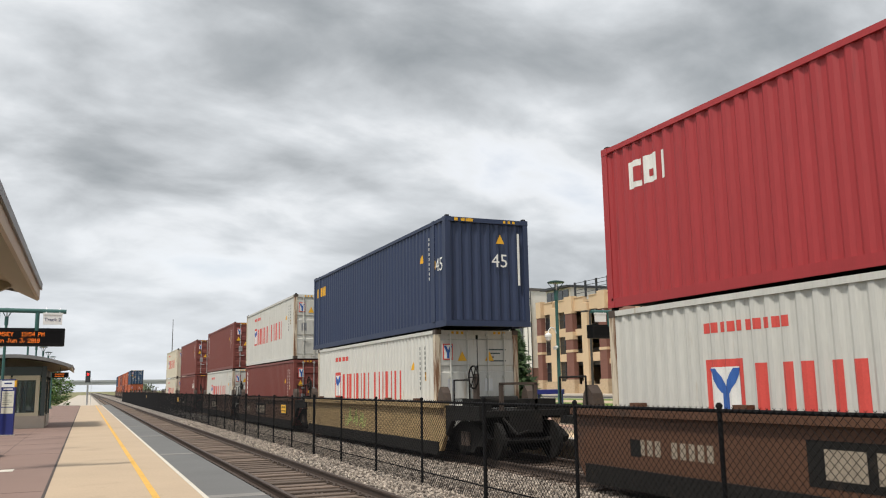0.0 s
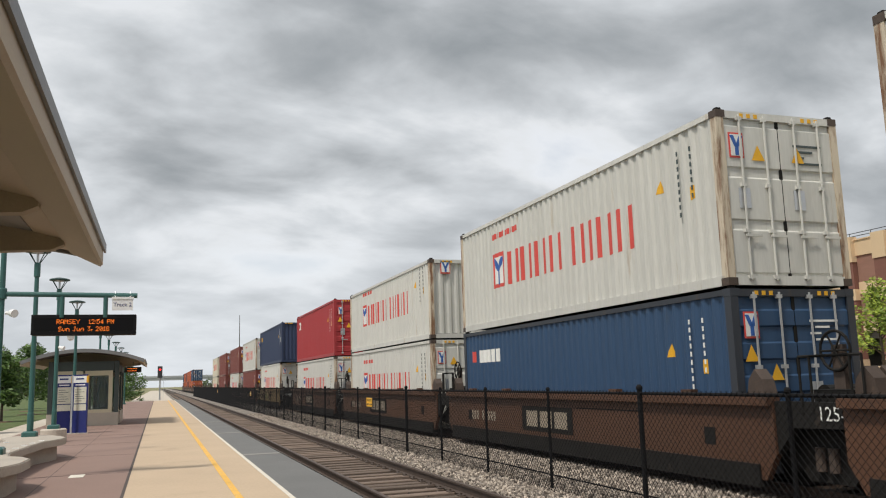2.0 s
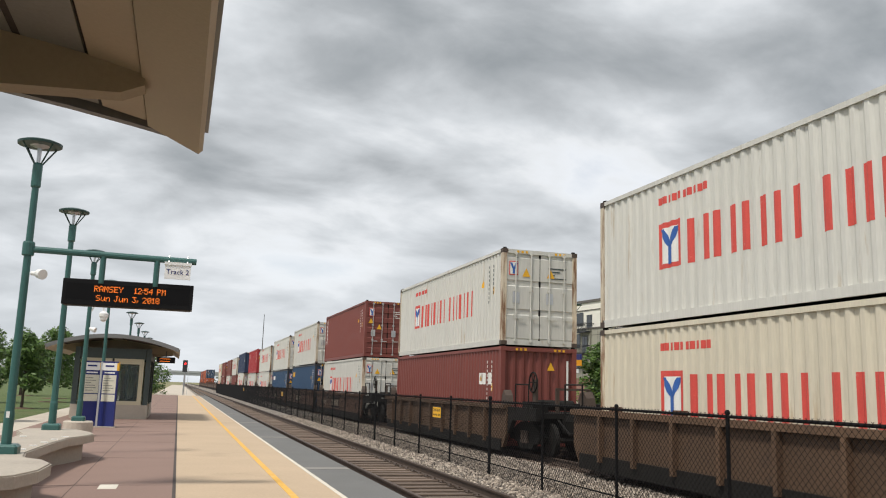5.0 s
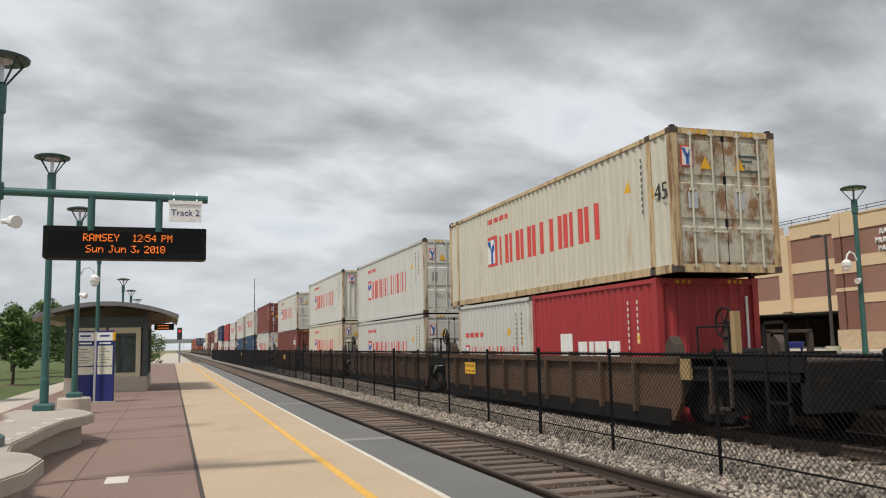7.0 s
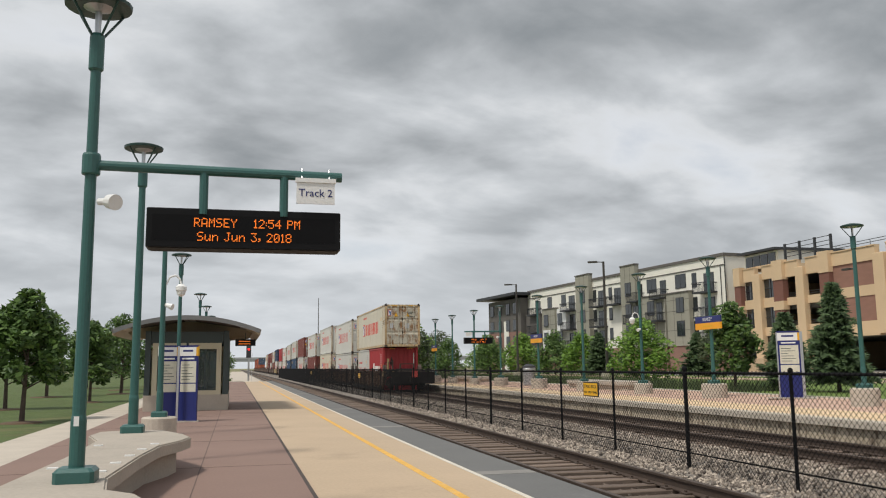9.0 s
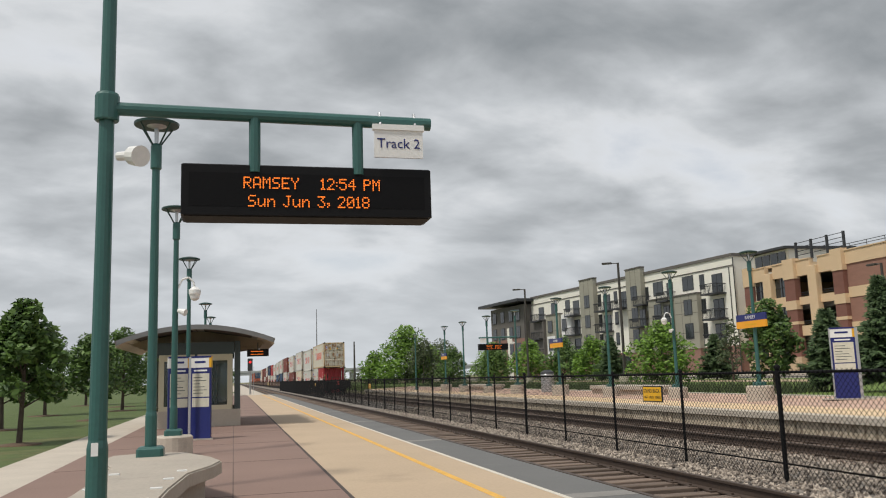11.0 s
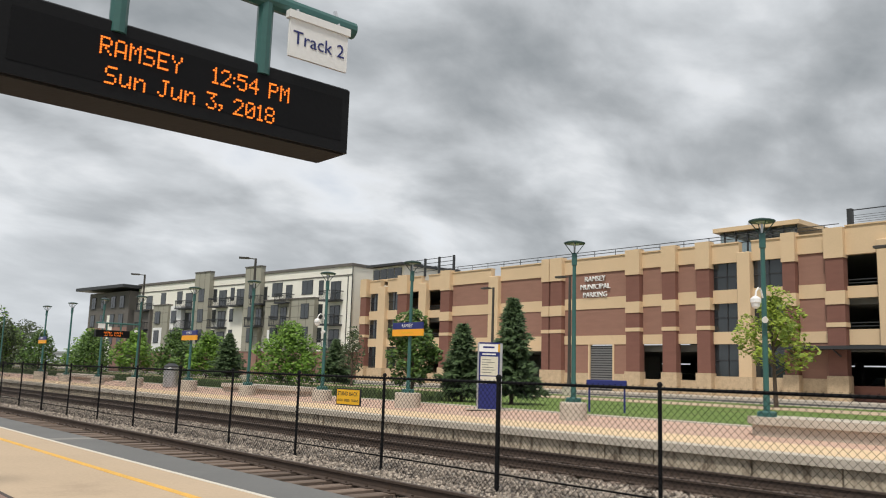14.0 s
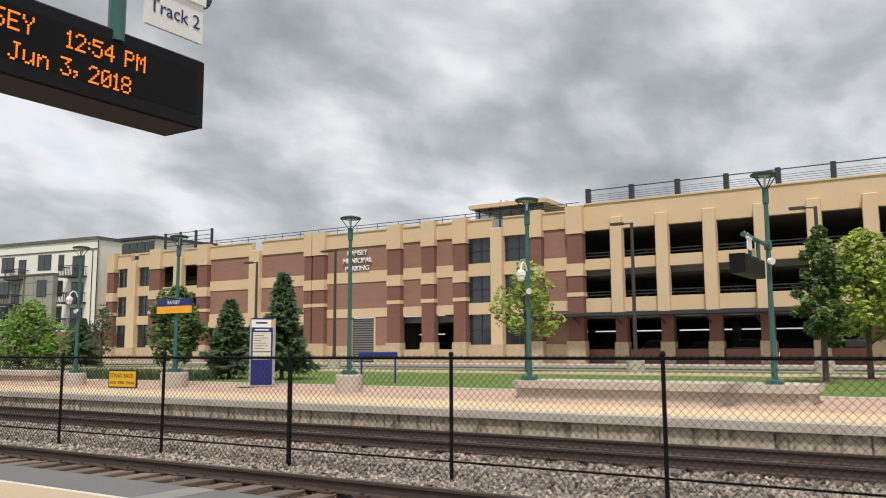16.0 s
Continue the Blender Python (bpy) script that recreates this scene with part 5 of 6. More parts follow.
# ---------- apartment house ----------
APT = pose(50.6, 96.4, 0.45, 0, 0, math.degrees(math.atan2(0.1112, 0.9938)))
apt = thing("apartment_house", "four-storey cream and grey apartment house with balconies", "building", m=APT)
FLOORS = (0.3, 3.75, 6.65, 9.6)


def ap(name, x0, y0, z0, x1, y1, z1, mat, label="", parent=None):
    return part(name, Geo().box(x0, min(y0, y1), z0, x1, max(y0, y1), z1), M[mat], parent or apt, label)


ap("wall", 0, 0, 3.4, 14, 52, 13.6, "apt_white", "cream rendered wall")
ap("brick_base", 0.02, 0.02, 0, 14, 52, 3.4, "apt_brick", "reddish brick ground floor")
ap("roof_edge", -0.15, -0.15, 13.6, 14.1, 52, 13.95, "apt_dark", "dark roof edge")
ap("cornice", -0.08, 0.0, 12.5, 0.0, 52, 12.62, "apt_dark", "dark cornice line")
ap("corner_house", -1.5, 52, 0, 14, 66, 12.8, "apt_dark", "dark corner block")
ap("corner_roof", -3.2, 51, 13.2, 15, 68, 13.7, "charcoal", "wide overhanging dark roof")
ap("corner_brick", -1.55, 52, 0, -1.5, 66, 7.0, "apt_brick")
ap("corner_pale", -1.58, 57, 0, -1.54, 59, 9.0, "apt_white")
for u0, u1, z1, mat in ((6.0, 10.6, 9.9, "apt_grey"), (11.0, 16.2, 9.9, "apt_grey"), (17.6, 21.2, 14.6, "apt_grey"), (30.0, 34.0, 14.6, "apt_grey"), (41.0, 45.5, 10.2, "apt_grey"), (46.5, 51.5, 9.6, "apt_dark")):
    ap("bay", -0.7, u0, 3.3, 0.0, u1, z1, mat, "grey clad projecting bay")
    ap("bay_cap", -0.8, u0 - 0.08, z1, 0.0, u1 + 0.08, z1 + 0.15, "apt_dark")
    for z in (5.2, 7.6, 9.0):
        if z < z1 - 0.5:
            ap("panel_joint", -0.71, u0, z, -0.7, u1, z + 0.06, "apt_dark")
    for q in (0.33, 0.67):
        ap("panel_joint", -0.71, u0 + (u1 - u0) * q, 3.4, -0.7, u0 + (u1 - u0) * q + 0.06, z1, "apt_dark")
    ap("bay_foot", -0.6, u0 + 0.1, 0.2, 0.0, u1 - 0.1, 3.3, "apt_brick")
for u0, u1, z0, z1 in ((13.6, 15.4, 4.0, 6.1), (37.2, 40.2, 6.5, 10.0), (42.5, 45.2, 3.2, 6.8)):
    ap("white_panel", -0.75, u0, z0, 0, u1, z1, "white", "bright white wall panel")


def apt_window(u, z, w=1.4, h=1.7, x=0.0):
    f = ap("window", x - 0.05, u, z, x + 0.02, u + w, z + h, "charcoal", "dark framed window")
    ap("pane", x - 0.06, u + 0.08, z + 0.08, x - 0.04, u + w / 2 - 0.04, z + h - 0.08, "dark_pane", "", f)
    ap("pane", x - 0.06, u + w / 2 + 0.04, z + 0.08, x - 0.04, u + w - 0.08, z + h - 0.08, "dark_pane", "", f)


def balcony(u, z, w=3.0, x=0.0):
    b = ap("balcony", x - 1.4, u, z - 0.2, x, u + w, z, "charcoal", "dark steel balcony")
    for a, c in ((x - 1.4, x - 1.36),):
        for k in range(13):
            ap("baluster", a, u + w * k / 12.5, z, c, u + w * k / 12.5 + 0.03, z + 1.05, "charcoal", "", b)
    for s in (u, u + w - 0.04):
        ap("side_rail", x - 1.4, s, z + 0.95, x, s + 0.04, z + 1.05, "charcoal", "", b)
        for k in range(4):
            ap("side_bar", x - 1.3 + 0.35 * k, s, z, x - 1.27 + 0.35 * k, s + 0.03, z + 1.0, "charcoal", "", b)
    ap("hand_rail", x - 1.42, u, z + 1.02, x - 1.34, u + w, z + 1.1, "charcoal", "", b)
    d = ap("balcony_door", x - 0.05, u + 0.5, z, x + 0.02, u + w - 0.6, z + 2.3, "charcoal", "dark balcony door")
    ap("pane", x - 0.06, u + 0.6, z + 0.1, x - 0.04, u + w / 2 - 0.1, z + 2.2, "dark_pane", "", d)
    ap("pane", x - 0.06, u + w / 2, z + 0.1, x - 0.04, u + w - 0.7, z + 2.2, "dark_pane", "", d)


for z in FLOORS[1:]:
    for u, x in ((1.4, 0), (21.6, 0), (26.0, 0), (35.0, 0), (46.8, 0)):
        if not (u == 21.6 and z < 9):
            balcony(u, z, 3.0, x)
    for u in (5.2, 24.6, 29.0):
        apt_window(u, z + 0.75, 0.9, 1.8)
    for u in (18.6, 31.2):
        apt_window(u, z + 0.75, 1.5, 1.9, -0.7)
    for u in (38.4, 43.2):
        apt_window(u, z + 0.75, 1.5, 1.9, 0.0 if z > 9.5 else -0.78)
    for u in (53.5, 56.5, 60, 63.5):
        apt_window(u, z + 0.5, 1.5, 2.0, -1.56)
for u in (7.3, 13.6):
    apt_window(u, FLOORS[3] + 0.9, 2.2, 1.8)
    for z in FLOORS[1:3]:
        apt_window(u - 0.3, z + 0.75, 1.6, 1.9, -0.7)
for u in (11.2, 16.6):
    for z in FLOORS[2:]:
        balcony(u - 0.2, z, 2.4, 0.0 if z > 9 else -0.7)
for u in range(2, 50, 4):
    apt_window(u, 1.0, 1.6, 1.9)
for u in (0.3, 3.3):
    ap("end_window", 3 + u, -0.04, 7.2, 4.4 + u, 0.02, 9.0, "dark_pane")
part("downpipe", Geo().tube((0.0, -0.1, 0.3), (0.0, -0.1, 13.5), 0.06, n=6).tube((-0.08, 0.6, 0.3), (-0.08, 0.6, 12.4), 0.05, n=6), M["charcoal"], apt)

# ---------- trees ----------


def leaf_cloud(clumps, n, size, rng, flat=0.5):
    """Leaf blades spread over clumps: (centre, radius)."""
    total = sum(r ** 2 for _, r in clumps)
    V, F = [], []
    for c, r in clumps:
        for _ in range(max(6, int(n * r * r / total))):
            d = Vector((rng.gauss(0, 1), rng.gauss(0, 1), rng.gauss(0, 1)))
            d = d.normalized() * r * (0.55 + 0.5 * rng.random() ** 0.6)
            p = Vector(c) + Vector((d.x, d.y, d.z * 0.85))
            u = Vector((rng.gauss(0, 1), rng.gauss(0, 1), rng.gauss(0, flat))).normalized()
            w = u.orthogonal().normalized()
            w = (w + u.cross(w) * rng.uniform(-1, 1)).normalized()
            s = size * rng.uniform(0.6, 1.3)
            i = len(V)
            V += [p - u * s, p + w * s * 0.45 + u * 0.1 * s, p + u * s, p - w * s * 0.45 + u * 0.1 * s]
            F.append((i, i + 1, i + 2, i + 3))
    return Geo().add(V, F)


def leafy_tree(x, y, z, height, radius, stem, leaf="leaf", n=5200, size=0.11, seed=1, label="", bush=False, mulch=True, squash=1.0):
    rng = random.Random(seed)
    t = thing("shrub" if bush else "tree", label or ("dense rounded green bush" if bush else "young leafy green tree with a slim trunk"), "bush" if bush else "tree", "trees", m=pose(x, y, z))
    bark = Geo()
    lean = Vector((rng.uniform(-0.1, 0.1), rng.uniform(-0.1, 0.1), 0))
    r0 = 0.022 * height
    pts = [Vector((0, 0, 0)) + lean * k / 4 + Vector((0, 0, height * 0.8 * k / 4)) for k in range(5)]
    for k in range(4):
        bark.tube(pts[k], pts[k + 1], r0 * (1 - 0.2 * k), r0 * (0.8 - 0.2 * k), 8)
    clumps = []
    mid = (stem + height) / 2
    hh = (height - stem) / 2
    for k in range(26 if not bush else 34):
        a = 2.4 * k + rng.uniform(-0.5, 0.5)
        f = (k + 0.5) / (26 if not bush else 34)
        zz = stem + (height - stem) * f
        prof = math.sin(math.pi * min(1, 0.14 + 0.86 * f) ** 0.75) ** 0.8
        rad = radius * prof * rng.uniform(0.45, 0.95)
        c = Vector((math.cos(a) * rad, math.sin(a) * rad * squash, zz + rng.uniform(-0.1, 0.1) * hh))
        clumps.append((c, radius * rng.uniform(0.22, 0.42)))
        if k % 2 == 0:
            s = Vector((0, 0, max(stem * 0.7, zz - 0.35 * rad - 0.3))) + lean * 0.5
            bark.tube(s, c, r0 * 0.35, r0 * 0.1, 5)
    clumps.append((Vector((0, 0, mid)), radius * 0.6))
    part("trunk", bark, M["bark"], t, "grey-brown trunk and limbs")
    part("crown", leaf_cloud(clumps, n, size, rng), M[leaf], t, "loose leafy crown")
    if mulch and not bush:
        part("mulch_ring", Geo().lathe([(radius * 0.55, -0.02), (radius * 0.5, 0.04), (0.2, 0.07)], 16), M["mulch"], t, "ring of brown mulch")
    return t


def spruce(x, y, z, height, radius, seed=1, n=190):
    rng = random.Random(seed)
    t = thing("spruce", "dark green pyramidal spruce on the lawn", "tree", "trees", m=pose(x, y, z))
    part("trunk", Geo().tube((0, 0, 0), (0, 0, height * 0.97), 0.02 * height, 0.01, 8), M["bark"], t)
    V, F = [], []
    for k in range(n):
        f = (k / n) ** 0.85
        zz = height * (0.1 + 0.88 * f)
        L = radius * (1 - f) ** 0.8 * rng.choice((0.55, 0.8, 1.0, 1.2)) * rng.uniform(0.85, 1.1) + 0.1
        a = k * 2.39996 + rng.uniform(-0.3, 0.3)
        d = Vector((math.cos(a), math.sin(a), 0))
        s = Vector((-d.y, d.x, 0))
        m = max(4, int(L / 0.11))
        for j in range(m):
            q = (j + 0.5) / m
            p = d * (L * q) + Vector((0, 0, zz - 0.22 * L * q + 0.12 * L * q * q))
            for _ in range(9):
                w = (s * rng.uniform(-1, 1) + d * rng.uniform(0.1, 1.0) + Vector((0, 0, rng.uniform(-0.6, 0.35)))).normalized()
                e = w.orthogonal().normalized()
                ln = 0.32 * rng.uniform(0.7, 1.2) * (0.6 + 0.5 * (1 - f))
                i = len(V)
                V += [p - e * 0.05, p + e * 0.05, p + w * ln]
                F.append((i, i + 1, i + 2))
    part("needles", Geo().add(V, F), M["needle"], t, "drooping needle branches")
    return t


# west lawn
for k, (x, y, h, r, st) in enumerate(((-10.3, 36.0, 3.75, 1.05, 1.35), (-12.9, 45, 3.9, 1.2, 1.3), (-11.2, 64, 4.6, 1.6, 1.2), (-12.4, 74, 4.8, 1.7, 1.2), (-11.3, 86, 4.8, 1.8, 1.0), (-14.5, 60, 4.6, 1.6, 1.1), (-16, 82, 5.2, 2.0, 1.1), (-10.9, 51, 3.6, 1.1, 1.2))):
    leafy_tree(x, y, 0.12, h - 0.12, r, st, "leaf", 3600, 0.12, 20 + k)
leafy_tree(-7.6, 118, 0.0, 4.4, 2.6, 0.2, "leaf", 3500, 0.18, 41, bush=True)
leafy_tree(-10.5, 122, 0.0, 4.8, 3.0, 0.2, "leaf", 3500, 0.18, 42, bush=True)
# east lawn
spruce(16.4, 36.2, 0.5, 4.0, 1.05, 3, 230)
spruce(16.0, 38.5, 0.5, 3.05, 0.9, 4)
leafy_tree(14.5, 39.7, 0.5, 3.3, 1.05, 0.8, "leaf", 4600, 0.10, 7)
spruce(28.5, 66.0, 0.5, 3.4, 1.3, 5)
spruce(27.0, 80.0, 0.5, 4.0, 1.6, 6)
leafy_tree(28.6, 32.3, 0.5, 5.0, 1.45, 1.9, "leaf_yellow", 2600, 0.12, 8, "sparse yellow-green young tree")
leafy_tree(21.0, 18.5, 0.5, 4.6, 0.85, 1.4, "leaf", 4600, 0.10, 9)
leafy_tree(24.2, 17.6, 0.5, 4.9, 1.6, 1.6, "leaf_yellow", 4200, 0.12, 10, "young tree with loose yellow-green leaves")
leafy_tree(24.0, 13.6, 0.5, 4.6, 1.6, 1.6, "leaf_yellow", 3600, 0.12, 11, "young tree with loose yellow-green leaves")
leafy_tree(27.5, 62.4, 0.5, 3.9, 1.0, 1.2, "leaf_far", 900, 0.12, 12)
leafy_tree(20.6, 59.2, 0.5, 3.6, 2.0, 0.3, "leaf_bright", 6500, 0.12, 13, "broad bright green bushy tree", bush=True)
for k, (x, y, h, r) in enumerate(((27, 84, 3.8, 1.9), (27.5, 92, 4.0, 2.0), (27, 101, 4.2, 2.1), (26, 111, 4.4, 2.3), (28, 118, 4.6, 2.4), (25, 127, 4.4, 2.4))):
    leafy_tree(x, y, 0.5, h, r, 0.4, "leaf" if k % 2 else "leaf_bright", 3600, 0.17, 50 + k, bush=True)
for k, (x, y, h, r) in enumerate(((22, 133, 6.0, 3.0), (25, 140, 5.5, 3.2), (29, 150, 6.5, 3.5))):
    leafy_tree(x, y, 0.5, h, r, 0.8, "leaf_far", 2600, 0.2, 70 + k, mulch=False)
leafy_tree(20.6, 138, 0.0, 8.2, 5.0, 0.3, "leaf_bright", 9000, 0.24, 90, "large spreading bright green tree", bush=True)
leafy_tree(16.5, 143, 0.0, 5.0, 2.6, 0.3, "leaf_bright", 3000, 0.24, 91, "spreading bright green tree", bush=True)


def low_plants(x0, x1, y0, y1, n, seed, leaf="leaf_far"):
    rng = random.Random(seed)
    V, F = [], []
    for _ in range(n):
        x, y = rng.uniform(x0, x1), rng.uniform(y0, y1)
        h = rng.uniform(0.2, 0.55)
        a = rng.uniform(0, 6.3)
        d = Vector((math.cos(a), math.sin(a), 0))
        i = len(V)
        b = Vector((x, y, EAST))
        V += [b - d * 0.02, b + d * 0.02, b + d * rng.uniform(-0.15, 0.15) + Vector((0, 0, h))]
        F.append((i, i + 1, i + 2))
    tagged(part("ornamental_grass", Geo().add(V, F), M[leaf]), "tufts of ornamental grass behind the platform", "grass", "", "stuff")


low_plants(13.4, 16.5, 38, 98, 9000, 3)

# ---------- distance ----------
rng = random.Random(33)
clumps = []
for k in range(420):
    a = rng.uniform(-1.25, 1.45)
    d = rng.uniform(480, 900)
    x, y = d * math.sin(a), d * math.cos(a)
    if abs(x) < 22 and y > 0:
        continue
    r = rng.uniform(4, 8)
    clumps.append((Vector((x, y, rng.uniform(0, 3.0))), r))
tagged(part("far_woods", leaf_cloud(clumps, 26000, 1.5, rng), M["leaf_far"]), "distant low line of green woods", "woods", "", "stuff")
bridge = thing("road_bridge", "pale concrete road bridge far over the tracks", "bridge", m=pose(0, 640, 0))
part("deck", Geo().box(-130, 0, 6.2, 230, 10, 8.0), M["far_band"], bridge)
part("parapet", Geo().box(-130, -0.3, 8.0, 230, 0, 9.4), M["far_band"], bridge)
for x in (-60, -22, 34, 80):
    part("pier", Geo().box(x, 2, -0.3, x + 3, 8, 6.2), M["far_band"], bridge)
mast = thing("radio_mast", "thin distant radio mast", "mast", m=pose(32, 400, -0.3))
part("shaft", Geo().tube((0, 0, 0), (0, 0, 34), 0.3, 0.12, 6), M["bronze"], mast)
tower = thing("radio_mast", "thin distant lattice mast", "mast", m=pose(66, 520, -0.3))
part("shaft", Geo().tube((0, 0, 0), (0, 0, 24), 0.7, 0.4, 6), M["bronze"], tower)
sig = thing("railway_signal", "railway signal mast with a red light beside the track", "signal", m=pose(-3.05, 118, -0.83))
part("mast", Geo().tube((0, 0, 0), (0, 0, 4.6), 0.09, n=8), M["alu"], sig)
part("head", Geo().soft(-0.3, -0.15, 3.7, 0.3, 0.15, 5.2, 0.05), M["charcoal"], sig, "black signal head")
part("lens", Geo().tube((0, -0.16, 4.75), (0, -0.2, 4.75), 0.13, n=12), M["red_lamp"], sig, "lit red lens")
part("ladder", Geo().box(0.12, 0.1, 0, 0.16, 0.14, 4.2).box(0.42, 0.1, 0, 0.46, 0.14, 4.2), M["alu"], sig)

# ---------- the train ----------
SPEED, TAIL_AT_7 = 22.2, 22.35
MOVING = []
BOX_W, BOX_H = 1.219, 2.87


def corrugated(g, x, y0, y1, z0, z1, out):
    """A side wall of trapezoid folds; out: the sign of its outward side."""
    pitch, d = 0.275, 0.036
    n = max(1, round((y1 - y0) / pitch))
    p = (y1 - y0) / n
    ys = []
    for k in range(n):
        y = y0 + k * p
        ys += [(y, 0), (y + 0.28 * p, 0), (y + 0.5 * p, -d), (y + 0.78 * p, -d)]
    ys.append((y1, 0))
    vs = [(x + out * e, y, z) for z in (z0, z1) for y, e in ys]
    m = len(ys)
    g.add(vs, [(k, k + 1, m + k + 1, m + k) if out > 0 else (k + 1, k, m + k, m + k + 1) for k in range(m - 1)])


def corrugated_end(g, y, z0, z1, out):
    xs = []
    n, w = 8, 2 * BOX_W - 0.24
    for k in range(n):
        x = -w / 2 + k * w / n
        xs += [(x, 0), (x + 0.28 * w / n, 0), (x + 0.5 * w / n, -0.04), (x + 0.78 * w / n, -0.04)]
    xs.append((w / 2, 0))
    m = len(xs)
    g.add([(x, y + out * e, z) for z in (z0, z1) for x, e in xs], [(k, k + 1, m + k + 1, m + k) if out < 0 else (k + 1, k, m + k, m + k + 1) for k in range(m - 1)])


def decal(parent, name, mat, outline, length, lift=0.003, label=""):
    """Paint that follows the folds of a west side wall; outline: a convex ring of (y, z)."""
    n = round((length - 0.32) / 0.275)
    p = (length - 0.32) / n
    cuts = [0.16 + p * (k + q) for k in range(n) for q in (0, 0.28, 0.5, 0.78)] + [length - 0.16]
    deep = {0: 0, 1: 0, 2: 0.036, 3: 0.036}
    lo, hi = min(y for y, _ in outline), max(y for y, _ in outline)
    g = Geo()

    def clip(ring, limit, sign):
        out = []
        for (ya, za), (yb, zb) in zip(ring, ring[1:] + ring[:1]):
            ina, inb = (ya - limit) * sign >= 0, (yb - limit) * sign >= 0
            if ina:
                out.append((ya, za))
            if ina != inb:
                f = (limit - ya) / (yb - ya)
                out.append((limit, za + (zb - za) * f))
        return out

    for k, (c0, c1) in enumerate(zip(cuts, cuts[1:])):
        if c1 <= lo or c0 >= hi:
            continue
        ring = clip(clip(list(outline), c0, 1), c1, -1)
        if len(ring) < 3:
            continue
        d0, d1 = deep[k % 4], deep[(k + 1) % 4]
        vs = [(-BOX_W + 0.02 + d0 + (d1 - d0) * (y - c0) / (c1 - c0) - lift, y, z) for y, z in ring]
        g.add(vs, [tuple(range(len(vs)))])
    return part(name, g, mat, parent, label) if g.v else None


def rect(y0, z0, y1, z1):
    return [(y0, z0), (y1, z0), (y1, z1), (y0, z1)]


def stripes_logo(parent, length, y_front, h, z, small=True):
    """The big red wordmark as plain strokes, with the framed emblem before it. It reads from the front end backwards."""
    y = y_front
    e = decal(parent, "emblem", M["logo_red"], rect(y - 0.85 * h, z, y, z + h), length, 0.003, "red framed emblem")
    decal(e, "emblem_field", M["logo_white"], rect(y - 0.75 * h, z + 0.1 * h, y - 0.10 * h, z + 0.88 * h), length, 0.006)
    mid = y - 0.425 * h
    decal(e, "emblem_stem", M["logo_blue"], rect(mid - 0.09 * h, z + 0.08 * h, mid + 0.09 * h, z + 0.55 * h), length, 0.009)
    for s in (1, -1):
        a, b = mid + s * 0.02 * h, mid + s * 0.27 * h
        decal(e, "emblem_wing", M["logo_blue"], [(a - 0.085 * h, z + 0.48 * h), (a + 0.085 * h, z + 0.48 * h), (b + 0.085 * h, z + 0.86 * h), (b - 0.085 * h, z + 0.86 * h)], length, 0.0115 + 0.0015 * s)
    y -= 1.1 * h
    for k, word in enumerate((4, 4)):
        for i in range(word):
            w, b = (0.71 * h if not (k == 1 and i == 1) else 0.2 * h), 0.2 * h
            decal(parent, "word_bar", M["logo_red"], rect(y - b, z, y, z + 0.92 * h), length)
            if w > 0.3 * h:
                decal(parent, "word_bar", M["logo_red"], rect(y - w, z, y - w + b, z + 0.92 * h), length)
            y -= w + 0.16 * h
        y -= 0.32 * h
    if small:
        for k in range(10):
            a = y_front - 0.17 * k
            decal(parent, "small_bar", M["logo_red"], rect(a - 0.12, z + h * 1.42, a, z + h * 1.42 + 0.15), length)


def fork(x, z0, z1, spread, y):
    """A forked mark on an end face: a stem and two wings."""
    w, mid = 0.035, z0 + 0.45 * (z1 - z0)
    g = Geo().extrude_y([(x - w, z0), (x + w, z0), (x + w, mid), (x - w, mid)], y, y + 0.012)
    for s in (-1, 1):
        a, b = x + s * 0.01, x + s * spread
        g.extrude_y([(a - w, mid), (a + w, mid), (b + w, z1), (b - w, z1)], y - 0.002, y + 0.01)
    return g


EDGES = dict(white="rust_edge", cream="rust_edge", rusty="rust_edge2", blue="dark_edge")


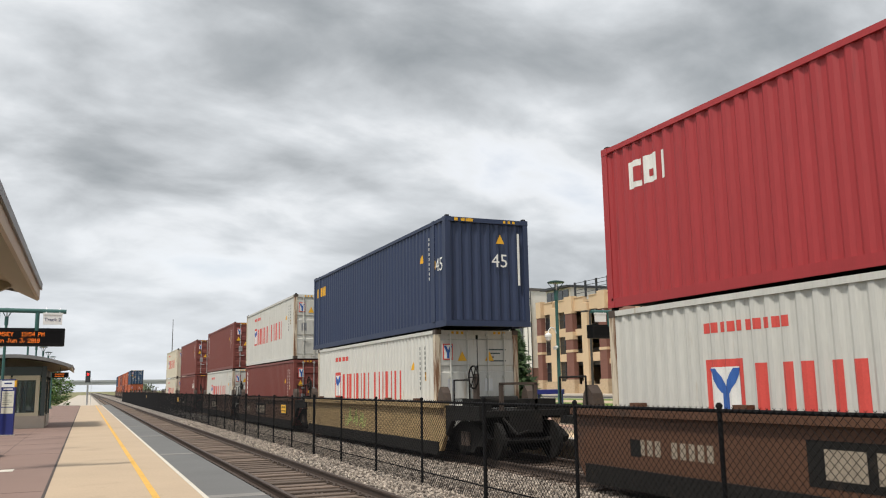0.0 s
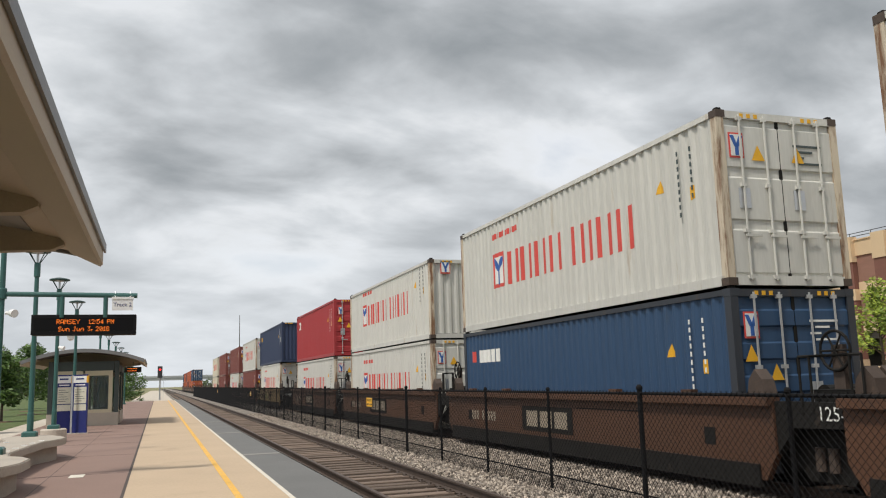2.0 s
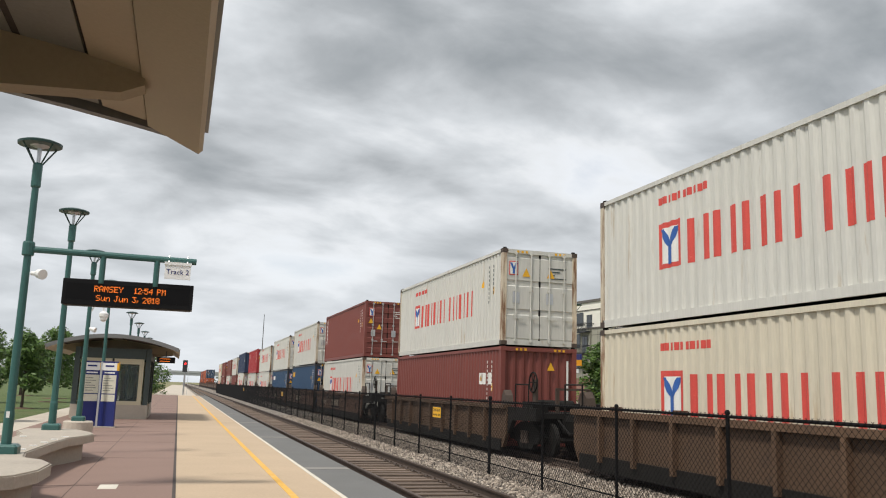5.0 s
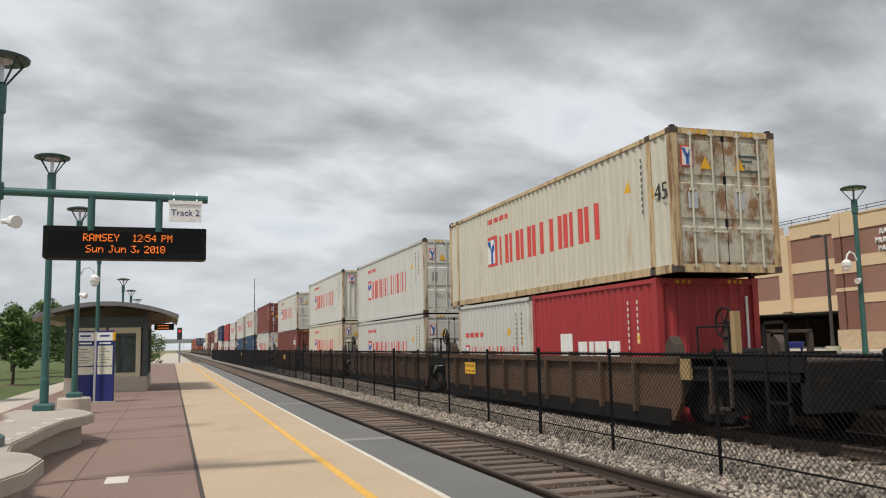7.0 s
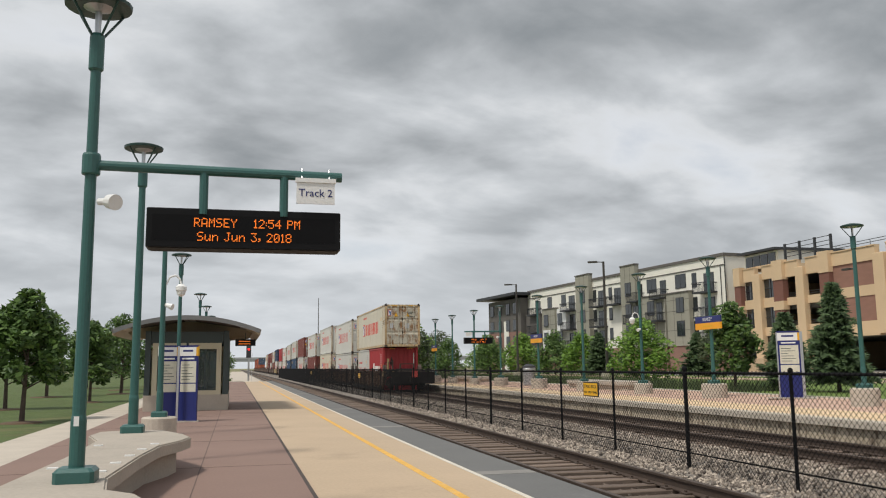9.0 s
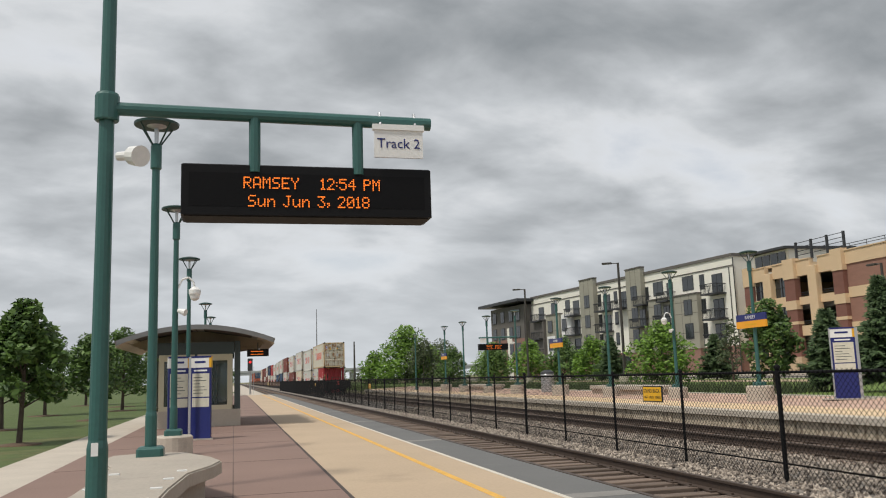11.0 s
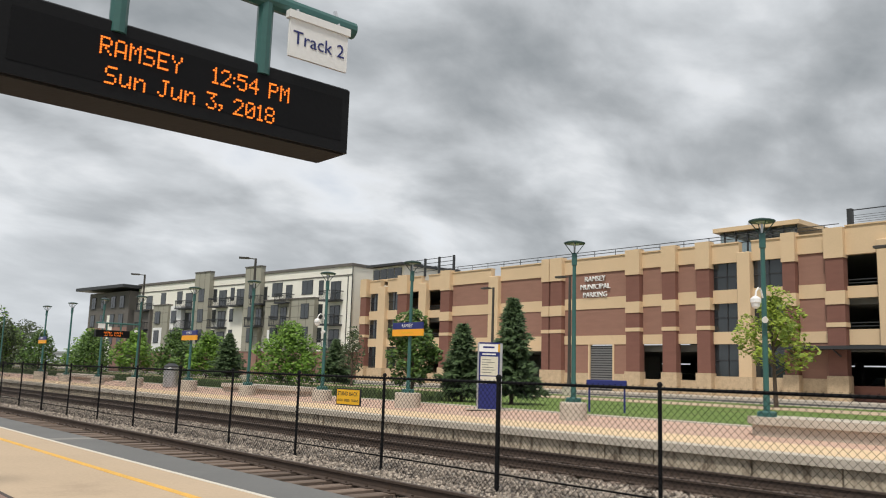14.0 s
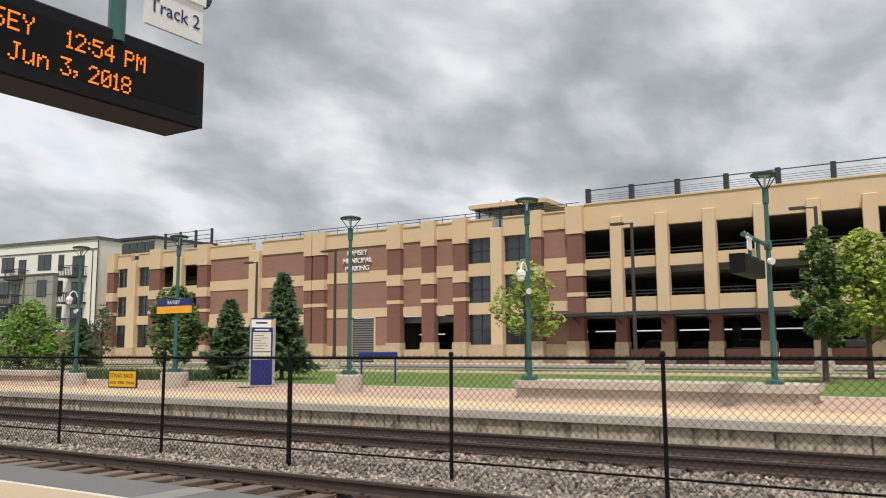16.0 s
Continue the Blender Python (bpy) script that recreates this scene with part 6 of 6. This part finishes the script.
def container(style, length=12.19, door=True, logo="stripes", edge=None, height=BOX_H, label=""):
    """A freight container with its rear end at y = 0, bottom at z = 0."""
    t = thing("shipping_container", label, "container", "containers of the passing train")
    paint, L, H = PAINT[style], length, height
    trim = PAINT[edge or EDGES.get(style, style)]
    rail = paint if style in ("white", "cream") else trim
    for s in (-1, 1):
        g = Geo()
        corrugated(g, s * (BOX_W - 0.02), 0.16, L - 0.16, 0.16, H - 0.09, s)
        part("side_wall", g, paint, t, "corrugated steel side wall")
    part("roof", Geo().box(-BOX_W + 0.06, 0.06, H - 0.06, BOX_W - 0.06, L - 0.06, H - 0.02), paint, t)
    part("floor", Geo().box(-BOX_W + 0.05, 0.05, 0.05, BOX_W - 0.05, L - 0.05, 0.16), M["black_steel"], t)
    f = Geo()
    corrugated_end(f, L - 0.05, 0.15, H - 0.1, 1)
    part("front_wall", f, paint, t)
    for s in (-1, 1):
        part("bottom_rail", Geo().box(s * BOX_W - 0.05 * (s > 0), 0.1, 0.0, s * BOX_W + 0.05 * (s < 0), L - 0.1, 0.16), rail, t)
        part("top_rail", Geo().box(s * BOX_W - 0.06 * (s > 0), 0.1, H - 0.1, s * BOX_W + 0.06 * (s < 0), L - 0.1, H - 0.01), rail, t)
        for y in (0.0, L - 0.16) + ((0.76, L - 0.92) if L > 13 else ()):
            part("corner_post", Geo().box(min(s * BOX_W, s * (BOX_W - 0.14)), y, 0.02, max(s * BOX_W, s * (BOX_W - 0.14)) , y + 0.16, H - 0.02), trim, t)
        for y in (0.03, L - 0.13):
            part("stacking_cone", Geo().soft(min(s * (BOX_W - 0.04), s * (BOX_W - 0.14)), y, H, max(s * (BOX_W - 0.04), s * (BOX_W - 0.14)), y + 0.1, H + 0.05, 0.01), M["black_steel"], t)
        for y in (0.0, L - 0.18) + ((0.76, L - 0.94) if L > 13 else ()):
            for z in (0.0, H - 0.12):
                part("corner_casting", Geo().box(min(s * (BOX_W + 0.006), s * (BOX_W - 0.17)), y - 0.006, z, max(s * (BOX_W + 0.006), s * (BOX_W - 0.17)), y + 0.18, z + 0.12), M["rail"] if style in ("white", "cream", "rusty") else trim, t)
    for z0, z1 in ((0.0, 0.15), (H - 0.13, H - 0.01)):
        part("end_sill", Geo().box(-BOX_W + 0.14, 0.0, z0, BOX_W - 0.14, 0.1, z1), rail, t)
    if door:
        for s in (-1, 1):
            a, b = (0.012, BOX_W - 0.14) if s > 0 else (-BOX_W + 0.14, -0.012)
            n = 5 if style in ("maroon", "red", "navy", "blue") else 3
            hz = (H - 0.28) / n
            face = [(0.09, H - 0.13), (0.09, 0.15), (0.045, 0.15)]
            for k in range(n):
                z, top = 0.15 + k * hz, 0.15 + k * hz + hz * (0.62 if n == 5 else 0.88)
                face += [(0.045, z + 0.03), (0.02, z + 0.06), (0.02, top - 0.03), (0.045, top)]
            face += [(0.045, H - 0.13)]
            g = Geo().extrude_x(face[::-1], a, b)
            d = part("door", g, PAINT["rust_door"] if style == "rusty" else paint, t, "ribbed steel door leaf")
            for q in (0.27, 0.73):
                x = a + (b - a) * q
                part("lock_rod", Geo().tube((x, -0.015, 0.08), (x, -0.015, H - 0.06), 0.02, n=6), M["rod"] if n == 5 else paint, d)
                for z in (0.1, 0.85, 1.6, H - 0.16):
                    part("rod_bracket", Geo().box(x - 0.05, -0.03, z, x + 0.05, 0.03, z + 0.06), M["rod"] if n == 5 else paint, d)
                part("handle", Geo().box(x - 0.05, -0.04, 0.78, x + 0.26, -0.02, 0.82), M["rod"] if n == 5 else paint, d)
            part("plate", Geo().box(a + 0.2, 0.008, 1.05 if n == 5 else 1.25, a + 0.42, 0.022, 1.38 if n == 5 else 1.58), M["alu"], d, "small metal data plate")
        part("door_seal", Geo().box(-0.03, 0.03, 0.15, 0.03, 0.05, H - 0.13), M["black_steel"], t, "black rubber door seal")
        em = part("door_emblem", Geo().box(-1.0, 0.006, 2.08, -0.72, 0.018, 2.5), M["logo_red"], t, "small red framed emblem")
        part("emblem_field", Geo().box(-0.975, 0.0, 2.11, -0.745, 0.016, 2.47), M["logo_white"], em)
        part("emblem_mark", fork(-0.86, 2.12, 2.45, 0.09, -0.004), M["logo_blue"], em)
        for x, z in ((-0.45, 2.05), (0.35, 2.05)) if style in ("white", "cream", "rusty") else ((-0.9, 1.72), (-0.45, 1.42)):
            part("warning_mark", Geo().add([(x - 0.13, 0.004, z), (x + 0.13, 0.004, z), (x, 0.004, z + 0.26)], [(0, 1, 2)]), M["hat"], t, "yellow warning triangle")
        for k in range(4):
            part("number_bar", Geo().box(0.28 + 0.1 * (k % 2), 0.006, 2.33 - 0.1 * k, 0.85 - 0.18 * (k % 3), 0.017, 2.365 - 0.1 * k), M["logo_white"] if style not in ("white", "cream", "rusty") else M["slate"], t)
    else:
        f = Geo()
        corrugated_end(f, 0.05, 0.15, H - 0.1, -1)
        part("end_wall", f, paint, t)
        if logo == "stripes":
            em = part("end_emblem", Geo().box(-0.82, 0.0, 2.15, -0.48, 0.03, 2.58), M["logo_red"], t, "red framed emblem")
            part("emblem_field", Geo().box(-0.79, -0.006, 2.19, -0.51, 0.02, 2.54), M["logo_white"], em)
            part("emblem_mark", fork(-0.65, 2.2, 2.52, 0.1, -0.01), M["logo_blue"], em)
        if logo != "kline":
            part("warning_mark", Geo().add([(0.25, 0.0, 2.2), (0.5, 0.0, 2.2), (0.375, 0.0, 2.45)], [(0, 1, 2)]), M["hat"], t, "yellow warning triangle")
        part("number_bar", Geo().box(0.9, 0.0, 1.1, 0.95, 0.03, 2.5), M["logo_white"] if style not in ("white", "cream") else M["slate"], t)
    xs = -BOX_W + 0.012
    light = M["logo_white"]
    if logo == "stripes":
        stripes_logo(t, L, L - 3.55 if L > 13 else L - 2.4 if L > 7 else L - 0.5, 0.92 if L > 7 else 0.58, 1.02 if L > 7 else 1.0)
    elif logo == "cai":
        for k, (a, b) in enumerate(((0.0, 0.34), (0.44, 0.78), (0.88, 0.98))):
            decal(t, "word_block", light, rect(L - 0.75 - b, 1.98, L - 0.75 - a, 2.45), L, 0.003)
            if k < 2:
                decal(t, "word_gap", paint, rect(L - 0.75 - b + (0.0 if k == 0 else 0.1), 2.08, L - 0.75 - a - 0.12, 2.34 if k == 0 else 2.2), L, 0.006)
    elif logo == "seaco":
        decal(t, "word_block", M["logo_red"], rect(L - 0.95, 2.02, L - 0.55, 2.32), L, 0.003)
        for k in range(5):
            decal(t, "word_block", light, rect(L - 1.38 - 0.32 * k, 2.0, L - 1.05 - 0.32 * k - 0.05, 2.34), L, 0.003)
    elif logo == "yellow":
        for k in range(5):
            decal(t, "word_block", M["hat"], rect(L - 0.66 - 0.27 * k, 2.05, L - 0.45 - 0.27 * k, 2.4), L, 0.003)
    elif logo == "kline":
        for k, (a, b, h) in enumerate(((0, 0.62, 0.62), (0.95, 1.38, 0.42), (1.5, 1.68, 0.42), (1.8, 2.32, 0.42), (2.44, 2.95, 0.42))):
            decal(t, "word_block", light, rect(L - 1.56 - b, 1.2, L - 1.56 - a, 1.2 + h), L, 0.003)
    elif logo == "tall":
        for k in range(6):
            decal(t, "word_block", light, rect(L - 0.68, 2.38 - 0.26 * k, L - 0.45, 2.58 - 0.26 * k), L, 0.003)
    elif logo == "block":
        for k in range(3):
            decal(t, "word_block", light, rect(0.9 + 0.4 * k, 1.75, 1.2 + 0.4 * k, 2.1), L, 0.003)
    for k, y in enumerate((1.15, 0.78)):
        dashes = Geo()
        for q in range(9 - 2 * k):
            dashes.box(xs - 0.006, y - 0.02, 2.38 - 0.135 * q, xs + 0.003, y + 0.02, 2.46 - 0.135 * q)
        tagged(part("mark_column", dashes, light if style not in ("white", "cream", "rusty") else M["slate"], t, "column of small painted marks"), kind="stuff")
    if logo != "kline":
        decal(t, "warning_mark", M["hat"], [(1.87, 1.85), (1.63, 1.85), (1.75, 2.09)], L, 0.003, "yellow warning triangle")
    decal(t, "tag", M["hat"], rect(0.72, 1.55, 0.9, 1.78), L, 0.003, "small yellow tag")
    if L > 13:
        for m in (pose(-BOX_W - 0.004, 0.42, 1.62) @ FACE_WEST, pose(0.35, -0.01, 1.72) @ FACE_SOUTH):
            if style == "navy" or m.translation.x < 0:
                letters("size_mark", "45", 0.5, M["logo_white"] if style == "navy" else M["dark"], t, m, "painted size figures", 0.002)
        if style == "navy":
            for a in (-0.95, -0.75, -0.55):
                part("hazard_bar", Geo().box(a, -0.008, H - 0.11, a + 0.1, 0.0, H - 0.03), M["hat"], t)
    for s in (-1, 1):
        for k in range(3):
            part("hazard_bar", Geo().box(s * 0.62 + 0.14 * k - 0.14, -0.006, H - 0.11, s * 0.62 + 0.14 * k - 0.07, 0.0, H - 0.04), M["hat"], t)
    return t


def wheelset(g, y):
    g.tube((-0.76, y, 0.42), (0.76, y, 0.42), 0.07, n=8)
    for s in (-1, 1):
        g.tube((s * 0.69, y, 0.42), (s * 0.80, y, 0.42), 0.44, 0.42, 20)


def well_car(style, first=False, last=False):
    """A well unit for one stack; y = 0 at the rear of its container slot."""
    t = thing("well_car", "orange-brown steel container well car with side sills" if style == "ttx" else "rusty ribbed container well car", "rail wagon", "wagons of the passing train")
    paint = M[style]
    for s in (-1, 1):
        a, b = sorted((s * 1.30, s * 1.40))
        sec = [(-0.95, 1.24), (-0.95, 0.5), (-0.7, 0.12), (12.9, 0.12), (13.15, 0.5), (13.15, 1.24)]
        part("side_sill", Geo().extrude_x(sec, a, b), paint, t, "brown painted side sill")
        a, b = sorted((s * 1.26, s * 1.50))
        part("top_chord", Geo().box(a, -0.95, 1.18, b, 13.15, 1.30), paint, t)
        # black strip at the sill's foot paints the shadow band under the wagon
        part("lower_chord", Geo().box(min(s * 1.26, s * 1.44), -0.6, 0.02, max(s * 1.26, s * 1.43), 12.8, 0.34), M["black_steel"], t, "lower chord blackened like the shadow under the sill")
        part("end_panel", Geo().extrude_x([(-2.9, 1.24), (-2.9, 0.92), (-1.3, 0.88), (-0.95, 0.5), (-0.95, 1.24)], min(s * 1.24, s * 1.36), max(s * 1.24, s * 1.36)), M["black_steel"], t, "black end panel")
        if style == "ttx_rust":
            for k in range(9):
                y = 0.5 + 1.4 * k
                part("rib", Geo().extrude_x([(y, 0.22), (y + 0.10, 0.22), (y + 0.10, 1.18), (y, 1.18)], min(s * 1.40, s * 1.52), max(s * 1.40, s * 1.52)), paint, t)
        elif style == "ttx":
            x = s * 1.404
            part("panel_seam", Geo().box(min(x, s * 1.40), 2.6, 1.0, max(x, s * 1.40), 5.0, 1.02), M["black_steel"], t)
            if s < 0 and first:
                letters("unit_mark", "125-T", 0.27, M["logo_white"], t, pose(-1.372, -2.1, 1.08) @ FACE_WEST, "white painted unit mark", 0.001)
            if s < 0:
                q = part("word_plate", Geo().box(-1.408, 5.2, 0.44, -1.40, 7.8, 1.0), M["black_steel"], t, "dark painted mark field")
                for k in range(3):
                    part("word_block", Geo().box(-1.414, 5.45 + 0.74 * k, 0.54, -1.405, 6.05 + 0.74 * k, 0.9), M["worn_white"], q)
                for k in range(10):
                    if k != 4:
                        part("mark_bar", Geo().box(-1.405, 11.3 - 0.2 * k, 0.58, -1.40, 11.43 - 0.2 * k, 0.82), M["worn_white"], t)
                for k, c in enumerate((0.4, 11.2)):
                    part("mark_bar", Geo().box(-1.406, c, 0.55, -1.40, c + 0.28, 0.82), M["black_steel"], t)
        for y in (1.0, 3.4, 8.8, 11.2):
            part("guide", Geo().box(min(s * 1.24, s * 1.38), y, 1.30, max(s * 1.24, s * 1.38), y + 0.28, 1.40), M["ttx"], t, "small orange guide block")
        for y in (-0.75, 12.6):
            part("corner_guide", Geo().extrude_x([(y, 1.28), (y + 0.42, 1.28), (y + 0.36, 1.55), (y + 0.22, 1.7), (y + 0.08, 1.55)], min(s * 1.1, s * 1.32), max(s * 1.1, s * 1.32)), M["rail"], t, "rusty corner guide casting")
    part("well_floor", Geo().box(-1.28, 0.1, 0.24, 1.28, 12.1, 0.32), M["black_steel"], t)
    for y0, y1, end in ((-2.6, -0.4, last), (12.6, 14.0, False)):
        part("end_deck", Geo().box(-1.2, y0, 0.98, 1.2, y1, 1.12).box(-0.45, y0, 0.6, 0.45, y1, 0.98), M["black_steel"], t, "dark end platform")
        part("grab_rail", Geo().tube((-1.36, y0 + 0.2, 1.1), (-1.36, y0 + 0.2, 1.85), 0.02, n=6).tube((-1.36, y0 + 0.2, 1.85), (-1.36, y0 + 1.1, 1.85), 0.02, n=6).tube((-1.36, y0 + 1.1, 1.1), (-1.36, y0 + 1.1, 1.85), 0.02, n=6), M["black_steel"], t)
    part("brake_gear", Geo().tube((-0.5, -1.0, 1.3), (0.6, -1.0, 1.3), 0.15, n=12).box(-1.15, -2.2, 1.12, -0.7, -1.5, 1.4).box(0.3, -2.3, 1.12, 1.0, -1.6, 1.38), M["black_steel"], t, "grimy brake equipment")
    side = [(-2.75, 0.5), (-2.55, 0.62), (-2.0, 0.85), (-1.2, 0.85), (-0.65, 0.62), (-0.45, 0.5), (-0.55, 0.38), (-1.1, 0.28), (-1.2, 0.15), (-2.0, 0.15), (-2.1, 0.28), (-2.65, 0.38)]
    bogie = part("truck", Geo().extrude_x(side, -1.08, -0.95).extrude_x(side, 0.95, 1.08).box(-0.95, -1.8, 0.35, 0.95, -1.4, 0.75), M["black_steel"], t, "grimy cast wheel truck")
    for s in (-1, 1):
        for y in (-2.5, -0.7):
            part("axle_cap", Geo().tube((s * 1.06, y, 0.45), (s * 1.14, y, 0.45), 0.11, 0.09, 10), M["black_steel"], bogie)
        for y in (-1.72, -1.48):
            part("spring", Geo().tube((s * 1.1, y, 0.3), (s * 1.1, y, 0.62), 0.08, n=10), M["rail"], bogie)
    for y in (-2.5, -0.7):
        g = Geo()
        wheelset(g, y)
        part("wheelset", g, M["black_steel"], bogie)
    wheel = Geo()
    for k in range(18):
        a, b = 2 * math.pi * k / 18, 2 * math.pi * (k + 1) / 18
        wheel.tube((-0.95, -1.75 + 0.27 * math.cos(a), 1.92 + 0.27 * math.sin(a)), (-0.95, -1.75 + 0.27 * math.cos(b), 1.92 + 0.27 * math.sin(b)), 0.022, n=6)
    for k in range(3):
        a = math.pi * k / 3
        wheel.tube((-0.95, -1.75 + 0.27 * math.cos(a), 1.92 + 0.27 * math.sin(a)), (-0.95, -1.75 - 0.27 * math.cos(a), 1.92 - 0.27 * math.sin(a)), 0.015, n=6)
    part("brake_wheel", wheel, M["black_steel"], t, "grimy hand brake wheel")
    part("brake_stand", Geo().box(-0.92, -1.85, 1.1, -0.84, -1.65, 2.0), M["rail"], t, "rusty brake stand")
    part("end_stand", Geo().box(-0.5, -2.3, 1.1, -0.42, -2.2, 1.75).box(0.42, -2.3, 1.1, 0.5, -2.2, 1.75).box(-0.5, -2.3, 1.72, 0.5, -2.22, 1.78), M["rail"], t, "rusty end stand")
    part("hose", Geo().tube((-0.6, -2.6, 0.95), (-0.5, -3.1, 0.6), 0.03, n=6).tube((-0.5, -3.1, 0.6), (-0.4, -3.5, 0.7), 0.03, n=6), M["black_steel"], t)
    if style == "ttx_tan":
        spray = random.Random(4)
        for k in range(13):
            y, z = 5.6 + 0.17 * k, spray.uniform(0.42, 0.62)
            lean, w, h = spray.uniform(-0.25, 0.25), spray.uniform(0.03, 0.08), spray.uniform(0.25, 0.5)
            part("spray_stroke", Geo().add([(-1.404, y - w, z), (-1.404, y + w, z), (-1.404, y + w + lean, z + h), (-1.404, y - w + lean, z + h)], [(0, 1, 2, 3)]), M["graffiti"], t)
    if last:
        part("end_frame", Geo().box(-1.4, -4.3, 0.5, 1.4, -4.1, 1.25).box(-1.4, -4.2, 0.95, 1.4, -2.5, 1.15).box(-0.3, -5.0, 0.6, 0.3, -4.2, 0.95).box(-1.42, -4.2, 1.1, -1.34, -1.0, 1.35), M["black_steel"], t, "dark end frame with coupler")
        part("end_bracket", Geo().box(-1.46, -1.35, 0.9, -1.40, -1.05, 1.28), M["ttx_tan"], t, "ochre steel bracket")
        part("end_post", Geo().box(-1.38, -2.6, 1.15, -1.26, -2.48, 2.1), M["ttx_tan"], t, "ochre rusty post")
        part("step_frame", Geo().box(-1.45, -2.5, 0.42, -1.40, -1.9, 0.47).box(-1.45, -2.5, 0.42, -1.40, -2.45, 1.15).box(-1.45, -1.95, 0.42, -1.40, -1.9, 1.15), M["rail"], t, "rusty step frame")
        part("end_ladder", Geo().box(-1.44, -3.9, 0.3, -1.40, -3.85, 1.9).box(-1.44, -3.4, 0.3, -1.40, -3.35, 1.9).box(-1.44, -3.9, 0.6, -1.40, -3.35, 0.64).box(-1.44, -3.9, 1.85, -1.40, -3.35, 1.9), M["black_steel"], t)
        part("rear_marker", Geo().box(-0.2, -5.1, 0.9, 0.1, -4.9, 1.35), M["logo_red"], t, "red end-of-train marker")
        part("equipment", Geo().soft(-0.5, -3.3, 1.15, 0.3, -2.8, 1.34, 0.02).tube((-0.9, -3.6, 1.25), (0.9, -3.6, 1.25), 0.06, n=8), M["rail"], t, "rusty brake equipment")
        part("deck_plate", Geo().soft(-1.42, -2.4, 1.15, -0.9, -1.3, 1.3, 0.02), M["ttx_tan"], t, "ochre rusty deck plate")
    return t


W_LABEL = "white corrugated container with a large red wordmark, rust streaks"
STYLES = dict(
    w=lambda: container("white", label=W_LABEL),
    wl=lambda: container("white", door=False, height=2.63, label="low white corrugated container with a red wordmark"),
    wp=lambda: container("white", door=False, label="white corrugated container with a red emblem on its end"),
    c=lambda: container("cream", label="cream corrugated container with a large red wordmark"),
    y45=lambda: container("rusty", 13.716, label="yellowed rust-streaked long container with red wordmark"),
    w20=lambda: container("white", 6.058, label="short white container with a red wordmark"),
    k20=lambda: container("red", 6.058, door=False, logo="kline", label="short bright red container with white lettering blocks"),
    r=lambda: container("red", logo="cai", label="red corrugated container with white lettering blocks"),
    m=lambda: container("maroon", logo="tall", label="maroon corrugated container with a white marks column"),
    mt=lambda: container("maroon", door=False, logo="block", label="maroon corrugated container with white lettering blocks"),
    n45=lambda: container("navy", 13.716, door=False, logo="yellow", label="navy blue long container marked 45"),
    b=lambda: container("blue", logo="seaco", label="blue corrugated container with white lettering blocks"),
    by=lambda: container("blue", logo="yellow", label="blue corrugated container with yellow lettering blocks"),
    o=lambda: container("orange", logo="none", label="orange corrugated container on a far wagon"),
)
CARS = dict(ttx_first=lambda: well_car("ttx", first=True), ttx=lambda: well_car("ttx"), ttx_rust=lambda: well_car("ttx_rust"), ttx_tan=lambda: well_car("ttx_tan"), last=lambda: well_car("ttx_rust", last=True))
MADE = {}


def ride(kind, s, z, table=STYLES):
    """Put a thing on the train: s metres ahead of its tail."""
    start = TAIL_AT_7 - 7 * SPEED + s
    m = pose(TRACK_EAST, start, z)
    if kind in MADE:
        ob = copy_thing(MADE[kind], m)
    else:
        ob = MADE[kind] = table[kind]()
        ob.matrix_basis = m
    MOVING.append((ob, start, z))
    return ob


HIGH = 3.02
LOW = HIGH - BOX_H - 0.05
# s, lower boxes, upper box, wagon
STACKS = [
    (0.76, "k20 w20", "y45", "last", -0.09), (16.95, "w", "w", "ttx_rust", -0.17), (33.2, "c", "wp", "ttx_rust", 0.1), (51.5, "mt", "w", "ttx_rust"),
    (70.9, "w", "m", "ttx", 0.2), (86.8, "by", "w", "ttx", 0.17), (102.2, "b", "w", "ttx_first"), (117.5, "w", "wl", "ttx"), (133.6, "w", "r", "ttx_first"),
    (153.8, "w", "n45", "ttx_tan", 0.22), (170.3, "m", "w", "ttx"), (187.2, "w", "m", "ttx"), (207, "mt", "m", "ttx"), (223, "c", "c", "ttx"),
    (320, "o", "b", "ttx"), (336, "o", "o", "ttx"), (352, "m", "o", "ttx"), (368, "o", "m", "ttx"), (384, "o", "o", "ttx"), (400, "m", "b", "ttx")]
for s, low, high, car, *lift in STACKS:
    ride(car, s, 0, CARS)
    y = s
    for k in low.split():
        ride(k, y, LOW + sum(lift))
        y += 6.1
    if high:
        ride(high, s - (0.76 if high.endswith("45") else 0), HIGH + sum(lift))
for k in range(5):
    ride("ttx", 240 + 15.8 * k, 0, CARS)


# the train's small gains and losses on an even pace: seconds, metres
PACE = [(0, -1.16), (0.5, -1.1), (1, -0.95), (1.5, -0.82), (2, -0.7), (2.5, -0.55), (3, -0.42), (3.5, -0.25), (5, -0.85), (6, -1.3), (6.5, -0.98), (7, -0.5), (8, -0.3), (12, 0.0), (16, 0.0)]


def motions():
    for ob, start, z in MOVING:
        walk(ob, [(t, pose(TRACK_EAST, start + SPEED * t + d, z)) for t, d in PACE])


motions()
